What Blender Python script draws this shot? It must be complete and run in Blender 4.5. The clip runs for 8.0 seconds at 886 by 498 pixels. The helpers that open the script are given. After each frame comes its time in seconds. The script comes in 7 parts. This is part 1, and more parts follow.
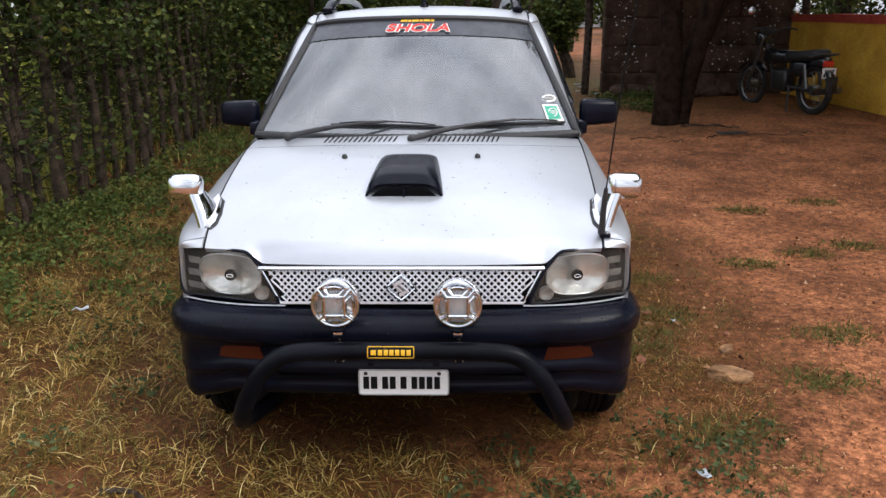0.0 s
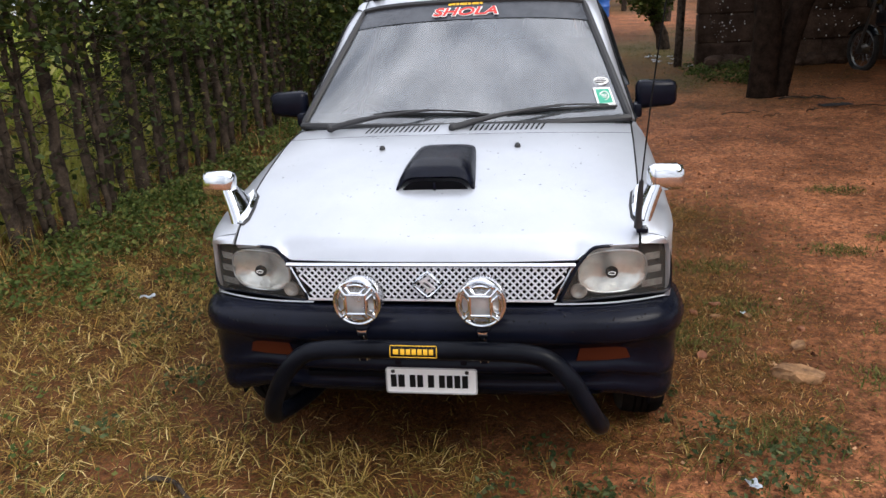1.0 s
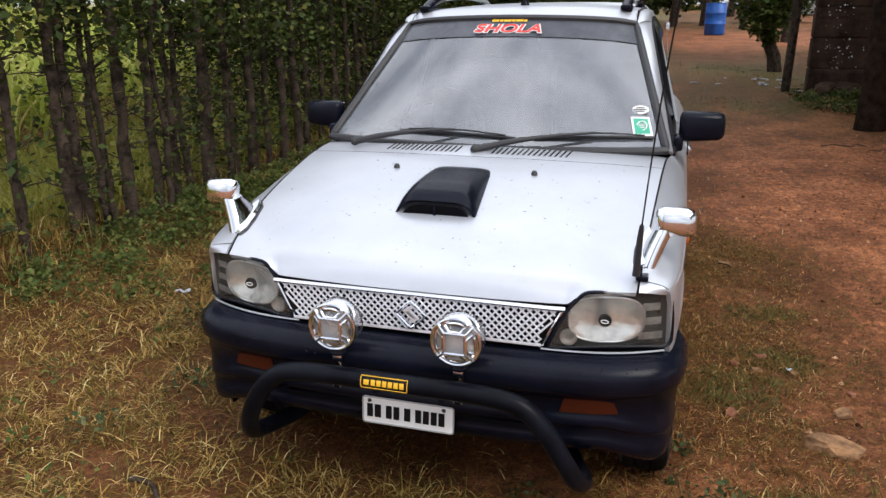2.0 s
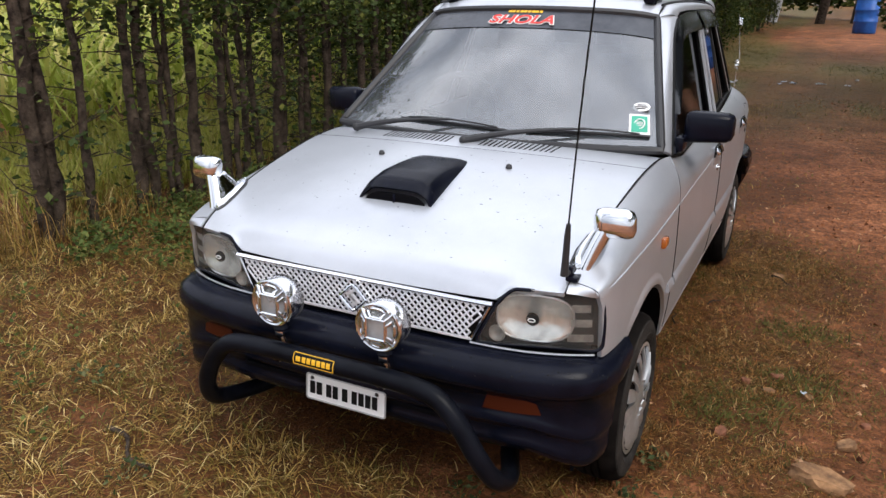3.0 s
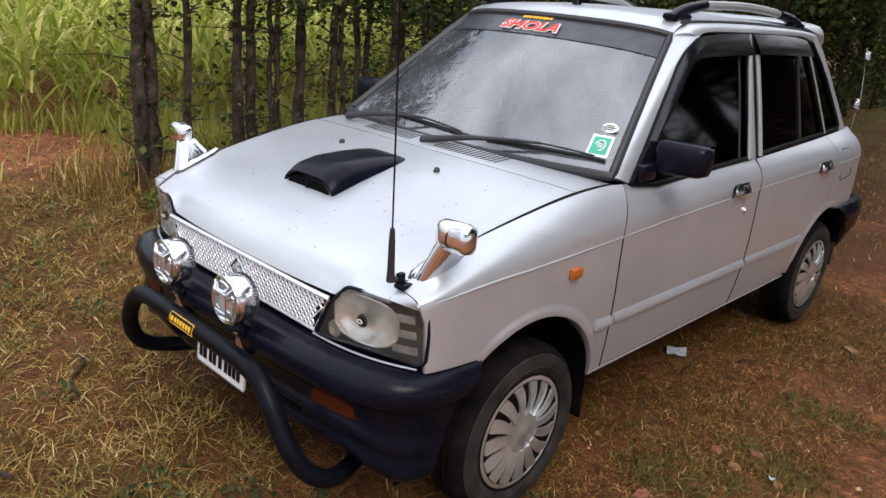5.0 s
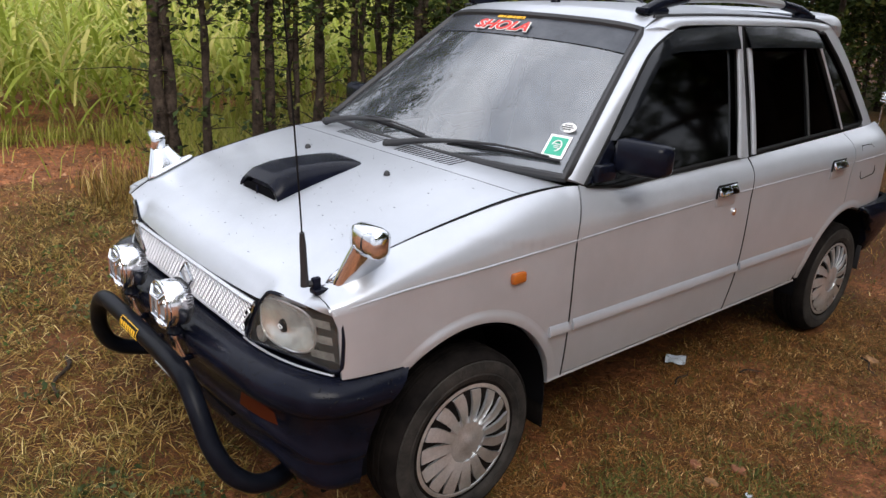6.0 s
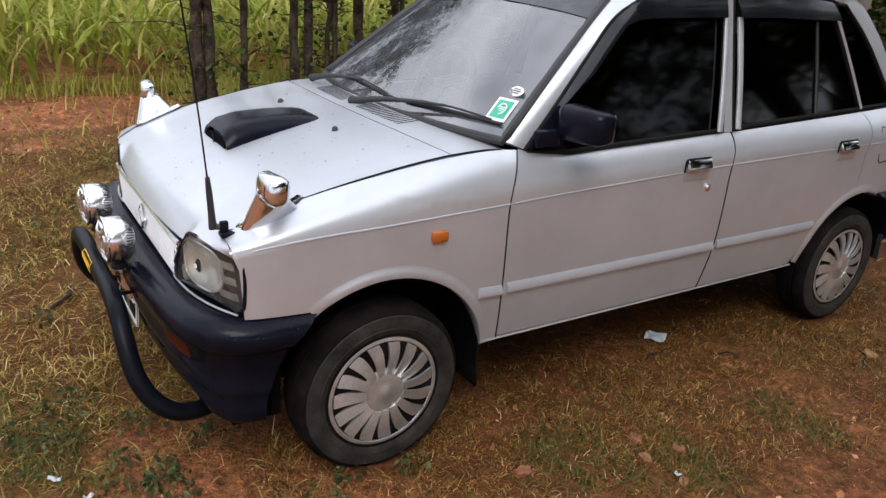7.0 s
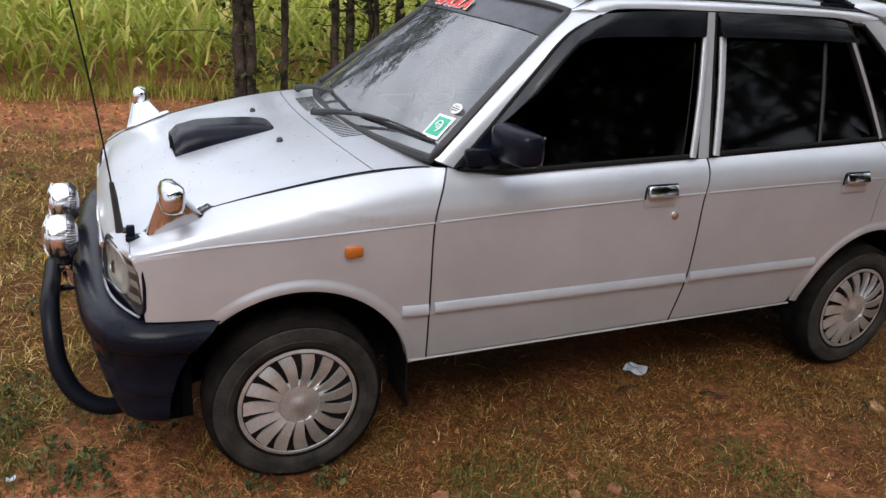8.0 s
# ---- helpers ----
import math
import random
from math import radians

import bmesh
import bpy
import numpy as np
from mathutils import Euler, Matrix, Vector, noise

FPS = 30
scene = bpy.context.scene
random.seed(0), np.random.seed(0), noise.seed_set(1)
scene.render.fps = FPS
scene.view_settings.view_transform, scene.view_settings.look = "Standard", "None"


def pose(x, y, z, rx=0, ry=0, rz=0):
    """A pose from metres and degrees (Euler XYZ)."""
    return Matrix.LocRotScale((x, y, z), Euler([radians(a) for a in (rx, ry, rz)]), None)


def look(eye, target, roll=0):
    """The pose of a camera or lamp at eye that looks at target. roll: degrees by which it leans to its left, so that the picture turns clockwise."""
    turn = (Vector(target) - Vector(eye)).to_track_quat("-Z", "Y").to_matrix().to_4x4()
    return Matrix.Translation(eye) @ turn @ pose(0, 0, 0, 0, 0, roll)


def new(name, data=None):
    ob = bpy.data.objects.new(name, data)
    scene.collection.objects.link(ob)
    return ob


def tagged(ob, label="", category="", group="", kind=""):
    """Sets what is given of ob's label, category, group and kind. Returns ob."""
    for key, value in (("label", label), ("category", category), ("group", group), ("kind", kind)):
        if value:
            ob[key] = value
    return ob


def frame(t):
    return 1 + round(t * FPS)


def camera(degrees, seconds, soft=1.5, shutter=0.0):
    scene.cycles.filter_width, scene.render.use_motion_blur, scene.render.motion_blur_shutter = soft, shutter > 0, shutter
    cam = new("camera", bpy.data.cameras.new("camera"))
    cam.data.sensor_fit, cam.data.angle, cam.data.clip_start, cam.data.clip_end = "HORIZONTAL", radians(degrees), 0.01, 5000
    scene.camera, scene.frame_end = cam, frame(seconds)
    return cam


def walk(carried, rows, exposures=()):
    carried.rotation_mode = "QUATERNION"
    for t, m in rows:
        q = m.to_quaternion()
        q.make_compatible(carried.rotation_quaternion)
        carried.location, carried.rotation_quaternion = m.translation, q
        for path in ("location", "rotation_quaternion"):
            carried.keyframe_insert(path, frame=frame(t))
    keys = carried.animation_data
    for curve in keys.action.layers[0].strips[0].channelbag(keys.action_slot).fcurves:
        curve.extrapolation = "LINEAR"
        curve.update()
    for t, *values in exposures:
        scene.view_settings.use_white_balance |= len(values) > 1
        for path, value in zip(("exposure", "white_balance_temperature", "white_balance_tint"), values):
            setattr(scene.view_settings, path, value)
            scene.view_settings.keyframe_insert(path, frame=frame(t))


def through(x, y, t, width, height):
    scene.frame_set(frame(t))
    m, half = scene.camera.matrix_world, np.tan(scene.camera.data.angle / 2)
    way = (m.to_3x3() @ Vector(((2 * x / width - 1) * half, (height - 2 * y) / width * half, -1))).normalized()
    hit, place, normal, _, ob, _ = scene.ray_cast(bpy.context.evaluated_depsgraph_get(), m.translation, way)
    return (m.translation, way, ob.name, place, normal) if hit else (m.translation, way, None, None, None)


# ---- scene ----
# ---------- camera ----------
cam = camera(60.7, 8.0)
PATH = [
    (0, (0.149, -2.425, 1.299), (0.105, -0.509, 0.728), -0.4),
    (0.5, (0.21, -2.38, 1.302), (0.117, -0.472, 0.71), -1.5),
    (1, (0.335, -2.336, 1.325), (0.034, -0.459, 0.703), -2.9),
    (1.5, (0.449, -2.266, 1.318), (0.086, -0.401, 0.695), -2.4),
    (1.7, (0.491, -2.227, 1.347), (0.047, -0.376, 0.733), -1.3),
    (2.8, (0.943, -2.037, 1.351), (0.169, -0.291, 0.756), 0.4),
    (3, (1.022, -2.008, 1.347), (0.172, -0.309, 0.722), 0.7),
    (3.5, (1.17, -1.893, 1.344), (0.211, -0.25, 0.726), 0.6),
    (4, (1.329, -1.753, 1.338), (0.254, -0.177, 0.738), 1.5),
    (4.5, (1.538, -1.609, 1.346), (0.37, -0.114, 0.713), 3.2),
    (4.7, (1.612, -1.564, 1.364), (0.381, -0.118, 0.735), 4.0),
    (5.8, (1.856, -1.264, 1.358), (0.467, 0.015, 0.699), 4.3),
    (6, (1.912, -1.207, 1.372), (0.481, 0.037, 0.735), 3.0),
    (6.5, (2.092, -1.041, 1.38), (0.615, 0.114, 0.681), 5.8),
    (7, (2.216, -0.877, 1.381), (0.664, 0.154, 0.654), 4.1),
    (7.5, (2.282, -0.649, 1.405), (0.671, 0.309, 0.706), 5.2),
    (8, (2.418, -0.421, 1.424), (0.727, 0.367, 0.703), 4.3),
]
walk(cam, [(t, look(eye, target, roll)) for t, eye, target, roll in PATH])

# ---------- world and sun ----------
world = bpy.data.worlds.new("world")
scene.world = world
world.use_nodes = True
wn, wl = world.node_tree.nodes, world.node_tree.links
sky = wn.new("ShaderNodeTexSky")
sky.sky_type = "NISHITA"
sky.sun_disc = False
sky.sun_elevation, sky.sun_rotation = radians(46), radians(117)
sky.dust_density = 3.0
geo_in = wn.new("ShaderNodeTexCoord")
cloud_map = wn.new("ShaderNodeMapping")
cloud_map.inputs["Scale"].default_value = (1.0, 1.0, 2.4)
cloud = wn.new("ShaderNodeTexNoise")
cloud.inputs["Scale"].default_value, cloud.inputs["Detail"].default_value = 2.3, 5
cloud_ramp = wn.new("ShaderNodeValToRGB")
cloud_ramp.color_ramp.elements[0].position, cloud_ramp.color_ramp.elements[1].position = 0.32, 0.68
cloud_ramp.color_ramp.elements[0].color = (5.0, 5.35, 6.4, 1)
cloud_ramp.color_ramp.elements[1].color = (13.4, 13.7, 14.8, 1)
cloud_mix = wn.new("ShaderNodeMixRGB")
cloud_mix.inputs[0].default_value = 0.86
wl.new(geo_in.outputs["Generated"], cloud_map.inputs["Vector"])
wl.new(cloud_map.outputs["Vector"], cloud.inputs["Vector"])
wl.new(cloud.outputs["Fac"], cloud_ramp.inputs["Fac"])
wl.new(sky.outputs["Color"], cloud_mix.inputs[1])
wl.new(cloud_ramp.outputs["Color"], cloud_mix.inputs[2])
# an overcast sky: about three times as bright overhead as near the horizon
height = wn.new("ShaderNodeSeparateXYZ")
overcast = wn.new("ShaderNodeMapRange")
overcast.inputs["From Min"].default_value, overcast.inputs["From Max"].default_value = 0.0, 1.0
overcast.inputs["To Min"].default_value, overcast.inputs["To Max"].default_value = 0.46, 1.28
shade = wn.new("ShaderNodeVectorMath")
shade.operation = "SCALE"
wl.new(geo_in.outputs["Generated"], height.inputs[0])
wl.new(height.outputs["Z"], overcast.inputs["Value"])
wl.new(cloud_mix.outputs[0], shade.inputs[0])
wl.new(overcast.outputs["Result"], shade.inputs["Scale"])
wl.new(shade.outputs[0], wn["Background"].inputs["Color"])
wn["Background"].inputs["Strength"].default_value = 0.15

sun_lamp = bpy.data.lights.new("sun", "SUN")
sun_lamp.energy, sun_lamp.angle, sun_lamp.color = 1.9, radians(34), (1.0, 0.95, 0.88)
scene.view_settings.exposure = 0.31
sun = new("sun", sun_lamp)
sun.matrix_world = look((9.3, -4.8, 11.0), (0, 0, 0))


# ---------- materials ----------
def principled(name, colour, rough=0.6, metal=0.0, coat=0.0, spec=0.5):
    m = bpy.data.materials.new(name)
    m.use_nodes = True
    b = m.node_tree.nodes["Principled BSDF"]
    b.inputs["Base Color"].default_value = (*colour, 1)
    b.inputs["Roughness"].default_value = rough
    b.inputs["Metallic"].default_value = metal
    b.inputs["Coat Weight"].default_value = coat
    b.inputs["Coat Roughness"].default_value = 0.05
    b.inputs["Specular IOR Level"].default_value = spec
    return m


def node(m, kind, **values):
    n = m.node_tree.nodes.new(kind)
    for key, value in values.items():
        n.inputs[key.replace("_", " ")].default_value = value
    return n


def mottled(m, dark, light, scale, fine=0.0, fine_scale=200.0, rough=None, bump=0.0, bump_scale=60.0, lo=0.35, hi=0.65):
    """Base colour that drifts between two tones at two sizes, with fine relief."""
    t, b = m.node_tree, m.node_tree.nodes["Principled BSDF"]
    at = node(m, "ShaderNodeTexCoord")
    n1 = node(m, "ShaderNodeTexNoise", Scale=scale, Detail=6.0, Roughness=0.65)
    ramp = node(m, "ShaderNodeValToRGB")
    ramp.color_ramp.elements[0].position, ramp.color_ramp.elements[1].position = lo, hi
    ramp.color_ramp.elements[0].color, ramp.color_ramp.elements[1].color = (*dark, 1), (*light, 1)
    t.links.new(at.outputs["Object"], n1.inputs["Vector"])
    t.links.new(n1.outputs["Fac"], ramp.inputs["Fac"])
    out = ramp.outputs["Color"]
    if fine:
        n2 = node(m, "ShaderNodeTexNoise", Scale=fine_scale, Detail=3.0)
        t.links.new(at.outputs["Object"], n2.inputs["Vector"])
        mul = node(m, "ShaderNodeMixRGB")
        mul.blend_type = "OVERLAY"
        mul.inputs[0].default_value = fine
        t.links.new(out, mul.inputs[1])
        t.links.new(n2.outputs["Fac"], mul.inputs[2])
        out = mul.outputs[0]
    t.links.new(out, b.inputs["Base Color"])
    if rough:
        rr = node(m, "ShaderNodeMapRange", To_Min=rough[0], To_Max=rough[1])
        t.links.new(n1.outputs["Fac"], rr.inputs["Value"])
        t.links.new(rr.outputs["Result"], b.inputs["Roughness"])
    if bump:
        n3 = node(m, "ShaderNodeTexNoise", Scale=bump_scale, Detail=5.0)
        t.links.new(at.outputs["Object"], n3.inputs["Vector"])
        bp = node(m, "ShaderNodeBump", Strength=bump, Distance=0.01)
        t.links.new(n3.outputs["Fac"], bp.inputs["Height"])
        t.links.new(bp.outputs["Normal"], b.inputs["Normal"])
    return m


def leafy(name, dark, light, rough=0.55, through=0.25):
    """Leaf or grass: each blade takes its own tone."""
    m = principled(name, light, rough, spec=0.12)
    t, b = m.node_tree, m.node_tree.nodes["Principled BSDF"]
    g = node(m, "ShaderNodeNewGeometry")
    ramp = node(m, "ShaderNodeValToRGB")
    ramp.color_ramp.elements[0].color, ramp.color_ramp.elements[1].color = (*dark, 1), (*light, 1)
    t.links.new(g.outputs["Random Per Island"], ramp.inputs["Fac"])
    t.links.new(ramp.outputs["Color"], b.inputs["Base Color"])
    if through:
        tr = node(m, "ShaderNodeBsdfTranslucent")
        t.links.new(ramp.outputs["Color"], tr.inputs["Color"])
        mix = node(m, "ShaderNodeMixShader")
        mix.inputs[0].default_value = through
        t.links.new(b.outputs[0], mix.inputs[1])
        t.links.new(tr.outputs[0], mix.inputs[2])
        t.links.new(mix.outputs[0], t.nodes["Material Output"].inputs["Surface"])
    return m


def glass_sheet(name, tint, haze=0.0, haze_colour=(0.5, 0.52, 0.54), ior=1.6, rough=0.02):
    """A thin pane: clear or tinted, with a mirror gloss and a pale film."""
    m = bpy.data.materials.new(name)
    m.use_nodes = True
    t = m.node_tree
    t.nodes.remove(t.nodes["Principled BSDF"])
    clear = node(m, "ShaderNodeBsdfTransparent", Color=(*tint, 1))
    gloss = node(m, "ShaderNodeBsdfGlossy", Roughness=rough)
    pale_film = node(m, "ShaderNodeBsdfDiffuse", Color=(*haze_colour, 1))
    fres = node(m, "ShaderNodeFresnel", IOR=ior)
    mix, film = node(m, "ShaderNodeMixShader"), node(m, "ShaderNodeMixShader")
    film.inputs[0].default_value = haze
    if haze:
        at = node(m, "ShaderNodeTexCoord")
        n = node(m, "ShaderNodeTexNoise", Scale=9.0, Detail=5.0)
        mr = node(m, "ShaderNodeMapRange", From_Min=0.3, From_Max=0.75, To_Min=haze * 0.5, To_Max=haze * 1.6)
        t.links.new(at.outputs["Object"], n.inputs["Vector"])
        t.links.new(n.outputs["Fac"], mr.inputs["Value"])
        t.links.new(mr.outputs["Result"], film.inputs[0])
    t.links.new(clear.outputs[0], film.inputs[1])
    t.links.new(pale_film.outputs[0], film.inputs[2])
    t.links.new(fres.outputs[0], mix.inputs[0])
    t.links.new(film.outputs[0], mix.inputs[1])
    t.links.new(gloss.outputs[0], mix.inputs[2])
    t.links.new(mix.outputs[0], t.nodes["Material Output"].inputs["Surface"])
    return m


PAINT = mottled(principled("silver_paint", (0.5, 0.51, 0.53), 0.34, 0.55, 0.35), (0.442, 0.462, 0.497), (0.502, 0.523, 0.562), 3.0, 0.12, 900.0, rough=(0.33, 0.41))
RUBBER = principled("black_rubber", (0.018, 0.018, 0.02), 0.55)
PLASTIC = mottled(principled("black_plastic", (0.012, 0.013, 0.017), 0.42, spec=0.12), (0.0026, 0.0032, 0.0068), (0.0058, 0.0070, 0.0140), 7.0, 0.2, 300.0, rough=(0.15, 0.32), bump=0.04, bump_scale=260.0)
BAR_BLACK = mottled(principled("black_bar_paint", (0.008, 0.009, 0.012), 0.4, spec=0.09), (0.0025, 0.003, 0.005), (0.006, 0.007, 0.011), 9.0, rough=(0.25, 0.45))
TYRE = mottled(principled("tyre_rubber", (0.03, 0.028, 0.026), 0.85, spec=0.25), (0.008, 0.0072, 0.0065), (0.038, 0.033, 0.029), 9.0, 0.3, 160.0, bump=0.2, bump_scale=140.0)
CHROME = principled("chrome", (0.72, 0.74, 0.77), 0.08, 1.0)
MESH_CHROME = principled("mesh_chrome", (0.72, 0.73, 0.77), 0.28, 0.35)
# darker copy of the rubber, with shade put into the colour
SHADED_RUBBER = mottled(principled("shaded_rubber", (0.01, 0.01, 0.01), 0.9, spec=0.05), (0.0035, 0.003, 0.003), (0.012, 0.010, 0.009), 14.0)
HUBCAP = mottled(principled("hubcap_silver", (0.5, 0.5, 0.5), 0.3, 0.75, 0.2), (0.42, 0.43, 0.44), (0.60, 0.61, 0.62), 14.0, 0.3, 220.0, rough=(0.22, 0.40))
# near-black: the shade of recesses and undersides is put into this colour
DARK = principled("cavity_shade", (0.005, 0.005, 0.006), 0.9, spec=0.02)
# the bluish film is dust plus painted brightness of the reflected sky
GLASS = glass_sheet("windscreen_glass", (0.42, 0.45, 0.47), 0.11, (0.5, 0.55, 0.61), ior=2.6, rough=0.05)
TINT = glass_sheet("tinted_glass", (0.012, 0.012, 0.014), 0.0, ior=1.42, rough=0.05)
LENS = glass_sheet("lamp_lens", (0.90, 0.90, 0.88), 0.05, (0.58, 0.57, 0.52), ior=1.38)
# the pale film paints in the sky that the fog lamp's bowl mirrors
RIBBED = glass_sheet("ribbed_glass", (0.70, 0.71, 0.71), 0.30, (0.75, 0.77, 0.78), ior=1.5, rough=0.06)
SMOKE = mottled(principled("smoked_visor", (0.006, 0.007, 0.008), 0.1, spec=0.4), (0.003, 0.0035, 0.0045), (0.008, 0.009, 0.011), 8.0, rough=(0.06, 0.18))
REFLECTOR = mottled(principled("lamp_reflector", (0.75, 0.75, 0.73), 0.22, 0.7), (0.50, 0.51, 0.50), (0.90, 0.91, 0.89), 14.0, bump=0.35, bump_scale=40.0)
BRIGHT_BOWL = mottled(principled("bright_bowl", (0.8, 0.8, 0.8), 0.2, 0.3), (0.60, 0.61, 0.62), (0.92, 0.93, 0.94), 60.0, rough=(0.10, 0.30), bump=1.0, bump_scale=130.0)
SATIN = principled("satin_chrome", (0.84, 0.84, 0.86), 0.20, 1.0)
LOUVRE = mottled(principled("grey_louvre", (0.2, 0.2, 0.2), 0.3, 0.5), (0.26, 0.26, 0.25), (0.52, 0.52, 0.50), 40.0)
HOUSING = principled("lamp_housing", (0.022, 0.022, 0.022), 0.3, 0.2)
AMBER = principled("amber_lens", (0.36, 0.095, 0.012), 0.2, 0.0, 0.5)
DARK_AMBER = principled("dark_amber_lens", (0.050, 0.009, 0.002), 0.5, 0.0, 0.0, 0.15)
WHITE = principled("white_plate", (0.78, 0.78, 0.77), 0.4)
BLACK = principled("black_print", (0.008, 0.008, 0.008), 0.6, spec=0.1)
RED = principled("red_print", (0.62, 0.03, 0.02), 0.5)
YELLOW = principled("yellow_print", (0.75, 0.42, 0.02), 0.5)
GREEN = principled("green_print", (0.035, 0.34, 0.22), 0.5)
BANNER = mottled(principled("dark_sun_strip", (0.03, 0.034, 0.042), 0.25), (0.025, 0.028, 0.036), (0.045, 0.05, 0.06), 12.0, bump=0.1, bump_scale=300.0)
SEAT = mottled(principled("seat_cloth", (0.10, 0.09, 0.085), 0.9), (0.05, 0.045, 0.04), (0.14, 0.12, 0.10), 30.0)


# ---------- mesh helpers ----------
def finish(bm, name, mat, smooth=40):
    me = bpy.data.meshes.new(name)
    bmesh.ops.recalc_face_normals(bm, faces=bm.faces)
    bm.to_mesh(me)
    bm.free()
    if smooth:
        for p in me.polygons:
            p.use_smooth = True
        me.set_sharp_from_angle(angle=radians(smooth))
    for m in (mat if isinstance(mat, (list, tuple)) else [mat]):
        me.materials.append(m)
    return me


def part(name, bm, mat, parent=None, label="", smooth=40):
    """Link a bmesh as one mesh object under a thing or a part."""
    ob = new(name, finish(bm, name, mat, smooth))
    if parent is not None:
        ob.parent = parent
    return tagged(ob, label)


def thing(name, label, category, at=(0, 0, 0), group="", kind="", turn=0):
    ob = new(name)
    ob.empty_display_size = 0.1
    ob.matrix_basis = pose(*at, 0, 0, turn)
    return tagged(ob, label, category, group, kind)


def solid(ob, thick, offset=-1.0):
    mod = ob.modifiers.new("thickness", "SOLIDIFY")
    mod.thickness, mod.offset = thick, offset
    mod = ob.modifiers.new("sharp_rims", "EDGE_SPLIT")
    mod.split_angle = radians(38)
    return ob


def lerp(a, b, s):
    return a + (b - a) * s


def curve_at(points, x):
    """Value at x on a smooth run through (x, value) points."""
    xs = [p[0] for p in points]
    if x <= xs[0]:
        return points[0][1]
    if x >= xs[-1]:
        return points[-1][1]
    i = max(k for k in range(len(xs)) if xs[k] <= x)
    def slope(k):
        if k == 0 or k == len(xs) - 1:
            j = 0 if k == 0 else len(xs) - 2
            return (points[j + 1][1] - points[j][1]) / (xs[j + 1] - xs[j])
        return (points[k + 1][1] - points[k - 1][1]) / (xs[k + 1] - xs[k - 1])
    h = xs[i + 1] - xs[i]
    s = (x - xs[i]) / h
    a, b = points[i][1], points[i + 1][1]
    return (2 * s**3 - 3 * s**2 + 1) * a + (s**3 - 2 * s**2 + s) * h * slope(i) + (3 * s**2 - 2 * s**3) * b + (s**3 - s**2) * h * slope(i + 1)


def spline(points, steps=8, closed=False):
    """A smooth run of points through the given ones."""
    p = [Vector(q) for q in points]
    n, out = len(p), []
    for i in range(n if closed else n - 1):
        if closed:
            a, b, c, d = p[i - 1], p[i], p[(i + 1) % n], p[(i + 2) % n]
        else:
            a, b, c, d = p[max(i - 1, 0)], p[i], p[i + 1], p[min(i + 2, n - 1)]
        for k in range(steps):
            s = k / steps
            out.append(0.5 * (2 * b + (c - a) * s + (2 * a - 5 * b + 4 * c - d) * s * s + (3 * b - a - 3 * c + d) * s**3))
    if not closed:
        out.append(p[-1])
    return out


def sheet(bm, fn, nu, nv):
    """A grid of faces over fn(u, v), u and v from 0 to 1."""
    rows = [[bm.verts.new(fn(i / nu, j / nv)) for j in range(nv + 1)] for i in range(nu + 1)]
    for i in range(nu):
        for j in range(nv):
            bm.faces.new((rows[i][j], rows[i + 1][j], rows[i + 1][j + 1], rows[i][j + 1]))
    return rows


def tube(bm, points, radius, sides=10, closed=False, caps=True):
    """A round bar along points; radius a number or one for each point."""
    pts = [Vector(p) for p in points]
    n = len(pts)
    rings, side = [], None
    for i, p in enumerate(pts):
        a, b = (pts[i - 1], pts[(i + 1) % n]) if closed else (pts[max(i - 1, 0)], pts[min(i + 1, n - 1)])
        d = (b - a).normalized()
        if side is None:
            side = d.cross(Vector((0, 0, 1)) if abs(d.z) < 0.9 else Vector((1, 0, 0))).normalized()
        side = (side - d * side.dot(d)).normalized()
        up = d.cross(side)
        r = radius[i] if isinstance(radius, (list, tuple)) else radius
        rings.append([bm.verts.new(p + (side * math.cos(2 * math.pi * k / sides) + up * math.sin(2 * math.pi * k / sides)) * r) for k in range(sides)])
    for i in range(n if closed else n - 1):
        a, b = rings[i], rings[(i + 1) % n]
        for k in range(sides):
            bm.faces.new((a[k], a[(k + 1) % sides], b[(k + 1) % sides], b[k]))
    if caps and not closed:
        bm.faces.new(rings[0][::-1])
        bm.faces.new(rings[-1])


def ribbon(bm, points, normals, width, thick):
    """A flat-backed strip along points: normals point out of the surface that it lies on."""
    pts = [Vector(p) for p in points]
    n, rings = len(pts), []
    for i, p in enumerate(pts):
        d = (pts[min(i + 1, n - 1)] - pts[max(i - 1, 0)]).normalized()
        o = Vector(normals[i] if isinstance(normals, list) else normals).normalized()
        w = d.cross(o).normalized()
        prof = [(-0.5, -0.2), (-0.5, 0.55), (-0.3, 1.0), (0.3, 1.0), (0.5, 0.55), (0.5, -0.2)]
        rings.append([bm.verts.new(p + w * a * width + o * b * thick) for a, b in prof])
    for a, b in zip(rings, rings[1:]):
        for k in range(6):
            bm.faces.new((a[k], a[(k + 1) % 6], b[(k + 1) % 6], b[k]))
    bm.faces.new(rings[0][::-1])
    bm.faces.new(rings[-1])


def lathe(bm, profile, centre, axis="x", sides=32, sign=1):
    """Turn (radius, along) points about an axis through centre."""
    c, rings = Vector(centre), []
    for r, a in profile:
        ring = []
        for k in range(sides):
            q = 2 * math.pi * k / sides
            u, v = r * math.cos(q), r * math.sin(q)
            ring.append(bm.verts.new(c + Vector({"x": (a * sign, u, v), "y": (u, a * sign, v), "z": (u, v, a * sign)}[axis])))
        rings.append(ring)
    for a, b in zip(rings, rings[1:]):
        for k in range(sides):
            bm.faces.new((a[k], a[(k + 1) % sides], b[(k + 1) % sides], b[k]))
    if profile[0][0] > 1e-6:
        bm.faces.new(rings[0])
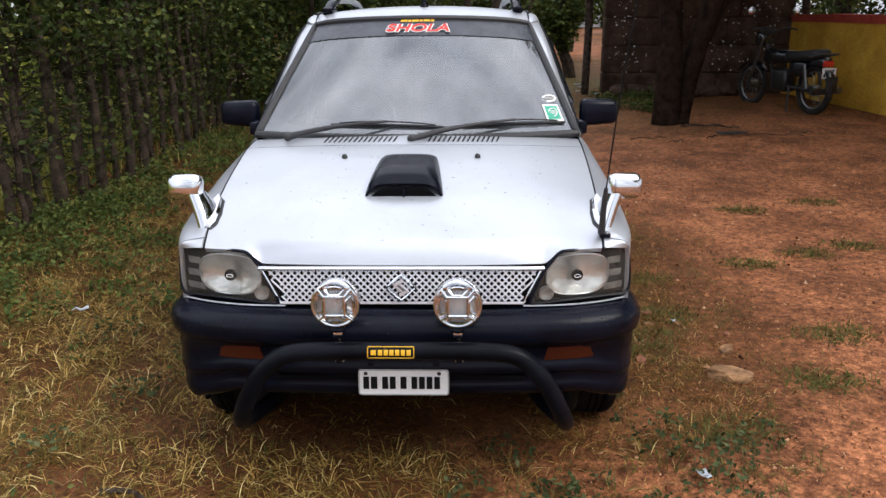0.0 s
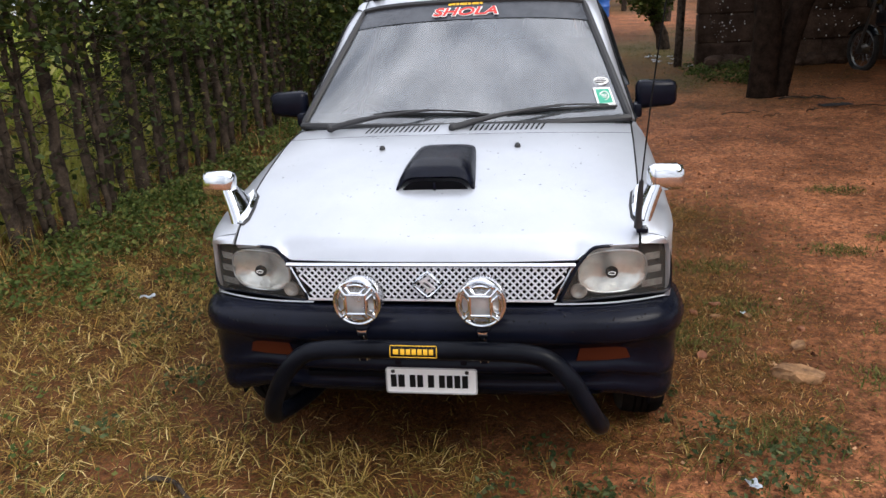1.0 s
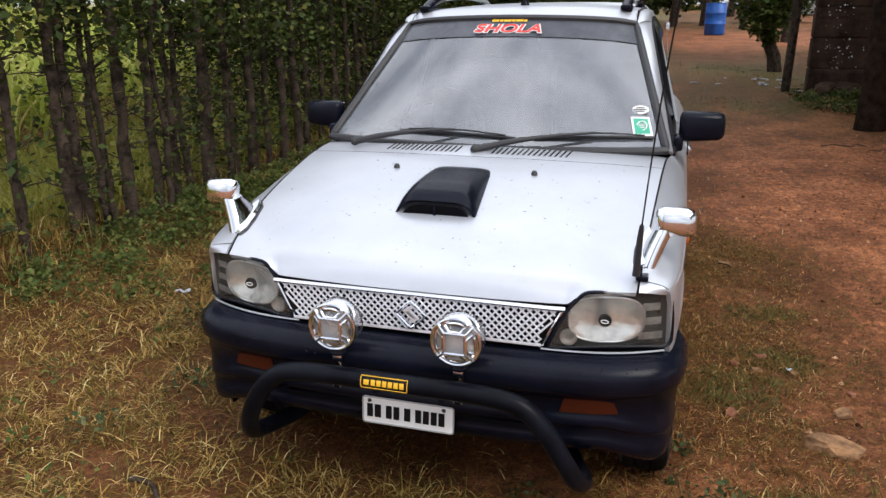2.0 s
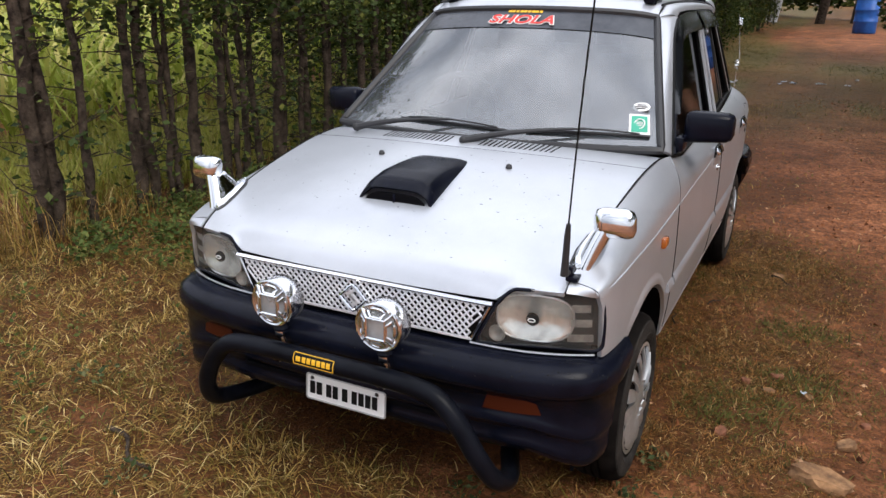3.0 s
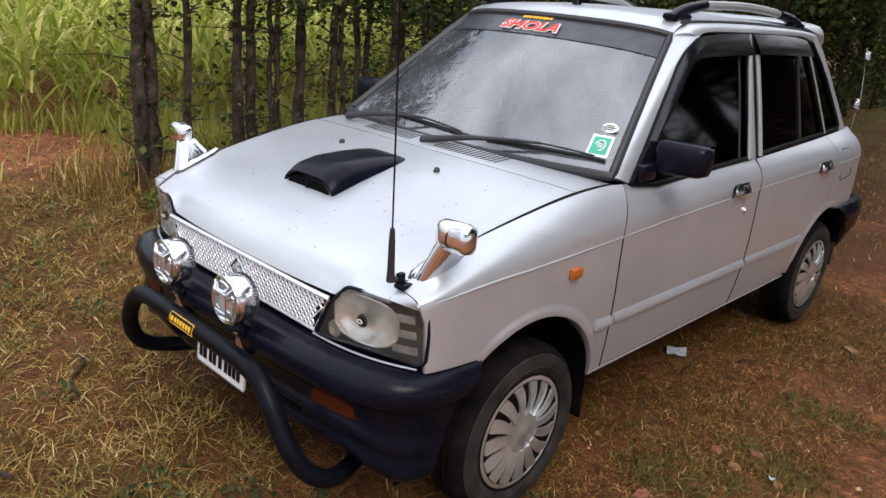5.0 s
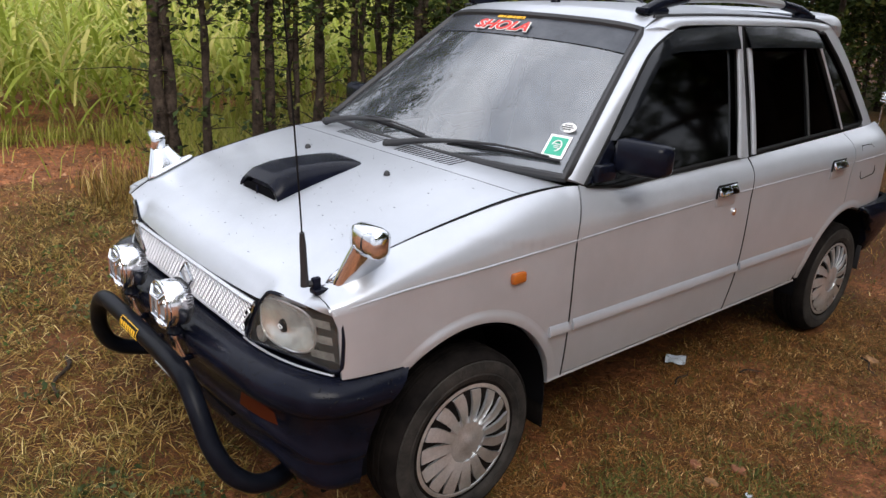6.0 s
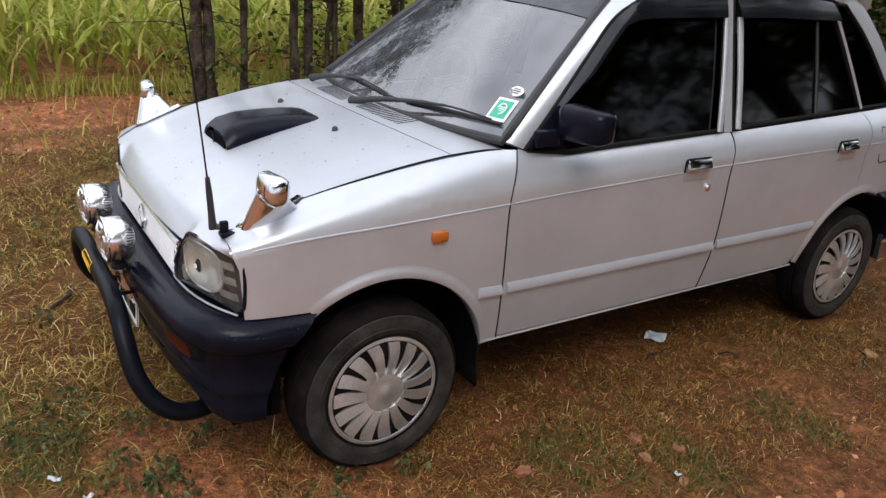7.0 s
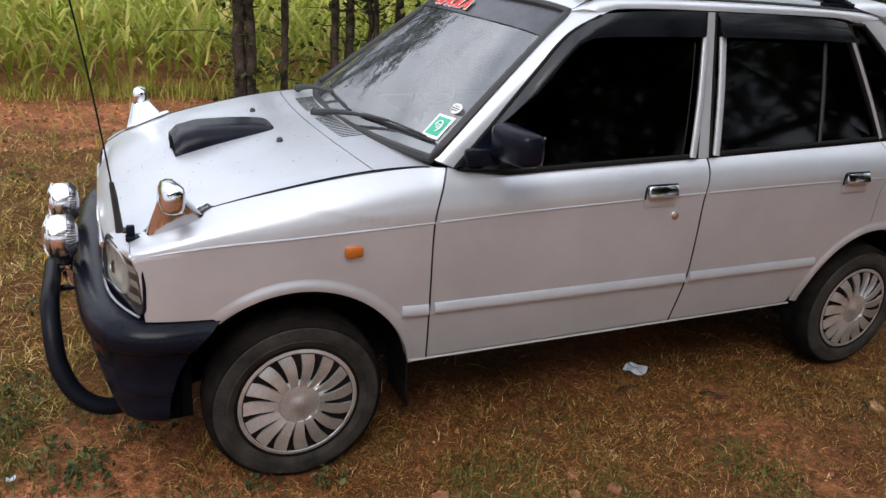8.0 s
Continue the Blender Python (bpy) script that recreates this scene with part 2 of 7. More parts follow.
    if profile[-1][0] > 1e-6:
        bm.faces.new(rings[-1][::-1])
    bmesh.ops.remove_doubles(bm, verts=bm.verts, dist=1e-6)


def box(bm, centre, size, m=None, bevel=0.0):
    r = bmesh.ops.create_cube(bm, size=1.0)
    vs = r["verts"]
    for v in vs:
        v.co = Vector((v.co.x * size[0], v.co.y * size[1], v.co.z * size[2]))
    if bevel:
        es = list({e for v in vs for e in v.link_edges})
        r = bmesh.ops.bevel(bm, geom=es, offset=bevel, segments=2, affect="EDGES", profile=0.5)
        vs = list({v for f in r["faces"] for v in f.verts} | {v for v in vs if v.is_valid})
    m = m or Matrix()
    for v in vs:
        v.co = m @ v.co + Vector(centre)
    return vs


def plate_of(bm, outline, depth):
    """A slab: the outline's ring of points, pushed along depth (a vector)."""
    a = [bm.verts.new(p) for p in outline]
    b = [bm.verts.new(Vector(p) + Vector(depth)) for p in outline]
    bm.faces.new(a)
    bm.faces.new(b[::-1])
    n = len(a)
    for k in range(n):
        bm.faces.new((a[k], b[k], b[(k + 1) % n], a[(k + 1) % n]))


# ---------- the car: shape lines ----------
CREASE = [(-0.42, 0.695), (-0.36, 0.710), (-0.28, 0.721), (-0.18, 0.729), (0.0, 0.735), (0.363, 0.750), (0.6, 0.761), (1.0, 0.774), (1.3, 0.782), (1.9, 0.790), (2.75, 0.792)]
BELT = [(-0.43, 0.700), (-0.35, 0.744), (-0.214, 0.795), (0.0, 0.846), (0.2, 0.880), (0.36, 0.890), (0.42, 0.878), (0.52, 0.866), (0.86, 0.870), (1.25, 0.880), (1.75, 0.893), (2.2, 0.902), (2.4, 0.905), (2.75, 0.905)]
TOP_X = [(-0.43, 0.546), (-0.2, 0.560), (0.36, 0.588), (0.42, 0.601), (1.35, 0.604), (1.8, 0.588), (2.2, 0.562), (2.5, 0.536), (2.75, 0.480)]
PLAN_X = [(-0.44, 0.585), (-0.40, 0.617), (-0.34, 0.636), (-0.2, 0.648), (0.1, 0.655), (1.2, 0.658), (2.1, 0.654), (2.45, 0.640), (2.6, 0.615), (2.72, 0.540)]
LOWER = [(0.28, 0.955), (0.33, 0.975), (0.45, 0.995), (0.60, 1.004), (0.78, 1.0)]


def side_x(y, z):
    zc, zt = curve_at(CREASE, y), curve_at(BELT, y)
    plan = curve_at(PLAN_X, y)
    if z <= zc:
        x = plan * curve_at(LOWER, z * 0.78 / zc)
    else:
        s = min(1.0, (z - zc) / max(zt - zc, 0.01))
        x = lerp(plan - 0.002, curve_at(TOP_X, y), s**2.5)
    return x


def wider(x):
    """The body stands a little further out on the side of minus x, since its middle lies off the origin."""
    return x * 1.036 if x < 0 else x


def arch_z(y, hub, r=0.331):
    d = abs(y - hub)
    return 0.262 + math.sqrt(max(r * r - d * d, 0.0)) if d < r else 0.0


def upper_x(z):
    return 0.602 - (z - 0.885) * 0.285


def tuck(y):
    """How far the glazed upper body tapers inwards to the rear."""
    return 0.057 * max(0.0, y - 1.35) ** 1.5


def up(y, z, out=0.0):
    """A point on the glazed upper side of the car."""
    return (upper_x(z) + out - tuck(y), y, z)


car = thing("hatchback_car", "small silver hatchback with black bumpers and chrome trim, parked", "car")


def mirrored(name, build, mat, parent, label="", thick=0.0, smooth=40):
    """The same part on both flanks: build(bm) makes the one at plus x."""
    made = []
    for sign in (1, -1):
        bm = bmesh.new()
        build(bm)
        for v in bm.verts:
            v.co.x = wider(sign * v.co.x)
        p = parent[0 if sign == 1 else 1] if isinstance(parent, (list, tuple)) else parent
        ob = part(name, bm, mat, p, label, smooth)
        if thick:
            solid(ob, thick * 1.0)
        made.append(ob)
    return made


def flank(y0, y1, low, high, n, rows=14):
    """A body panel between two slanting edges y0(z), y1(z), from low(y) up to high(y)."""
    def build(bm):
        def fn(u, v):
            ym = lerp(y0(0.6), y1(0.6), u)
            lo, hi = low(ym), high(ym)
            zc = max(lo, min(hi, curve_at(CREASE, ym)))
            if v <= 0.6:
                z = lerp(lo, zc, v / 0.6)
                y = lerp(y0(z), y1(z), u)
                return Vector((side_x(y, z), y, z))
            q = (v - 0.6) / 0.4
            z = lerp(zc, hi, q**0.72)
            y = lerp(y0(z), y1(z), u)
            return Vector((lerp(side_x(y, zc), curve_at(TOP_X, y), q**1.8), y, z))
        sheet(bm, fn, n, rows)
    return build


GAP = 0.0026
DOOR_A = [(0.30, 0.378), (0.50, 0.371), (0.70, 0.369), (0.78, 0.376), (0.86, 0.405), (0.90, 0.424)]
DOOR_B = [(0.30, 1.256), (0.40, 1.274), (0.50, 1.291), (0.65, 1.296), (0.78, 1.302), (0.90, 1.334)]
DOOR_C = [(0.30, 2.05), (0.60, 2.115), (0.76, 2.130), (0.90, 2.180)]


def fender_low(y):
    if y < -0.20:
        return lerp(0.541, 0.535, max(0.0, (y + 0.40) / 0.215))
    if y > 0.325:
        return 0.322
    return max(arch_z(y, 0.0), 0.322)


def rear_low(y):
    a = arch_z(y, 2.175)
    if y > 2.22:
        return max(a, 0.556) if y < 2.3 else 0.566
    return max(a, 0.325)


fenders = mirrored("front_fender", flank(lambda z: -0.382 + 0.06 * max(0, 0.69 - z) - 0.011 * min(1.0, max(0.0, (z - 0.665) / 0.035)), lambda z: curve_at(DOOR_A, z) - GAP, fender_low, lambda y: curve_at(BELT, y) - 0.002, 110, 42), PAINT, car, "", 0.012)
front_doors = mirrored("front_door", flank(lambda z: curve_at(DOOR_A, z) + GAP, lambda z: curve_at(DOOR_B, z) - GAP, lambda y: 0.335, lambda y: curve_at(BELT, y), 36, 25), PAINT, car, "", 0.012)
rear_doors = mirrored("rear_door", flank(lambda z: curve_at(DOOR_B, z) + GAP, lambda z: curve_at(DOOR_C, z) - GAP, lambda y: max(0.335, arch_z(y, 2.175)), lambda y: curve_at(BELT, y), 80, 42), PAINT, car, "", 0.012)
quarters = mirrored("rear_quarter_panel", flank(lambda z: curve_at(DOOR_C, z) + GAP if z > 0.5 else 2.11, lambda z: 2.72 - 0.10 * max(0, z - 0.6), rear_low, lambda y: curve_at(BELT, y), 60, 42), PAINT, car, "", 0.012)


LIP = [(0.327, -0.030), (0.3275, 0.0025), (0.329, 0.0048), (0.335, 0.0056), (0.343, 0.0054), (0.348, 0.0042), (0.353, 0.0020), (0.358, 0.0005), (0.366, -0.0006)]


def arch_lip(hub, a0, a1):
    """The flanged lip round a wheel opening, between two angles."""
    def build(bm):
        def fn(u, v):
            a = radians(lerp(a0, a1, u))
            d, out = LIP[round(v * (len(LIP) - 1))]
            y, z = hub + d * math.cos(a), 0.262 + d * math.sin(a)
            fade = min(1.0, 0.15 + u / 0.16, 0.15 + (1 - u) / 0.16)
            return Vector((side_x(y, z) + (out * fade if out > 0 else out), y, z))
        sheet(bm, fn, 72, len(LIP) - 1)
    return build


mirrored("arch_lip", arch_lip(0.0, 10, 128), PAINT, fenders)
mirrored("arch_lip", arch_lip(2.175, 66, 168), PAINT, quarters)


def rocker(bm):
    def fn(u, v):
        y = lerp(0.322, 1.815, u)
        q = [(side_x(y, 0.334) + 0.001, 0.333), (side_x(y, 0.334) + 0.003, 0.326), (0.628, 0.317), (0.600, 0.313), (0.50, 0.312)]
        s = v * 4
        i = min(int(s), 3)
        a, b = q[i], q[i + 1]
        return Vector((lerp(a[0], b[0], s - i), y, lerp(a[1], b[1], s - i)))
    sheet(bm, fn, 20, 4)


mirrored("rocker_sill", rocker, PAINT, car)


def rub_strip(y0, y1, slant0=0.0, slant1=0.0):
    def build(bm):
        pts, nor = [], []
        for k in range(13):
            y = lerp(y0, y1, k / 12)
            z = lerp(0.497, 0.494, k / 12)
            pts.append((side_x(y, z) - 0.001, y, z))
            nor.append((1, 0, 0.38))
        ribbon(bm, pts, nor, 0.034, 0.009)
    return build


mirrored("body_strip", rub_strip(0.288, 0.368), PAINT, fenders)
mirrored("body_strip", rub_strip(0.386, 1.282), PAINT, front_doors)
mirrored("body_strip", rub_strip(1.300, 1.875), PAINT, rear_doors)


def crease_line(y0, y1):
    def build(bm):
        pts = []
        for k in range(17):
            y = lerp(y0, y1, k / 16)
            z = curve_at(CREASE, y)
            pts.append((side_x(y, z) - 0.0012, y, z))
        tube(bm, pts, [0.0036 * min(1.0, 0.12 + k / 3 if y0 < 0 else 1.0) for k in range(17)], 8)
    return build


mirrored("shoulder_crease", crease_line(-0.388, 0.374), PAINT, fenders)
mirrored("shoulder_crease", crease_line(0.388, 1.308), PAINT, front_doors)
mirrored("shoulder_crease", crease_line(1.320, 2.126), PAINT, rear_doors)
mirrored("shoulder_crease", crease_line(2.140, 2.62), PAINT, quarters)



def fender_nose(bm):
    """Rolls the fender's front edge down to the lamp."""
    def fn(u, v):
        y = -0.392
        zc, zt = curve_at(CREASE, y), curve_at(BELT, y) - 0.002
        a = Vector((lerp(side_x(y, zc), curve_at(TOP_X, y), u**1.8), y, lerp(zc, zt, u**0.72)))
        x = lerp(0.624, 0.547, u)
        b = Vector((x, -0.457 + 0.085 * ((x - 0.30) / 0.335) ** 2.6, lerp(0.697, 0.703, u)))
        m = a.lerp(b, v)
        m.z += 0.003 * math.sin(math.pi * v)
        return m
    sheet(bm, fn, 24, 8)


mirrored("fender_nose", fender_nose, PAINT, fenders, "", 0.006)
mirrored("fender_flange", lambda bm: sheet(bm, lambda u, v: Vector((lerp(0.48, 0.566, u), lerp(-0.408, -0.30, v), curve_at(BELT, lerp(-0.408, -0.30, v)) - 0.010)), 4, 8), PAINT, fenders)


# ---------- bonnet, cowl ----------
def deck_z(x, y):
    xg = curve_at(TOP_X, y) - 0.004
    return curve_at(BELT, y) + 0.024 * (1 - min(1.0, abs(x) / xg) ** 2.2)


def nose_y(x):
    return -0.464 + 0.046 * (abs(x) / 0.55) ** 2.6


def lip_z(x):
    s = min(1.0, max(0.0, (abs(x) - 0.383) / 0.043))
    return lerp(0.668, 0.704, s)


def bonnet_at(u, v):
    y0, s = nose_y((2 * u - 1) * 0.548), v**1.5
    y1 = 0.168 + 0.05 * (2 * u - 1) ** 2
    y = lerp(y0, y1, s)
    x = (2 * u - 1) * (curve_at(TOP_X, y) - 0.0045)
    z = deck_z(x, y)
    d = (y - y0) / 0.045
    if d < 1:
        z -= max(0.0, deck_z(x, y0) - lip_z(x)) * (1 - d) ** 1.7
    return Vector((wider(x), y, z))


bm = bmesh.new()
sheet(bm, bonnet_at, 110, 48)
bonnet = solid(part("bonnet", bm, PAINT, car), 0.016)
bm = bmesh.new()


def cowl_at(u, v):
    k = 2 * u - 1
    y0, y1 = 0.171 + 0.05 * k * k, 0.262 + 0.13 * k * k
    y = lerp(y0, y1, v)
    x = k * (curve_at(TOP_X, y) - 0.0045)
    return Vector((wider(x), y, deck_z(x, y) - 0.001 + 0.012 * v * (1 - abs(k))))


sheet(bm, cowl_at, 48, 8)
cowl = solid(part("cowl_panel", bm, PAINT, car), 0.012)
for sx in (-0.196, 0.166):
    for k in range(15):
        x = sx + (k - 7) * 0.0172
        bm = bmesh.new()
        lo, hi = [cowl_at((xx / 0.585 + 1) / 2, vv) + Vector((0, 0, 0.0003)) for xx, vv in ((x - 0.004, 0.30), (x + 0.006, 0.86))]
        plate_of(bm, [lo - Vector((0.0031, 0, 0)), lo + Vector((0.0031, 0, 0)), hi + Vector((0.0031, 0, 0)), hi - Vector((0.0031, 0, 0))], (0, 0, 0.0007))
        part("vent_slot", bm, BLACK, cowl, smooth=0)


# seams between the panels


def seam(points, parent, r=0.0026):
    b = bmesh.new()
    tube(b, points, r, 6)
    return part("panel_seam", b, BLACK, parent)


seam([bonnet_at(u, 1.0) + Vector((0, 0.0015, -0.0012)) for u in np.linspace(0.0, 1.0, 41)], bonnet, 0.0020)
for k, ob in ((1.0, fenders[0]), (0.0, fenders[1])):
    seam([bonnet_at(k, v) + Vector((0.002 * (2 * k - 1), 0, -0.0005)) for v in np.linspace(0.02, 1.0, 41)] + [cowl_at(k, v) + Vector((0.002 * (2 * k - 1), 0, 0)) for v in np.linspace(0.1, 0.9, 6)], ob, 0.0026)
for s, i in ((1, 0), (-1, 1)):
    for run in (DOOR_A, DOOR_B):
        seam([(wider(s * (side_x(curve_at(run, z), z) - 0.0004)), curve_at(run, z), z) for z in np.linspace(0.325, 0.882, 40)], front_doors[i], 0.0028)

# scoop
bm = bmesh.new()


def scoop_at(u, v):
    k = 2 * u - 1
    y = lerp(-0.240, 0.068, v)
    half = lerp(0.120, 0.098, v)
    x = -0.016 + half * (math.copysign(abs(k) ** 0.9, k))
    rise = 0.056 * min(1.0, ((1 - v) / 0.75)) ** 0.65 * min(1.0, 0.72 + v * 4)
    edge = max(0.0, 1 - abs(k) ** 4.5) ** 0.75
    return Vector((x, y, deck_z(x, y) - 0.012 + (rise + 0.010) * edge))


sheet(bm, scoop_at, 28, 24)
scoop = solid(part("hood_scoop", bm, PLASTIC, bonnet, "black plastic hood scoop"), 0.008)
# flat near-black plate paints the shade inside the intake
bm = bmesh.new()
mouth = []
for k in range(25):
    a = -1 + 2 * k / 24
    x = -0.016 + 0.100 * a
    mouth.append(Vector((x, -0.2405, deck_z(x, -0.240) - 0.006 + 0.030 * (1 - abs(a) ** 5))))
mouth += [Vector((-0.016 + 0.104 * a, -0.2405, deck_z(-0.016, -0.240) - 0.010)) for a in (1, 0.5, 0, -0.5, -1)]
plate_of(bm, mouth, (0, 0.006, 0))
part("scoop_mouth", bm, DARK, bonnet, "dark air intake", smooth=0)
bm = bmesh.new()
box(bm, (-0.016, -0.243, deck_z(0, -0.240) + 0.007), (0.007, 0.006, 0.032), bevel=0.002)
part("intake_bar", bm, PLASTIC, bonnet)
bm = bmesh.new()
random.seed(8)
for k in range(130):
    q = scoop_at(random.uniform(0.06, 0.94), random.uniform(0.03, 0.95))
    bmesh.ops.create_icosphere(bm, subdivisions=1, radius=random.choice((0.0009, 0.0013, 0.0018)), matrix=Matrix.Translation(q))
tagged(part("water_beading", bm, principled("clear_drop", (0.02, 0.022, 0.026), 0.08, 0.0, 0.0, 0.5), scoop, "scattered rain drops"), kind="stuff")
bm = bmesh.new()
for k in range(170):
    q = bonnet_at(random.uniform(0.05, 0.95), random.uniform(0.12, 0.99))
    r = random.choice((0.0010, 0.0013, 0.0017, 0.0024))
    bmesh.ops.create_icosphere(bm, subdivisions=1, radius=1.0, matrix=Matrix.Translation(q) @ Matrix.Diagonal((r * random.uniform(0.8, 2.2), r, r * 0.45, 1)))
tagged(part("water_beading", bm, principled("pale_drop", (0.20, 0.21, 0.23), 0.06, 0.0, 0.0, 0.5), bonnet, "scattered rain drops"), kind="stuff")
for x in (-0.230, 0.208):
    bm = bmesh.new()
    lathe(bm, [(0.0, 0.014), (0.005, 0.013), (0.009, 0.008), (0.010, 0.0)], (x, 0.048, deck_z(x, 0.048) - 0.001), "z", 12)
    part("washer_nozzle", bm, RUBBER, bonnet)


# ---------- windscreen, roof, pillars ----------
def screen_at(k, v, out=0.0):
    """k from -1 to 1 across, v from 0 at the base to 1 at the top."""
    y0, y1 = 0.268 + 0.112 * k * k, 0.745 + 0.108 * k * k
    bulge = 0.022 * math.sin(math.pi * v) * (1 - 0.8 * k * k)
    p = Vector((wider(k * lerp(0.582, 0.433, v)), lerp(y0, y1, v) - bulge * 0.7, lerp(0.908, 1.318 - 0.014 * k * k - 0.010 * k**8, v) + bulge * 0.4))
    return p + Vector((0.15 * k, -0.64, 0.76)) * out


bm = bmesh.new()
sheet(bm, lambda u, v: screen_at(2 * u - 1, v), 32, 20)
screen = part("windscreen", bm, GLASS, car, "grey laminated windscreen glass")
screen.visible_shadow = False
bm = bmesh.new()
ring = [screen_at(k, 0.0, 0.002) for k in np.linspace(-1, 1, 25)] + [screen_at(1, v, 0.002) for v in np.linspace(0.03, 0.97, 14)] + [screen_at(k, 1.0, 0.002) for k in np.linspace(1, -1, 25)] + [screen_at(-1, v, 0.002) for v in np.linspace(0.97, 0.03, 14)]
tube(bm, ring, 0.0135, 8, closed=True)
part("rubber_seal", bm, RUBBER, screen, "black rubber seal")
bm = bmesh.new()
sheet(bm, lambda u, v: screen_at(2 * u - 1, lerp(0.0, 0.105, v), -0.004), 32, 3)
part("lower_black_band", bm, RUBBER, screen, "black painted lower edge")
bm = bmesh.new()
sheet(bm, lambda u, v: screen_at(2 * u - 1, lerp(0.835 - 0.02 * (2 * u - 1) ** 2, 0.995, v), 0.003), 32, 5)
part("sun_strip", bm, BANNER, screen, "dark sun strip across the glass")


def on_screen(k0, k1, v0, v1, out):
    return lambda u, v: screen_at(lerp(k0, k1, u), lerp(v0, v1, v), out)


def lettering(text, size, m, mat, name, parent, label="", shear=0.0, extrude=0.0008, offset=0.0):
    cu = bpy.data.curves.new(name, "FONT")
    cu.body, cu.size, cu.align_x, cu.align_y, cu.shear, cu.extrude, cu.offset = text, size, "CENTER", "CENTER", shear, extrude, offset
    ob = new(name + "_curve", cu)
    bpy.context.view_layer.update()
    me = bpy.data.meshes.new_from_object(ob.evaluated_get(bpy.context.evaluated_depsgraph_get()))
    bpy.data.objects.remove(ob)
    me.materials.clear()
    me.materials.append(mat)
    out = new(name, me)
    out.parent = parent
    out.matrix_basis = m
    return tagged(out, label)


tilt = Matrix(((1, 0, 0), (0, 0.76, -0.65), (0, 0.65, 0.76))).to_4x4()
p = screen_at(-0.04, 0.893, 0.006)
lettering("SHOLA", 0.068, Matrix.Translation(p) @ tilt @ Matrix.Diagonal((1.16, 0.86, 1, 1)), WHITE, "letter_edge", screen, "white edge of lettering", 0.25, 0.0008, 0.0045)
lettering("SHOLA", 0.068, Matrix.Translation(p + Vector((0, -0.0016, 0.002))) @ tilt @ Matrix.Diagonal((1.16, 0.86, 1, 1)), RED, "lettering", screen, "red lettering with white edges", 0.25, 0.0008, 0.0012)
for k in range(9):
    bm = bmesh.new()
    a = -0.19 + k * 0.034
    sheet(bm, on_screen(a, a + (0.026 if k % 3 else 0.032), 0.962, 0.982, 0.0055), 1, 1)
    part("yellow_writing_bar", bm, YELLOW, screen, smooth=0)
bm = bmesh.new()
sheet(bm, on_screen(0.835, 0.945, 0.10, 0.235, 0.003), 3, 3)
permit = part("permit_sticker", bm, WHITE, screen, "green and white square permit sticker", smooth=0)
bm = bmesh.new()
sheet(bm, on_screen(0.847, 0.933, 0.115, 0.222, 0.004), 3, 3)
part("green_field", bm, GREEN, permit, smooth=0)
c, du, dv = screen_at(0.89, 0.168, 0.005), Vector((1, 0.08, 0)), Vector((0, 0.64, 0.76))
bm = bmesh.new()
tube(bm, [c + du * 0.016 * math.cos(a) + dv * 0.018 * math.sin(a) for a in np.linspace(0, 2 * math.pi, 20)[:-1]], 0.0022, 6, closed=True)
for h in (-0.006, 0.0, 0.006):
    tube(bm, [c - du * 0.010 + dv * h, c + du * 0.010 + dv * h], 0.0017, 5)
part("permit_emblem", bm, WHITE, permit)
bm = bmesh.new()
c = screen_at(0.90, 0.285, 0.003)
plate_of(bm, [c + du * 0.028 * math.cos(a) + dv * 0.017 * math.sin(a) for a in np.linspace(0, 2 * math.pi, 24)[:-1]], (0, -0.001, 0.001))
oval = part("oval_sticker", bm, WHITE, screen, "small pale oval sticker", smooth=0)
for h, w in ((-0.007, 0.014), (0.0, 0.02), (0.007, 0.014)):
    bm = bmesh.new()
    tube(bm, [c - du * w + dv * h + Vector((0, -0.0022, 0.0022)), c + du * w + dv * h + Vector((0, -0.0022, 0.0022))], 0.0014, 5)
    part("writing_bar", bm, HOUSING, oval)


def roof_z(x, y):
    crown = curve_at([(0.70, 1.330), (0.80, 1.352), (0.95, 1.368), (1.3, 1.378), (1.8, 1.376), (2.3, 1.358), (2.5, 1.335)], y)
    return crown - 0.026 * (abs(x) / 0.43) ** 2.2


def roof_at(u, v):
    k = 2 * u - 1
    y = lerp(0.752 + 0.108 * k * k, 2.29 - 0.06 * k * k, v)
    x = wider(k * (0.434 - 0.5 * tuck(y)))
    z = roof_z(x, y)
    if v < 0.06:
        z = lerp(1.326 - 0.014 * k * k - 0.010 * k**8, z, math.sin(v / 0.06 * math.pi / 2))
    return Vector((x, y, z))


bm = bmesh.new()
sheet(bm, roof_at, 40, 48)
roof = solid(part("roof", bm, PAINT, car), 0.012)


def cant(bm):
    def fn(u, v):
        y = lerp(lerp(0.852, 0.935, v), lerp(2.23, 2.04, v), u)
        zl = curve_at([(0.858, 1.290), (0.945, 1.304), (1.0, 1.316), (1.3, 1.322), (1.9, 1.320), (2.02, 1.310), (2.10, 1.298), (2.25, 1.270)], y)
        top = Vector((0.440 - 0.5 * tuck(y), y, roof_z(0.43, y) - 0.003))
        top.z -= 0.028 * max(0.0, 1 - (y - 0.852) / 0.09)
        m = top.lerp(Vector(up(y, zl, 0.005)), v)
        swell = math.sin(math.pi * v)
        sink = 0.005 * max(0.0, 1 - u / 0.02) + 0.004 * max(0.0, (u - 0.96) / 0.04)
        m += Vector((0.010 * swell - 0.7 * sink, 0, 0.006 * swell - sink))
        return m
    sheet(bm, fn, 60, 8)


mirrored("cant_rail", cant, PAINT, car, "", 0.012)


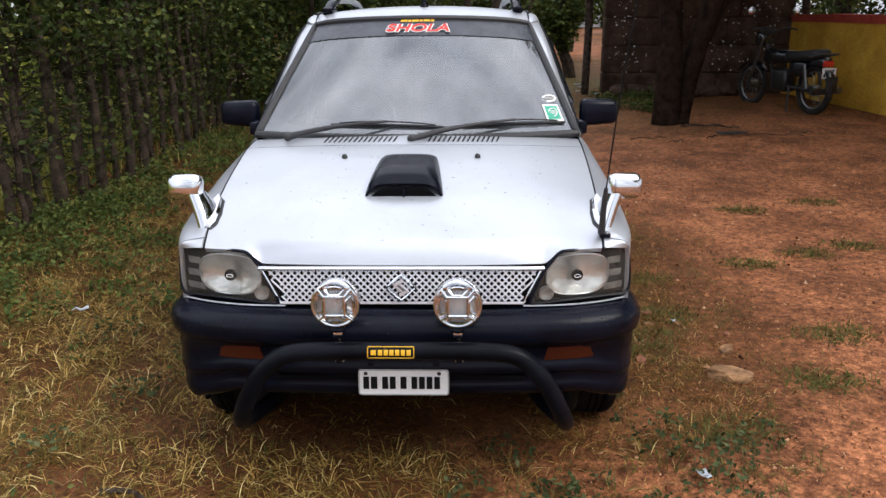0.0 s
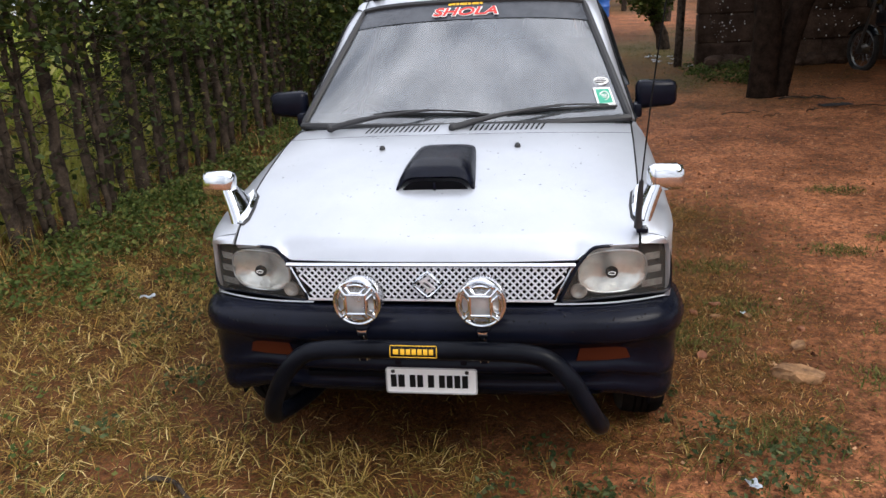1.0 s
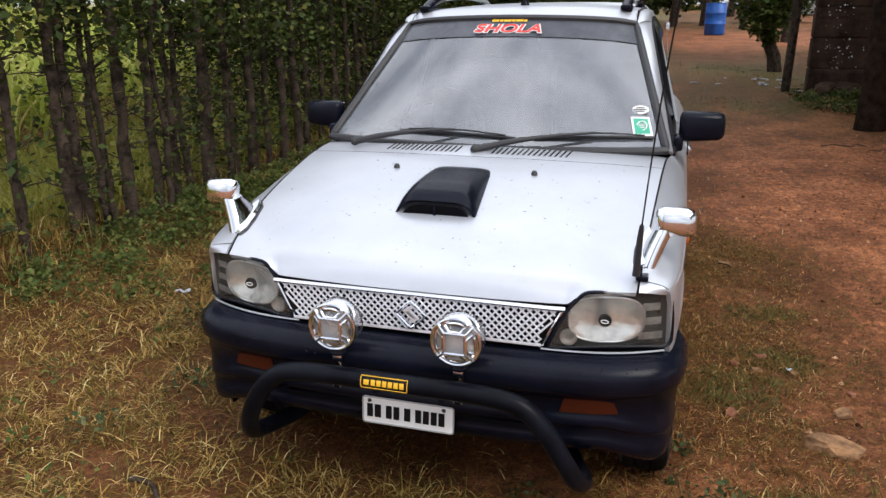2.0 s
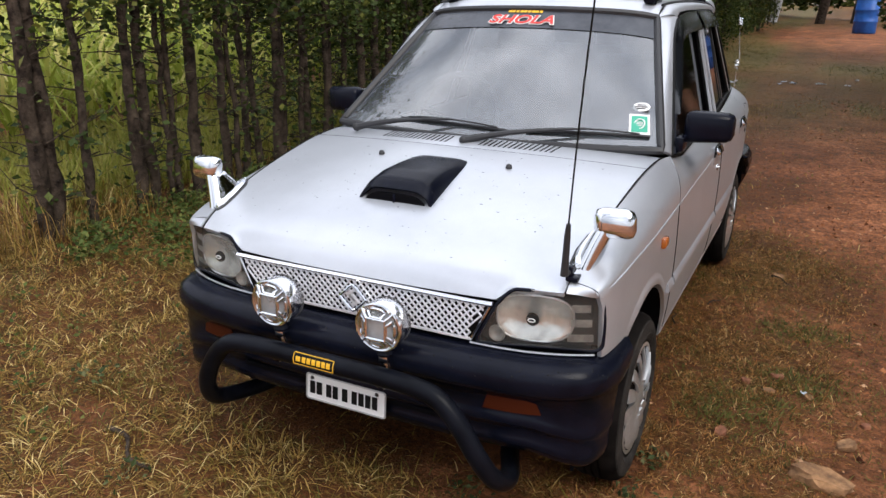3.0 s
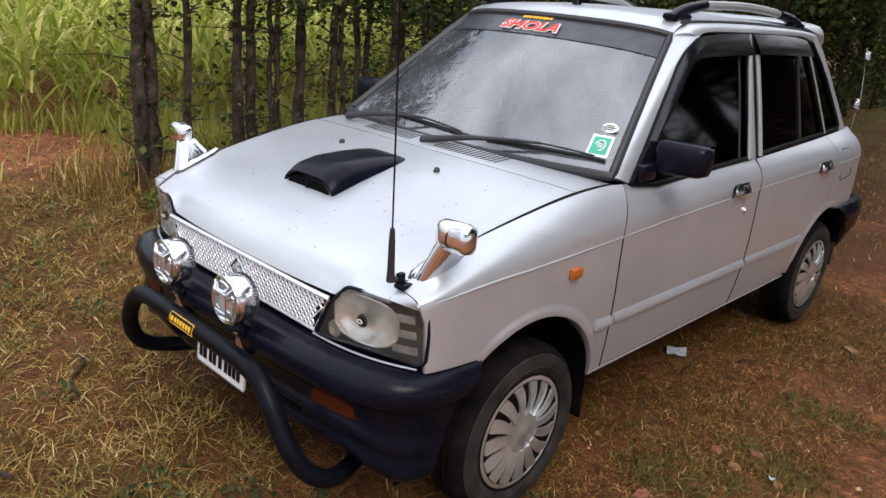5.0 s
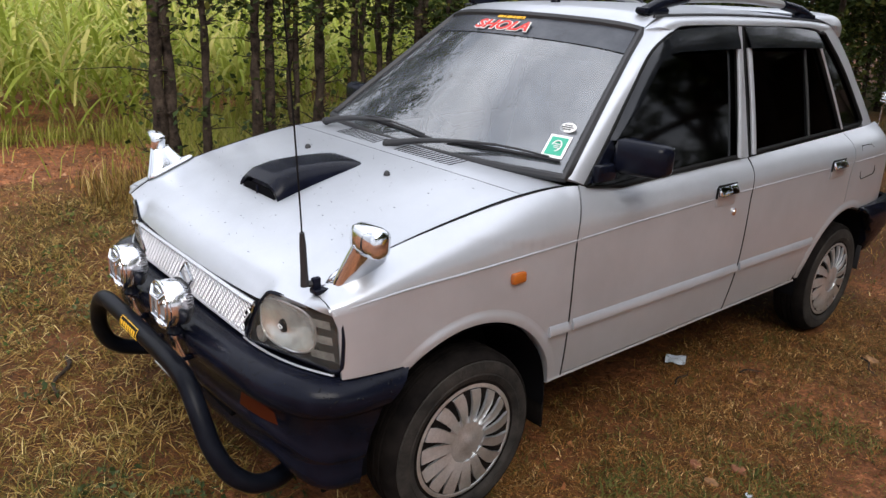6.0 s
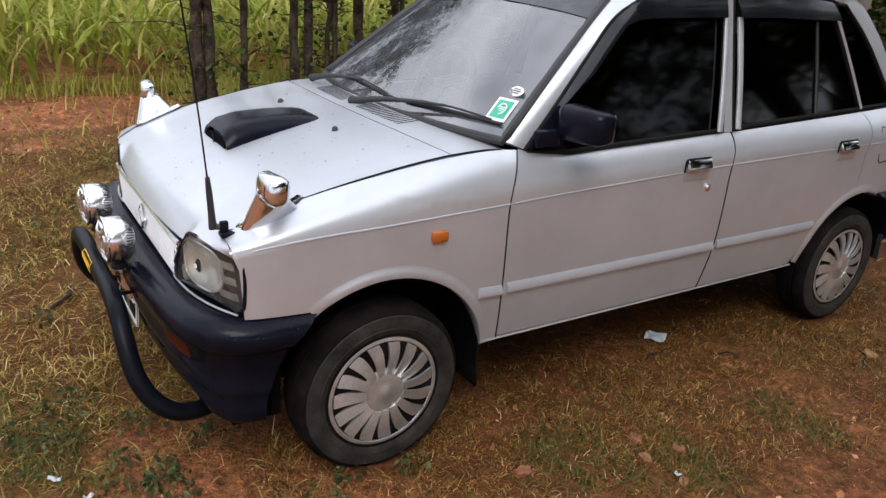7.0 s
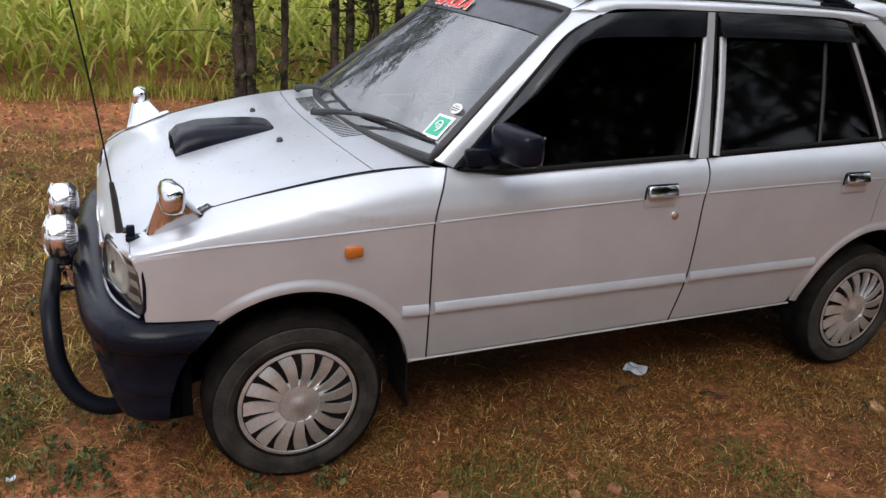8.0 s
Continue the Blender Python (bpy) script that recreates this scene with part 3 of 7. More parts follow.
def drip(bm):
    tube(bm, [(0.438 - 0.5 * tuck(y), y, roof_z(0.43, y) + 0.001) for y in np.linspace(0.90, 2.16, 30)], 0.005, 6)


mirrored("drip_moulding", drip, RUBBER, roof)


PILLAR_EDGE = [(0, 0.438), (0.25, 0.550), (0.6, 0.701), (0.85, 0.818), (1.0, 0.955)]


def a_pillar(bm):
    def fn(u, v):
        a = screen_at(1, u, 0.004)
        w = curve_at(PILLAR_EDGE, u)
        z = lerp(0.888, 1.306, u)
        b = Vector(up(w, z, 0.004))
        m = a.lerp(b, v)
        m += Vector((0.8, -0.5, 0.3)) * 0.008 * math.sin(math.pi * v)
        return m
    sheet(bm, fn, 20, 8)


a_pillars = mirrored("a_pillar", a_pillar, PAINT, car, "", 0.012)
mirrored("pillar_seam", lambda bm: tube(bm, [up(curve_at(PILLAR_EDGE, q) + 0.003, lerp(0.888, 1.306, q), 0.006) for q in np.linspace(0, 0.97, 24)], 0.0052, 6), BLACK, a_pillars)


def b_pillar(bm):
    def fn(u, v):
        z = lerp(0.882, 1.318, v)
        y = lerp(lerp(1.288, 1.330, v), lerp(1.334, 1.364, v), u)
        return Vector(up(y, z, 0.003))
    sheet(bm, fn, 3, 10)


b_pillars = mirrored("b_pillar", b_pillar, PAINT, car, "", 0.02)
for lo, hi in ((1.285, 1.328), (1.337, 1.366)):
    mirrored("pillar_seam", lambda bm: tube(bm, [up(lerp(lo, hi, s), lerp(0.882, 1.318, s), 0.004) for s in np.linspace(0, 1, 9)], 0.0042, 6), BLACK, b_pillars)


def c_pillar(bm):
    def fn(u, v):
        z = lerp(0.895, 1.318, v)
        y0 = curve_at([(0.895, 2.458), (0.962, 2.436), (1.06, 2.352), (1.14, 2.282), (1.212, 2.202), (1.30, 2.085), (1.318, 2.02)], z)
        y1 = curve_at([(0.895, 2.640), (1.02, 2.530), (1.10, 2.455), (1.165, 2.400), (1.255, 2.300), (1.318, 2.220)], z)
        return Vector(up(lerp(y0, y1, u), z, 0.004 - 0.016 * u * u))
    sheet(bm, fn, 8, 24)


mirrored("c_pillar", c_pillar, PAINT, car, "", 0.012)


def outline_tube(poly, r, steps=1, out=0.0):
    def build(bm):
        tube(bm, [up(y, z, out) for y, z in poly], r, 8, closed=True)
    return build


def pane(poly, out=-0.008):
    def build(bm):
        plate_of(bm, [Vector(up(y, z, out)) for y, z in poly], (-0.004, 0, 0))
    return build


WIN_F = [(0.456, 0.880), (0.580, 0.998), (0.678, 1.092), (0.768, 1.180), (0.822, 1.229), (0.882, 1.268), (0.955, 1.289), (1.08, 1.300), (1.316, 1.308), (1.312, 1.20), (1.294, 1.05), (1.272, 0.889), (0.90, 0.878), (0.60, 0.868)]
WIN_R = [(1.374, 0.894), (1.384, 1.05), (1.392, 1.20), (1.382, 1.308), (1.56, 1.310), (1.75, 1.309), (1.93, 1.303), (1.972, 1.285), (2.035, 1.18), (2.105, 1.05), (2.172, 0.910)]
WIN_Q = [(2.196, 0.912), (2.130, 1.05), (2.062, 1.18), (1.996, 1.298), (2.078, 1.296), (2.198, 1.208), (2.278, 1.136), (2.348, 1.056), (2.432, 0.958), (2.450, 0.930), (2.430, 0.914)]
mirrored("door_window", pane(WIN_F), TINT, front_doors, "black tinted window glass", smooth=0)
mirrored("door_window", pane(WIN_R), TINT, rear_doors, "black tinted window glass", smooth=0)
mirrored("quarter_window", pane(WIN_Q), TINT, quarters, "black tinted window glass", smooth=0)
mirrored("window_seal", outline_tube(WIN_F, 0.0085), BLACK, front_doors)
mirrored("window_seal", outline_tube(WIN_R, 0.0085), BLACK, rear_doors)
mirrored("window_seal", outline_tube(WIN_Q, 0.0085), BLACK, quarters)


def strip_between(a, b, width, thick, out=0.003):
    def build(bm):
        pts = [up(lerp(a[0], b[0], s) + 0.006 * math.sin(math.pi * s), lerp(a[1], b[1], s), out) for s in np.linspace(0, 1, 9)]
        ribbon(bm, pts, (1, 0, 0.28), width, thick)
    return build


mirrored("window_channel", strip_between((1.263, 0.886), (1.318, 1.246), 0.023, 0.008, 0.008), PAINT, front_doors, "silver window channel")
mirrored("window_channel", strip_between((1.358, 0.890), (1.387, 1.246), 0.025, 0.008, 0.008), PAINT, rear_doors, "silver window channel")
mirrored("window_channel", strip_between((2.184, 0.912), (2.016, 1.240), 0.014, 0.007), PAINT, rear_doors, "silver window channel")
mirrored("glass_divider", strip_between((1.862, 0.905), (1.886, 1.235), 0.014, 0.006, -0.010), HOUSING, rear_doors, "dark window divider")


def visor(poly_top, poly_low):
    def build(bm):
        def fn(u, v):
            s = u * (len(poly_top) - 1)
            i = min(int(s), len(poly_top) - 2)
            a = lerp(Vector(poly_top[i]), Vector(poly_top[i + 1]), s - i)
            b = lerp(Vector(poly_low[i]), Vector(poly_low[i + 1]), s - i)
            m = a.lerp(b, v)
            return Vector(up(m.x, m.y, 0.008 + 0.020 * math.sin(v * math.pi / 2)))
        sheet(bm, fn, 36, 6)
    return build


mirrored("rain_visor", visor([(0.562, 1.000), (0.669, 1.100), (0.760, 1.188), (0.818, 1.241), (0.880, 1.280), (0.95, 1.301), (1.08, 1.312), (1.317, 1.319)], [(0.574, 1.002), (0.700, 1.086), (0.790, 1.172), (0.842, 1.217), (0.892, 1.234), (0.96, 1.239), (1.09, 1.243), (1.302, 1.246)]), SMOKE, front_doors, "smoked plastic rain visor", 0.003)
mirrored("rain_visor", visor([(1.370, 1.318), (1.60, 1.320), (1.80, 1.316), (1.972, 1.306)], [(1.374, 1.248), (1.60, 1.249), (1.80, 1.246), (2.006, 1.242)]), SMOKE, rear_doors, "smoked plastic rain visor", 0.003)


def handle(y, z):
    def build(bm):
        x = side_x(y, z)
        box(bm, (x + 0.011, y, z + 0.010), (0.020, 0.112, 0.036), Euler((0, radians(-28), 0)).to_matrix(), bevel=0.008)
    return build


def handle_cup(y, z):
    def build(bm):
        x = side_x(y, z)
        box(bm, (x + 0.001, y + 0.003, z - 0.008), (0.010, 0.120, 0.068), bevel=0.004)
    return build


def handle_gap(y, z):
    """The dark gap along the top and front of the pull."""
    def build(bm):
        x = side_x(y, z)
        tube(bm, [(x + 0.0065, y - 0.060, z - 0.012), (x + 0.0065, y - 0.060, z + 0.024), (x + 0.0065, y - 0.054, z + 0.030), (x + 0.0065, y + 0.056, z + 0.030)], 0.0032, 6)
    return build


for doors, y in ((front_doors, 1.122), (rear_doors, 1.975)):
    mirrored("handle_cup", handle_cup(y, 0.788), PAINT, doors, "silver handle recess")
    mirrored("handle_gap", handle_gap(y, 0.790), BLACK, doors)
    mirrored("door_handle", handle(y, 0.790), CHROME, doors, "chrome door handle")
mirrored("door_lock", lambda bm: lathe(bm, [(0.0, 0.006), (0.007, 0.006), (0.008, 0.004), (0.013, 0.004), (0.014, -0.004)], (side_x(1.191, 0.716), 1.191, 0.716), "x", 16), CHROME, front_doors)


def flap(bm):
    pts = [(2.235, 0.72), (2.225, 0.835), (2.240, 0.850), (2.345, 0.848), (2.360, 0.835), (2.400, 0.73), (2.385, 0.716), (2.25, 0.708)]
    tube(bm, [(side_x(y, z) + 0.0005, y, z) for y, z in pts], 0.0022, 6, closed=True)


part("fuel_flap_gap", (lambda b: (flap(b), b)[1])(bmesh.new()), BLACK, quarters[0], "seam of the fuel flap")

# indicators on the fenders
mirrored("side_indicator", lambda bm: box(bm, (side_x(0.143, 0.69) + 0.006, 0.143, 0.690), (0.018, 0.050, 0.032), bevel=0.008), AMBER, fenders, "amber side indicator lens")


# rails, spoiler, aerials
def rail(bm):
    pts = spline([(0.395, 0.93, roof_z(0.395, 0.93) + 0.006), (0.392, 1.00, 1.378), (0.390, 1.10, 1.398), (0.386, 1.45, 1.411), (0.384, 1.72, 1.405), (0.382, 1.85, 1.394), (0.380, 1.94, 1.376), (0.380, 2.00, 1.358)], 6)
    n = len(pts)
    tube(bm, pts, [0.012 + 0.004 * math.sin(math.pi * i / (n - 1)) for i in range(n)], 8)


rails = mirrored("roof_rail", rail, principled("rail_grey", (0.35, 0.36, 0.37), 0.4, 0.5), car, "grey roof rail with black feet")


def rail_foot(y0, y1, y2):
    def build(bm):
        pts = spline([(0.393, y0, roof_z(0.393, y0) + 0.004), (0.391, y1, roof_z(0.391, y1) + 0.030), (0.389, y2, 1.402 if y2 < 1.5 else 1.398)], 6)
        n = len(pts)
        tube(bm, pts, [lerp(0.022, 0.018, i / (n - 1)) for i in range(n)], 10)
        box(bm, (0.391, (y0 + y1) / 2, roof_z(0.39, y1) + 0.006), (0.042, abs(y1 - y0) * 1.5, 0.022), bevel=0.008)
    return build


mirrored("rail_foot", rail_foot(0.91, 1.00, 1.14), PLASTIC, rails)
mirrored("rail_foot", rail_foot(2.04, 1.95, 1.81), PLASTIC, rails)
bm = bmesh.new()


WING_MID = spline([(2.08, 1.372, 0), (2.24, 1.388, 0), (2.38, 1.378, 0), (2.42, 1.360, 0), (2.36, 1.338, 0), (2.20, 1.338, 0)], 4, closed=True)
WING_END = spline([(2.03, 1.356, 0), (2.17, 1.366, 0), (2.27, 1.352, 0), (2.325, 1.306, 0), (2.298, 1.258, 0), (2.13, 1.336, 0)], 4, closed=True)


def spoiler_at(u, v):
    k = 2 * u - 1
    i = round(v * len(WING_MID)) % len(WING_MID)
    p = WING_MID[i].lerp(WING_END[i], abs(k) ** 3.5)
    core = Vector((2.21, 1.322, 0))
    p = core.lerp(p, math.sqrt(max(0.03, 1 - max(0.0, (abs(k) - 0.90) / 0.10) ** 2)))
    return Vector((wider(k * (0.460 - 0.5 * tuck(p.x))), p.x, p.y))


sheet(bm, spoiler_at, 80, len(WING_MID))
bmesh.ops.holes_fill(bm, edges=[e for e in bm.edges if e.is_boundary])
part("rear_spoiler", bm, PAINT, car)
bm = bmesh.new()
lathe(bm, [(0.019, 0.0), (0.017, 0.006), (0.010, 0.022), (0.008, 0.055), (0.0, 0.060)], (0.0, 0.925, roof_z(0, 0.925) - 0.002), "z", 14)
part("roof_aerial", bm, PLASTIC, roof)
bm = bmesh.new()
coil = []
z = 0.86
base = Vector((0.535, 2.635, 0.86))
coil += [base + Vector((0, 0, h)) for h in (0, 0.06, 0.12)]
for seg, (z0, z1) in enumerate(((1.00, 1.05), (1.235, 1.268))):
    coil += [base + Vector((-0.03 * (z0 - 0.86), 0, z0 - 0.02 - 0.86))]
    coil += [base + Vector((0.013 * math.cos(a) - 0.03 * (z0 - 0.86), 0.013 * math.sin(a), z0 - 0.86 + (z1 - z0) * a / (8 * math.pi))) for a in np.linspace(0, 8 * math.pi, 50)]
coil += [base + Vector((-0.02, 0, h - 0.86)) for h in (1.275, 1.29)]
tube(bm, coil, 0.0018, 6)
part("coil_aerial", bm, CHROME, car, "chrome spring aerial")

# closed tail
bm = bmesh.new()


def tail_at(u, v):
    k = 2 * u - 1
    z = lerp(0.40, 1.33, v)
    half = curve_at([(0.40, 0.52), (0.7, 0.56), (0.90, 0.51), (1.33, 0.38)], z)
    y = curve_at([(0.40, 2.70), (0.7, 2.715), (0.90, 2.67), (1.1, 2.49), (1.25, 2.34), (1.33, 2.26)], z) - 0.05 * k * k
    return Vector((wider(k * half), y, z))


sheet(bm, tail_at, 20, 16)
part("tailgate", bm, PAINT, car)


# ---------- the car's face ----------
def face_y(x):
    return -0.456 + 0.085 * max(0.0, (abs(x) - 0.30) / 0.335) ** 2.6


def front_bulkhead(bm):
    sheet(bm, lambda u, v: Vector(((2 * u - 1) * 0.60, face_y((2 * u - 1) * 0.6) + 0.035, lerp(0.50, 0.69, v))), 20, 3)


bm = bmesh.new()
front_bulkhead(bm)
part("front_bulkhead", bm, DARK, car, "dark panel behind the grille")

grille = new("grille")
grille.parent = car
tagged(grille, "chrome diamond-mesh grille")
G_TOP, G_LOW = 0.655, 0.558


def grille_half(z):
    return lerp(0.338, 0.386, (z - G_LOW) / (G_TOP - G_LOW))


bm = bmesh.new()
sheet(bm, lambda u, v: Vector(((2 * u - 1) * grille_half(lerp(G_LOW, G_TOP, v)) - 0.012, face_y(0.9 * (2 * u - 1) * 0.386) + 0.0200, lerp(G_LOW, G_TOP, v))), 24, 2)
part("grille_backing", bm, BLACK, grille)
bm = bmesh.new()
pitch = 0.0190
for sgn in (1, -1):
    for k in range(-40, 41):
        pts = []
        for j in range(7):
            z = lerp(G_LOW + 0.002, G_TOP - 0.002, j / 6)
            x = k * pitch + sgn * (z - 0.603) * 0.95
            if abs(x) < grille_half(z) - 0.006:
                pts.append((x - 0.010, face_y(x) - 0.0012, z))
        if len(pts) > 1:
            ribbon(bm, pts, (0, -1, 0.7), 0.0050, 0.0022)
part("diamond_mesh", bm, MESH_CHROME, grille, "chrome diamond mesh")
bm = bmesh.new()
ribbon(bm, [(x - 0.012, face_y(x) - 0.001, G_TOP + 0.001) for x in np.linspace(-0.392, 0.392, 25)], (0, -1, 0.7), 0.013, 0.008)
part("grille_top_trim", bm, SATIN, grille)
bm = bmesh.new()
ribbon(bm, [(x - 0.012, face_y(x) + 0.001, G_LOW - 0.002) for x in np.linspace(-0.338, 0.338, 25)], (0, -1, 0.15), 0.007, 0.006)
part("grille_lower_trim", bm, MESH_CHROME, grille)
for s in (1, -1):
    bm = bmesh.new()
    tube(bm, [(s * grille_half(G_LOW) - 0.012, face_y(0.338), G_LOW), (s * grille_half(G_TOP) - 0.012, face_y(0.386), G_TOP)], 0.004, 6)
    part("grille_side_trim", bm, CHROME, grille)
emblem = new("emblem")
emblem.parent = car
tagged(emblem, "chrome lozenge badge")
ex, ez, ey = -0.012, 0.604, face_y(0) - 0.006
bm = bmesh.new()
loz = [(-0.040, 0.0), (-0.012, 0.028), (0.0, 0.036), (0.012, 0.028), (0.040, 0.0), (0.012, -0.028), (0.0, -0.036), (-0.012, -0.028)]
tube(bm, [(ex + a, ey - 0.002, ez + b) for a, b in loz], 0.0045, 6, closed=True)
part("badge_outline", bm, CHROME, emblem)
for pts in ([(-0.022, 0.010), (0.0, 0.024), (0.006, 0.018), (-0.006, 0.008), (0.012, -0.006), (0.002, -0.012)], [(0.022, -0.010), (0.0, -0.024), (-0.006, -0.018), (0.006, -0.008), (-0.012, 0.006), (-0.002, 0.012)]):
    bm = bmesh.new()
    plate_of(bm, [Vector((ex + a, ey, ez + b)) for a, b in pts], (0, -0.008, 0))
    part("badge_bar", bm, MESH_CHROME, emblem, smooth=0)


# headlamps
def rounded(points, r=0.012, n=4):
    """Round the corners of a flat outline of (x, z)."""
    out, m = [], len(points)
    for i in range(m):
        a, b, c = Vector(points[i - 1]), Vector(points[i]), Vector(points[(i + 1) % m])
        p, q = b + (a - b).normalized() * min(r, (a - b).length * 0.45), b + (c - b).normalized() * min(r, (c - b).length * 0.45)
        for k in range(n + 1):
            s = k / n
            out.append((p * (1 - s) ** 2 + b * 2 * s * (1 - s) + q * s * s))
    return out


LAMP = rounded([(0.337, 0.553), (0.632, 0.560), (0.631, 0.63), (0.622, 0.698), (0.424, 0.702), (0.385, 0.655)], 0.018)


def dish(bm, outline, depth_fn, centre, rings=8):
    """A skin over a flat outline of (x, z), set at y = depth_fn(x, z)."""
    c = Vector(centre)
    prev = None
    for j in range(rings, 0, -1):
        ring = []
        for p in outline:
            q = c + (Vector(p) - c) * (j / rings)
            ring.append(bm.verts.new((q.x, depth_fn(q.x, q.y), q.y)))
        if prev:
            for k in range(len(ring)):
                bm.faces.new((prev[k], prev[(k + 1) % len(ring)], ring[(k + 1) % len(ring)], ring[k]))
        prev = ring
    mid = bm.verts.new((c.x, depth_fn(c.x, c.y), c.y))
    for k in range(len(prev)):
        bm.faces.new((prev[k], prev[(k + 1) % len(prev)], mid))


headlights = []
for s in (1, -1):
    h = new("headlight")
    h.parent = car
    tagged(h, "clear-lens headlight in a dark housing")
    headlights.append(h)


def lamp_skin(off):
    return lambda bm: dish(bm, LAMP, lambda x, z: face_y(x) + off + 0.010 * (z - 0.56) / 0.14, (0.50, 0.630))


mirrored("lamp_housing", lamp_skin(0.030), HOUSING, headlights, "dark grey lamp housing")
cover = mirrored("lens_cover", lamp_skin(-0.004), LENS, headlights, "clear, slightly hazed lens")
for o in cover:
    o.visible_shadow = False
mirrored("lamp_edge", lambda bm: tube(bm, [(p.x, face_y(p.x) - 0.001 + 0.010 * (p.y - 0.56) / 0.14, p.y) for p in LAMP], 0.0048, 6, closed=True), PLASTIC, headlights)
BOWL = [Vector((0.477 + 0.089 * math.copysign(abs(math.cos(a)) ** 0.72, math.cos(a)), 0.632 + 0.058 * math.copysign(abs(math.sin(a)) ** 0.72, math.sin(a)))) for a in np.linspace(0, 2 * math.pi, 49)[:-1]]
mirrored("reflector", lambda bm: dish(bm, BOWL, lambda x, z: face_y(x) + 0.008 + 0.020 * (1 - min(1, math.hypot((x - 0.477) / 0.089, (z - 0.632) / 0.058) ** 2)), (0.477, 0.632), 10), REFLECTOR, headlights, "bright lamp reflector")
mirrored("reflector_rim", lambda bm: tube(bm, [(p.x, face_y(p.x) + 0.008, p.y) for p in BOWL], 0.0022, 6, closed=True), HUBCAP, headlights)
mirrored("bulb_cap", lambda bm: lathe(bm, [(0.0, 0.009), (0.010, 0.008), (0.0155, 0.005), (0.0165, 0.0)], (0.474, face_y(0.474) + 0.0095, 0.630), "y", 20, -1), BLACK, headlights, "black bulb cap")
mirrored("bulb_cap_ring", lambda bm: tube(bm, [(0.474 + 0.009 * math.cos(a), face_y(0.474) - 0.0002, 0.630 + 0.004 * math.sin(a)) for a in np.linspace(0, 2 * math.pi, 17)[:-1]], 0.0011, 5, closed=True), WHITE, headlights)
mirrored("position_lamp", lambda bm: lathe(bm, [(0.004, 0.001), (0.010, 0.002), (0.017, 0.006), (0.020, 0.006), (0.022, 0.0)], (0.389, face_y(0.389) + 0.011, 0.581), "y", 20, -1), LOUVRE, headlights)
for z0, w in ((0.665, 0.040), (0.628, 0.046), (0.590, 0.056)):
    def slat(bm, z0=z0, w=w):
        xc = 0.624 - w / 2 - 0.022 + (0.65 - z0) * 0.13
        sheet(bm, lambda u, v: Vector((xc + (u - 0.5) * w, face_y(xc + (u - 0.5) * w) + 0.009 - 0.004 * v, z0 - 0.012 + 0.021 * v)), 6, 2)
    mirrored("indicator_louvre", slat, LOUVRE, headlights)
mirrored("lower_trim", lambda bm: ribbon(bm, [(x, face_y(x) - 0.003, 0.5490) for x in np.linspace(0.325, 0.617, 20)], [(0, -1, 0.35)] * 19 + [(0.4, -1, 0.3)], 0.005, 0.004), PAINT, headlights, "silver trim under the lamp")


# ---------- front bumper ----------
PLAN = spline([(-0.664, -0.170, 0), (-0.664, -0.26, 0), (-0.662, -0.345, 0), (-0.640, -0.415, 0), (-0.585, -0.468, 0), (-0.46, -0.508, 0), (-0.24, -0.528, 0), (0, -0.532, 0), (0.24, -0.528, 0), (0.46, -0.508, 0), (0.585, -0.468, 0), (0.640, -0.415, 0), (0.662, -0.345, 0), (0.664, -0.26, 0), (0.664, -0.170, 0)], 6)
for p in PLAN:
    p.x = wider(p.x)
BUMP = [(-0.085, 0.541), (-0.040, 0.545), (-0.012, 0.537), (0.008, 0.519), (0.014, 0.495), (0.010, 0.468), (-0.006, 0.452), (-0.016, 0.440), (-0.018, 0.405), (-0.010, 0.388), (-0.012, 0.372), (-0.026, 0.362), (-0.028, 0.340), (-0.022, 0.322), (-0.034, 0.296), (-0.065, 0.284), (-0.12, 0.282)]


def sweep_bumper(bm, plan, prof):
    rings, n = [], len(plan)
    for i, p in enumerate(plan):
        d = (plan[min(i + 1, n - 1)] - plan[max(i - 1, 0)]).normalized()
        o = Vector((d.y, -d.x, 0))
        side = min(1.0, max(0.0, (abs(p.x) - 0.50) / 0.14))
        ring = []
        for off, z in prof:
            low = lerp(z, z + 0.0 if z > 0.45 else z - 0.03, side)
            flat = lerp(off, off * 0.35 if z < 0.45 else off, side)
            q = p + o * flat + Vector((0, 0, low - 0.006 * side * min(1.0, max(0.0, (z - 0.48) / 0.04)) * min(1.0, max(0.0, (p.y + 0.46) / 0.10))))
            if abs(q.x) > 0.45:
                q.y = min(q.y, -math.sqrt(max(0.334**2 - (q.z - 0.262) ** 2, 0.0)))
            ring.append(bm.verts.new(q))
        rings.append(ring)
    for a, b in zip(rings, rings[1:]):
        for k in range(len(prof) - 1):
            bm.faces.new((a[k], a[k + 1], b[k + 1], b[k]))


bm = bmesh.new()
fine = []
for a, b in zip(BUMP, BUMP[1:]):
    fine += [a, ((a[0] + b[0]) / 2, (a[1] + b[1]) / 2)]
sweep_bumper(bm, PLAN, fine + [BUMP[-1]])
front_bumper = part("front_bumper", bm, PLASTIC, car, "black plastic front bumper, wet", smooth=60)


def lamp_window(bm):
    def fn(u, v):
        x = lerp(0.382 + 0.012 * v, 0.540, u)
        y = curve_at([(0.24, -0.528), (0.46, -0.508), (0.585, -0.468)], x) + 0.013
        return Vector((x, y, lerp(0.407, 0.450, v)))
    sheet(bm, fn, 8, 2)


mirrored("turn_signal", lamp_window, DARK_AMBER, front_bumper, "dark amber turn signal lens", 0.004)


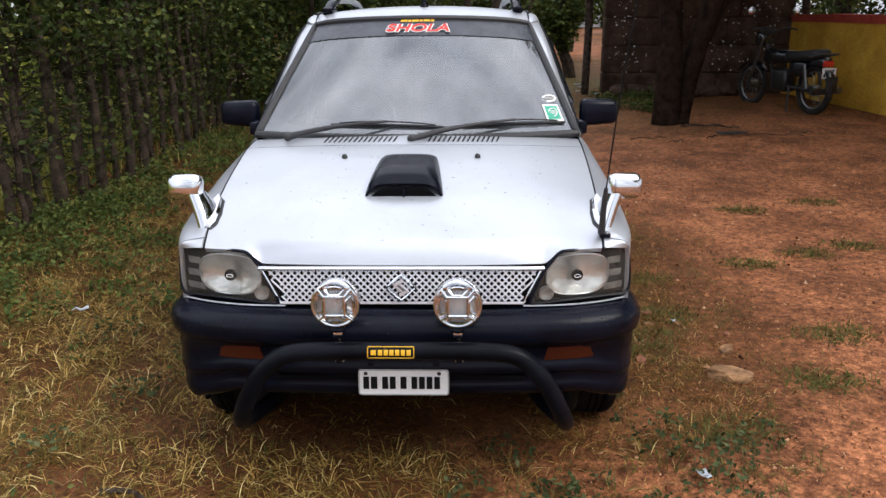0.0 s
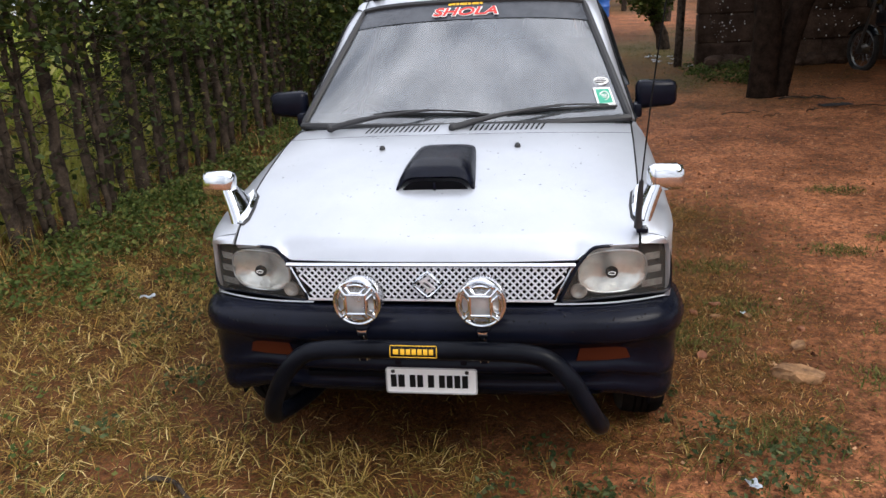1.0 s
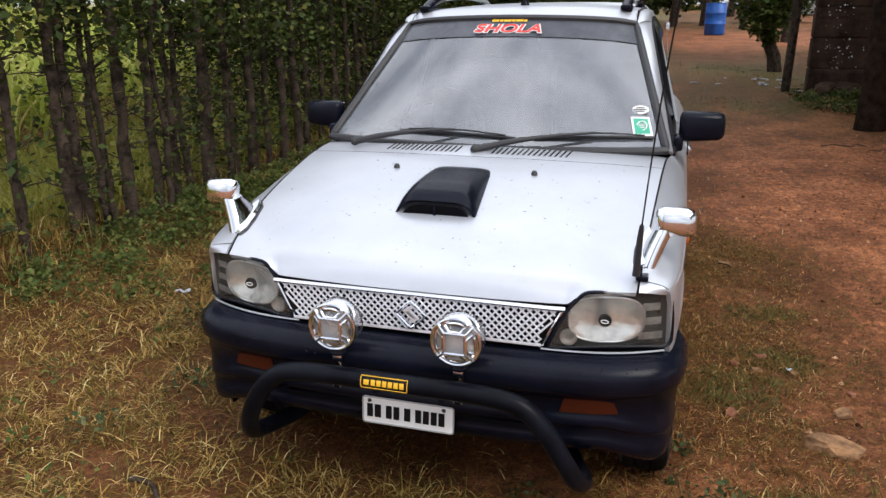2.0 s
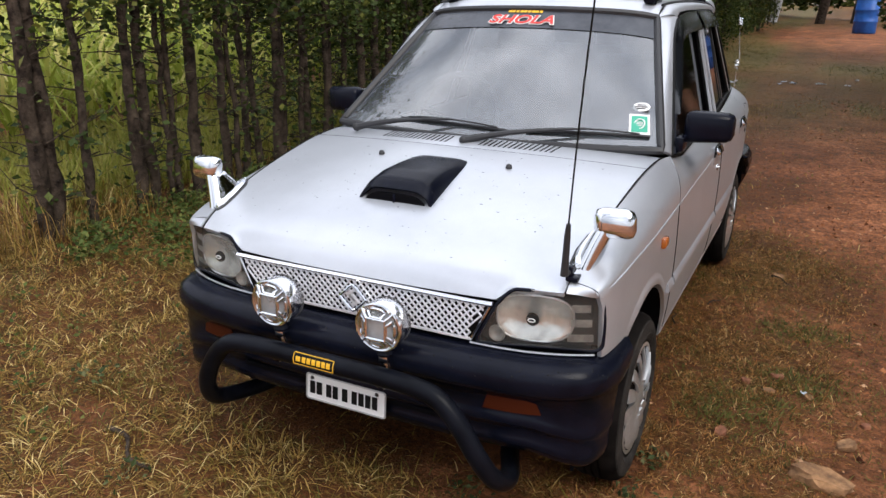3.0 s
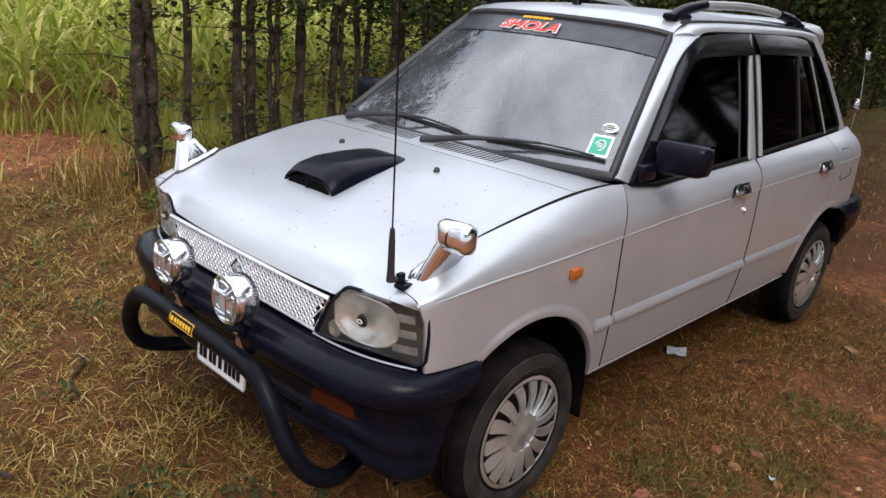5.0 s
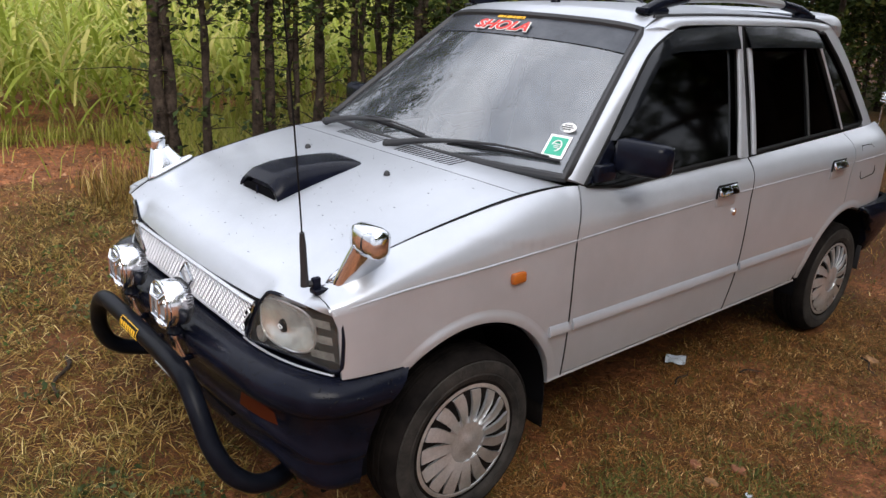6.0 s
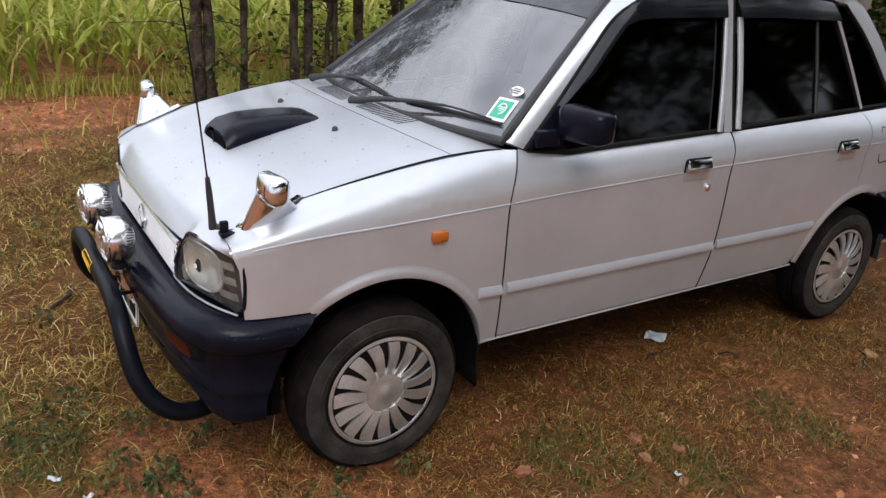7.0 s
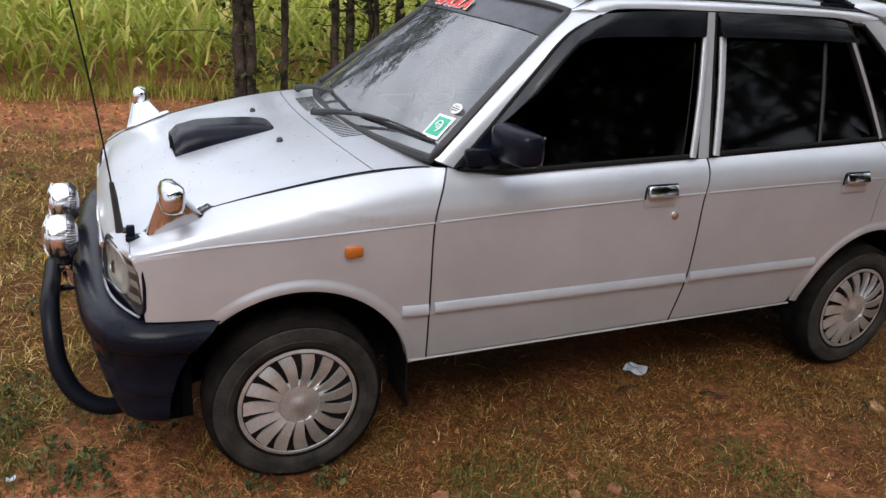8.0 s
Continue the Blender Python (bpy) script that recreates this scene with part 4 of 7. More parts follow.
def slot(z, x0, x1, h):
    def build(bm):
        box(bm, ((x0 + x1) / 2, -0.499, z), (x1 - x0, 0.012, h), bevel=0.003)
    return build


# near-black bars paint the shade in the bumper's grooves
for z, x0, x1, h in ((0.352, -0.36, 0.33, 0.014), (0.396, -0.30, 0.30, 0.012)):
    bm = bmesh.new()
    slot(z, x0, x1, h)(bm)
    part("air_slot", bm, DARK, front_bumper, "dark air slot")
bm = bmesh.new()
random.seed(5)
for k in range(420):
    s = random.uniform(0.5, len(PLAN) - 2)
    i = int(s)
    p = PLAN[i].lerp(PLAN[i + 1], s - i)
    d = (PLAN[i + 1] - PLAN[i]).normalized()
    o = Vector((d.y, -d.x, 0))
    j = random.uniform(0, 4)
    jj = int(j)
    a, b = BUMP[jj], BUMP[jj + 1]
    side = min(1.0, max(0.0, (abs(p.x) - 0.50) / 0.14))
    zz = lerp(a[1], b[1], j - jj) - 0.006 * side * min(1.0, max(0.0, (p.y + 0.46) / 0.10)) * min(1.0, max(0.0, (lerp(a[1], b[1], j - jj) - 0.48) / 0.04))
    q = p + o * (lerp(a[0], b[0], j - jj)) + Vector((0, 0, zz))
    r = random.choice((0.0011, 0.0014, 0.0018, 0.0025))
    bmesh.ops.create_icosphere(bm, subdivisions=1, radius=r, matrix=Matrix.Translation(q))
WATER = principled("water_drop", (0.006, 0.007, 0.009), 0.15, 0.0, 0.0, 0.3)
tagged(part("water_beading", bm, WATER, front_bumper, "scattered rain drops"), kind="stuff")

# ---------- bull bar, number plate, fog lamps ----------
bar = new("bull_bar")
bar.parent = car
tagged(bar, "black tubular bull bar")
half = [(0.0, -0.601, 0.476), (0.16, -0.601, 0.476), (0.262, -0.602, 0.471), (0.317, -0.602, 0.452), (0.366, -0.600, 0.400), (0.406, -0.590, 0.328), (0.432, -0.562, 0.264), (0.446, -0.520, 0.224), (0.447, -0.475, 0.206), (0.43, -0.42, 0.198), (0.40, -0.35, 0.200), (0.37, -0.26, 0.215), (0.35, -0.20, 0.270)]
bm = bmesh.new()
tube(bm, spline([(-x - 0.02, y, z) for x, y, z in half[:0:-1]] + [(x, y, z) for x, y, z in half], 5), 0.0245, 14)
part("bar_tube", bm, BAR_BLACK, bar, smooth=60)
for x in (-0.17, 0.148):
    bm = bmesh.new()
    box(bm, (x, -0.590, 0.446), (0.022, 0.010, 0.014), bevel=0.002)
    part("bolt_clip", bm, principled("zinc", (0.45, 0.42, 0.33), 0.45, 0.8), bar)
    bm = bmesh.new()
    box(bm, (x, -0.556, 0.444), (0.018, 0.08, 0.012), bevel=0.002)
    part("bar_stay", bm, PLASTIC, bar)
badge = new("maker_sticker")
badge.parent = bar
tagged(badge, "black sticker with yellow border and writing")
bx = -0.030


def around(u, v, out=0.0):
    a = lerp(-0.45, 0.95, v)
    return Vector((bx + u, -0.601 - (0.0253 + out) * math.cos(a), 0.476 + (0.0253 + out) * math.sin(a)))


bm = bmesh.new()
sheet(bm, lambda u, v: around(lerp(-0.064, 0.064, u), v), 6, 8)
part("sticker_field", bm, BLACK, badge)
bm = bmesh.new()
tube(bm, [around(-0.060, 0.06), around(0.060, 0.06), *[around(0.060, q) for q in np.linspace(0.2, 0.8, 5)], around(0.060, 0.94), around(-0.060, 0.94), *[around(-0.060, q) for q in np.linspace(0.8, 0.2, 5)]], 0.0013, 5, closed=True)
part("sticker_border", bm, YELLOW, badge)
bm = bmesh.new()
sheet(bm, lambda u, v: around(lerp(-0.052, -0.038, u), lerp(0.32, 0.68, v), 0.0015), 2, 4)
part("sticker_mark", bm, YELLOW, badge)
for k in range(6):
    bm = bmesh.new()
    a = -0.033 + k * 0.0148
    sheet(bm, lambda u, v: around(lerp(a, a + 0.0112, u), lerp(0.30, 0.70, v), 0.0015), 2, 4)
    part("writing_bar", bm, YELLOW, badge)

number_plate = new("number_plate")
number_plate.parent = car
tagged(number_plate, "white number plate with a raised rim")
PM = Matrix.Translation((-0.006, -0.524, 0.347)) @ Euler((radians(-4), 0, 0)).to_matrix().to_4x4()


def on_plate(points, depth, y0):
    b = bmesh.new()
    plate_of(b, [PM @ Vector((x, y0, z)) for x, z in points], PM.to_3x3() @ Vector((0, depth, 0)))
    return b


rim = [tuple(p) for p in rounded([(-0.124, -0.036), (0.124, -0.036), (0.124, 0.036), (-0.124, 0.036)], 0.008)]
part("plate_body", on_plate(rim, 0.004, 0.0), WHITE, number_plate, smooth=0)
bm = bmesh.new()
tube(bm, [PM @ Vector((x, 0.0, z)) for x, z in rim], 0.0022, 6, closed=True)
part("plate_rim", bm, principled("plate_edge", (0.35, 0.35, 0.35), 0.5), number_plate)
x = -0.112
for w in (0.020, 0.022, 0, 0.020, 0.020, 0, 0.021, 0, 0.020, 0.020, 0.020, 0.020):
    if w:
        part("character_bar", on_plate([(x, -0.019), (x + w * 0.80, -0.019), (x + w * 0.80, 0.017), (x, 0.017)], -0.0015, -0.0005), BLACK, number_plate, smooth=0)
        x += w + 0.001
    else:
        x += 0.0085
for sx in (-0.105, 0.098):
    bm = bmesh.new()
    q = PM @ Vector((sx, -0.001, 0.026))
    lathe(bm, [(0.0, 0.004), (0.004, 0.003), (0.006, 0.0)], q, "y", 10, -1)
    part("plate_bolt", bm, HOUSING, number_plate)
for sx in (-0.09, 0.09):
    bm = bmesh.new()
    box(bm, PM @ Vector((sx, 0.010, 0.038)), (0.018, 0.016, 0.05), bevel=0.002)
    part("plate_bracket", bm, PLASTIC, number_plate)


def fog_lamp(x, z):
    """Round chrome lamp with a slotted guard on a small foot."""
    f = new("fog_lamp")
    f.parent = car
    tagged(f, "round chrome fog lamp")
    c = Vector((x, -0.592, z))
    R = 0.061
    bm = bmesh.new()
    lathe(bm, [(R * 0.93, 0.000), (R, 0.006), (R * 1.01, 0.022), (R * 0.99, 0.038), (R * 0.92, 0.050), (R * 0.76, 0.062), (R * 0.45, 0.071), (0.0, 0.073)], c, "y", 36)
    part("lamp_shell", bm, SATIN, f, "chrome lamp shell")
    bm = bmesh.new()
    lathe(bm, [(R * 0.92, 0.002), (R * 0.76, 0.020), (R * 0.52, 0.038), (R * 0.26, 0.050), (R * 0.14, 0.052), (R * 0.12, 0.030), (0.0, 0.028)], c, "y", 36)
    part("lamp_bowl", bm, BRIGHT_BOWL, f)
    bm = bmesh.new()
    lathe(bm, [(0.0, -0.015), (R * 0.2, -0.0140), (R * 0.4, -0.0105), (R * 0.7, -0.003), (R * 0.93, 0.004)], c, "y", 36)
    part("lamp_glass", bm, RIBBED, f).visible_shadow = False
    bm = bmesh.new()
    tube(bm, [c + Vector((R * 0.97 * math.cos(a), -0.002, R * 0.97 * math.sin(a))) for a in np.linspace(0, 2 * math.pi, 37)[:-1]], 0.005, 8, closed=True)
    part("lamp_rim", bm, CHROME, f)
    bm = bmesh.new()
    g = 0.42 * R
    tube(bm, [c + Vector(p) for p in ((-g, -0.015, -g), (g, -0.015, -g), (g, -0.015, g), (-g, -0.015, g))], 0.0044, 6, closed=True)
    for sx, sz in ((1, 1), (1, -1), (-1, 1), (-1, -1)):
        tube(bm, [c + Vector((sx * g, -0.015, sz * g)), c + Vector((sx * R * 0.70, -0.004, sz * R * 0.70))], 0.0038, 6)
    part("guard_frame", bm, CHROME, f, "chrome guard frame")
    for q in range(4):
        bm = bmesh.new()
        a0 = q * math.pi / 2
        arc = [c + Vector((R * 0.80 * math.cos(a0 + a), -0.008, R * 0.80 * math.sin(a0 + a))) for a in np.linspace(-0.52, 0.52, 9)]
        arc += [c + Vector((g * 1.12 / max(abs(math.cos(a)), 0.3) * math.cos(a0 + a), -0.015, g * 1.12 * math.sin(a0 + a) / max(abs(math.cos(a)), 0.3))) for a in np.linspace(0.42, -0.42, 5)]
        tube(bm, arc, 0.0034, 5, closed=True)
        part("guard_segment", bm, CHROME, f)
    bm = bmesh.new()
    for k in range(44):
        a = 2 * math.pi * k / 44
        tube(bm, [c + Vector((R * 1.00 * math.sin(a), 0.046, R * 1.00 * math.cos(a))), c + Vector((R * 0.96 * math.sin(a), 0.054, R * 0.96 * math.cos(a))), c + Vector((R * 0.72 * math.sin(a), 0.066, R * 0.72 * math.cos(a)))], 0.0016, 4)
    part("cooling_ribs", bm, HOUSING, f, "dark cooling ribs")
    bm = bmesh.new()
    lathe(bm, [(0.020, 0.0), (0.022, 0.006), (0.016, 0.018), (0.012, 0.03)], (x, -0.563, z - R - 0.024), "z", 16)
    part("lamp_foot", bm, PLASTIC, f)
    bm = bmesh.new()
    box(bm, (x, -0.561, z - R - 0.032), (0.026, 0.030, 0.020), bevel=0.003)
    part("lamp_bracket", bm, CHROME, f)
    bm = bmesh.new()
    box(bm, (x, -0.566, z - R - 0.045), (0.010, 0.012, 0.05), bevel=0.002)
    part("lamp_bolt", bm, CHROME, f)
    bm = bmesh.new()
    ribbon(bm, [(x + 0.004, -0.566, z - R - 0.042), (x + 0.006, -0.556, z - R - 0.075), (x + 0.010, -0.540, z - R - 0.120)], (1, -0.3, 0), 0.016, 0.003)
    part("lamp_strap", bm, SATIN, f, "bare steel strap")


fog_lamp(0.144, 0.603)
fog_lamp(-0.174, 0.604)


# ---------- mirrors, aerial, wipers ----------
def door_mirror(bm):
    c = Vector((0.692, 0.575, 0.965))
    vs = box(bm, (0, 0, 0), (0.150, 0.075, 0.100), bevel=0.022)
    for v in vs:
        t = (v.co.x + 0.075) / 0.15
        v.co.z *= lerp(1.05, 0.90, t)
        v.co.y += -0.012 + 0.03 * t
        v.co += c


def mirror_arm(bm):
    box(bm, (0.618, 0.505, 0.918), (0.030, 0.085, 0.050), bevel=0.010)
    plate_of(bm, [Vector(up(0.445, 0.893, 0.006)), Vector(up(0.575, 0.893, 0.006)), Vector(up(0.570, 1.005, 0.006)), Vector(up(0.545, 0.985, 0.006))], (0.010, 0, 0))


mirrors = mirrored("door_mirror", door_mirror, PLASTIC, front_doors, "black plastic door mirror", smooth=60)
mirrored("mirror_arm", mirror_arm, PLASTIC, mirrors)
mirrored("mirror_glass", lambda bm: box(bm, (0.695, 0.622, 0.965), (0.125, 0.004, 0.075), bevel=0.0015), CHROME, mirrors)


MIRROR_FOOT = [(-0.352, -0.008), (-0.335, -0.018), (-0.29, -0.021), (-0.23, -0.016), (-0.200, 0.0), (-0.23, 0.013), (-0.29, 0.017), (-0.335, 0.014), (-0.350, 0.004)]


def foot_point(y, dx, lift, grow=1.0):
    return (0.552 + dx * grow + 0.05 * (y + 0.3), y, curve_at(BELT, y) + lift)


def fender_mirror_base(bm):
    low = [bm.verts.new(foot_point(y, dx, -0.010)) for y, dx in MIRROR_FOOT]
    mid = [bm.verts.new(foot_point(y, dx, 0.009, 0.95)) for y, dx in MIRROR_FOOT]
    top = [bm.verts.new(foot_point(lerp(y, -0.28, 0.12), dx, 0.016, 0.6)) for y, dx in MIRROR_FOOT]
    n = len(low)
    for a, b in ((low, mid), (mid, top)):
        for k in range(n):
            bm.faces.new((a[k], a[(k + 1) % n], b[(k + 1) % n], b[k]))
    bm.faces.new(top)


def fender_mirror_stalk(bm):
    """A faired fin: long at the foot, narrow at the head."""
    def ring(s):
        z = lerp(0.755, 0.842, s)
        y0, y1 = lerp(-0.358, -0.324, s), lerp(-0.190, -0.262, s**0.7)
        xc, th = lerp(0.562, 0.598, s**1.2), lerp(0.029, 0.022, s)
        yc, hy = (y0 + y1) / 2, (y1 - y0) / 2
        return [bm.verts.new((xc + th * math.copysign(abs(math.sin(a)) ** 0.8, math.sin(a)), yc + hy * math.cos(a), z + 0.02 * (1 - s) * math.cos(a))) for a in np.linspace(0, 2 * math.pi, 17)[:-1]]
    rings = [ring(s) for s in np.linspace(0, 1, 8)]
    for a, b in zip(rings, rings[1:]):
        for k in range(16):
            bm.faces.new((a[k], a[(k + 1) % 16], b[(k + 1) % 16], b[k]))
    bm.faces.new(rings[-1])


def fender_mirror_head(bm):
    vs = box(bm, (0, 0, 0), (0.098, 0.058, 0.072), bevel=0.021)
    for v in vs:
        t = (v.co.x + 0.049) / 0.098
        v.co.y *= lerp(0.80, 1.0, t)
        v.co.z += 0.006 * (1 - t)
        v.co = Euler((radians(-8), radians(-4), radians(8))).to_matrix() @ v.co + Vector((0.619, -0.297, 0.850))


fm = [new("fender_mirror") for s in (1, -1)]
for o in fm:
    o.parent = car
    tagged(o, "chrome fender mirror")
mirrored("mirror_base", fender_mirror_base, CHROME, fm)
mirrored("mirror_gasket", lambda bm: tube(bm, [foot_point(lerp(y, -0.28, -0.05), dx, 0.001, 1.12) for y, dx in MIRROR_FOOT], 0.0042, 6, closed=True), RUBBER, fm)
mirrored("mirror_stalk", fender_mirror_stalk, CHROME, fm, smooth=60)
mirrored("mirror_head", fender_mirror_head, CHROME, fm, smooth=60)

aerial = new("whip_aerial")
aerial.parent = car
tagged(aerial, "long black whip aerial on the fender")
bm = bmesh.new()
box(bm, (0.552, -0.380, 0.733), (0.030, 0.042, 0.012), bevel=0.003)
box(bm, (0.545, -0.388, 0.748), (0.014, 0.020, 0.030), bevel=0.003)
part("aerial_clamp", bm, PLASTIC, aerial)
bm = bmesh.new()
tube(bm, [(0.545, -0.388, 0.752), (0.540, -0.400, 0.748), (0.538, -0.410, 0.752)], 0.008, 8)
tube(bm, [(0.538, -0.412, 0.745), (0.539, -0.414, 0.78), (0.541, -0.418, 0.84), (0.543, -0.421, 0.872)], [0.0100, 0.0085, 0.0075, 0.0055], 10)
part("aerial_boot", bm, RUBBER, aerial)
bm = bmesh.new()
tube(bm, spline([(0.543, -0.421, 0.87), (0.553, -0.436, 1.02), (0.566, -0.455, 1.18), (0.588, -0.485, 1.40), (0.602, -0.500, 1.58)], 6), 0.0021, 6)
part("aerial_rod", bm, BLACK, aerial)


def wiper(p0, p1, k0, v0, k1, v1):
    w = new("wiper")
    w.parent = car
    tagged(w, "black windscreen wiper")
    mid = screen_at((k0 + k1) / 2, (v0 + v1) / 2 + 0.012, 0.024)
    bm = bmesh.new()
    arm = spline([Vector(p0), Vector(p0).lerp(mid, 0.35) + Vector((0, -0.004, 0.010)), Vector(p0).lerp(mid, 0.7) + Vector((0, -0.003, 0.008)), mid], 6)
    n = len(arm)
    tube(bm, arm, [lerp(0.013, 0.0045, min(1, i / (n * 0.7))) for i in range(n)], 8)
    bmesh.ops.create_uvsphere(bm, u_segments=12, v_segments=8, radius=0.015, matrix=Matrix.Translation(p0))
    part("wiper_arm", bm, RUBBER, w)
    bm = bmesh.new()
    tube(bm, [screen_at(lerp(k0, k1, s), lerp(v0, v1, s) + 0.03 * math.sin(math.pi * s) * 0.3, 0.007) for s in np.linspace(0, 1, 14)], 0.0050, 6)
    part("wiper_blade", bm, RUBBER, w)
    bm = bmesh.new()
    tube(bm, [screen_at(lerp(k0, k1, s), lerp(v0, v1, s) + 0.01 * math.sin(math.pi * s) + 0.004, 0.010 + 0.012 * math.sin(math.pi * s)) for s in np.linspace(0.08, 0.92, 12)], 0.0032, 6)
    part("wiper_bridge", bm, RUBBER, w)


wiper((-0.019, 0.212, 0.915), None, 0.28, 0.075, 0.945, 0.085)
wiper((-0.463, 0.262, 0.915), None, -0.54, 0.085, 0.17, 0.070)


# ---------- wheels ----------
HUB_Z = 0.254


def wheel(y, sign, hub_x):
    w = new("wheel")
    w.parent = car
    tagged(w, "small road wheel with a silver plastic hubcap")
    hub = HUB_Z if y < 1 else HUB_Z + 0.007
    c = (wider(sign * hub_x), y, hub)
    bm = bmesh.new()
    prof = [(0.156, -0.060), (0.170, -0.068), (0.202, -0.074), (0.229, -0.069), (0.242, -0.056), (0.248, -0.038)]
    prof += [(0.248, -0.024), (0.241, -0.022), (0.241, -0.018), (0.249, -0.016), (0.249, -0.003), (0.242, -0.001), (0.242, 0.003), (0.249, 0.005), (0.249, 0.018), (0.241, 0.020), (0.241, 0.024)]
    prof += [(0.248, 0.026), (0.248, 0.038), (0.242, 0.056), (0.232, 0.067), (0.229, 0.0665), (0.226, 0.070), (0.202, 0.075), (0.195, 0.0735), (0.192, 0.075), (0.177, 0.070), (0.169, 0.062)]
    lathe(bm, prof, c, "x", 56, sign)
    tyre = part("tyre", bm, TYRE, w, "dusty black tyre", smooth=35)
    # tread and shoulder skinned near-black to paint the shade on them
    bm = bmesh.new()
    lathe(bm, [(r + 0.0006, a) for r, a in prof[4:21]], c, "x", 56, sign)
    part("tread", bm, SHADED_RUBBER, tyre, "grooved tread with its shade painted near-black", smooth=35)
    cx = c[0] + sign * 0.056
    bm = bmesh.new()
    lathe(bm, [(0.0, -0.018), (0.162, -0.020)], (cx, y, hub), "x", 40, sign)
    part("wheel_disc", bm, mottled(principled("steel_wheel", (0.03, 0.03, 0.03), 0.6, 0.3), (0.008, 0.008, 0.008), (0.055, 0.052, 0.05), 25.0), w, "dark steel wheel behind the hubcap")
    cap = new("hubcap")
    cap.parent = w
    tagged(cap, "silver multi-spoke hubcap")
    bm = bmesh.new()
    lathe(bm, [(0.146, 0.000), (0.148, 0.008), (0.157, 0.013), (0.165, 0.011), (0.170, 0.002), (0.167, -0.008)], (cx, y, hub), "x", 56, sign)
    part("cap_rim", bm, HUBCAP, cap)
    bm = bmesh.new()
    lathe(bm, [(0.0, 0.0215), (0.016, 0.0215), (0.019, 0.0195), (0.045, 0.0185), (0.064, 0.0165), (0.074, 0.012), (0.077, -0.004)], (cx, y, hub), "x", 40, sign)
    part("cap_centre", bm, HUBCAP, cap)
    bm = bmesh.new()
    lathe(bm, [(0.0, 0.0252), (0.012, 0.0250), (0.014, 0.0242)], (cx, y, hub), "x", 20, sign)
    part("cap_emblem", bm, HUBCAP, cap)
    n = 15
    for k in range(n):
        a = 2 * math.pi * k / n + 0.1
        bm = bmesh.new()
        def blade(u, v):
            r = lerp(0.058, 0.151, u)
            half = lerp(0.0108, 0.0200, u) * (1 if u < 0.92 else 0.92)
            q = a + (v - 0.5) * 2 * half / r + 0.16 * (u - 0.4) ** 2
            lift = 0.017 - 0.006 * u + 0.006 * (v if sign > 0 else 1 - v) + 0.004 * math.sin(math.pi * u)
            return Vector((cx + sign * lift, y + r * math.cos(q), hub + r * math.sin(q)))
        rows = sheet(bm, blade, 6, 3)
        ext = bmesh.ops.extrude_face_region(bm, geom=list(bm.faces))
        for v in ext["geom"]:
            if isinstance(v, bmesh.types.BMVert):
                v.co.x -= sign * 0.008
        part("spoke", bm, HUBCAP, cap)
    for k in range(5):
        a = 2 * math.pi * k / 5 + 0.5
        bm = bmesh.new()
        lathe(bm, [(0.0, 0.014), (0.006, 0.013), (0.008, -0.01)], (cx, y + 0.085 * math.cos(a), hub + 0.085 * math.sin(a)), "x", 8, sign)
        part("wheel_nut", bm, WHITE if k % 2 else HUBCAP, w)


for y in (0.0, 2.175):
    for sign in (1, -1):
        wheel(y, sign, 0.588 if y < 1 else 0.578)


def mud_flap(y, low):
    def build(bm):
        vs = box(bm, (0.552, y, (0.395 + low) / 2), (0.160, 0.008, 0.395 - low), bevel=0.003)
        for v in vs:
            v.co.y += 0.05 * (0.395 - v.co.z)
    return build


mirrored("mud_flap", mud_flap(0.318, 0.165), SHADED_RUBBER, car, "black rubber mud flap")
mirrored("mud_flap", mud_flap(2.50, 0.235), RUBBER, car, "black rubber mud flap")


def arch_liner(hub):
    def build(bm):
        def fn(u, v):
            a = lerp(-0.05, math.pi + 0.05, u)
            r = 0.318
            z = 0.262 + r * math.sin(a)
            return Vector((lerp(0.40, side_x(hub + r * math.cos(a), max(z, 0.33)) - 0.004, v), hub + r * math.cos(a), z))
        sheet(bm, fn, 24, 3)
        sheet(bm, lambda u, v: Vector((0.40, hub + lerp(-0.33, 0.33, u), lerp(0.24, 0.60, v))), 2, 2)
    return build


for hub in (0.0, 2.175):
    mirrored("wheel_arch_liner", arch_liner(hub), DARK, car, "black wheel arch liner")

# added panel: closes the see-through gap with painted darkness
def gap_panel(bm):
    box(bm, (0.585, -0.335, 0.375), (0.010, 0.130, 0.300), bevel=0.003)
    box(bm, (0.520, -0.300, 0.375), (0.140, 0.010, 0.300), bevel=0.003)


mirrored("gap_panel", gap_panel, DARK, car, "added near-black panel that fills the gap before the wheel")

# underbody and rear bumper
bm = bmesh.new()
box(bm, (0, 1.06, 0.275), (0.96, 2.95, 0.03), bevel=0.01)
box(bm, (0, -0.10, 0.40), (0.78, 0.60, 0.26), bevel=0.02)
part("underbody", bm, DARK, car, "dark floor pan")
R_PLAN = spline([(-0.656, 2.30, 0), (-0.66, 2.45, 0), (-0.655, 2.60, 0), (-0.61, 2.72, 0), (-0.45, 2.79, 0), (0, 2.81, 0), (0.45, 2.79, 0), (0.61, 2.72, 0), (0.655, 2.60, 0), (0.66, 2.45, 0), (0.656, 2.30, 0)], 5)
for p in R_PLAN:
    p.x = wider(p.x)
bm = bmesh.new()
rb = [(-0.03, 0.575), (0.004, 0.572), (0.022, 0.545), (0.026, 0.50), (0.014, 0.44), (-0.01, 0.38), (-0.03, 0.33), (-0.06, 0.31)]
rings = []
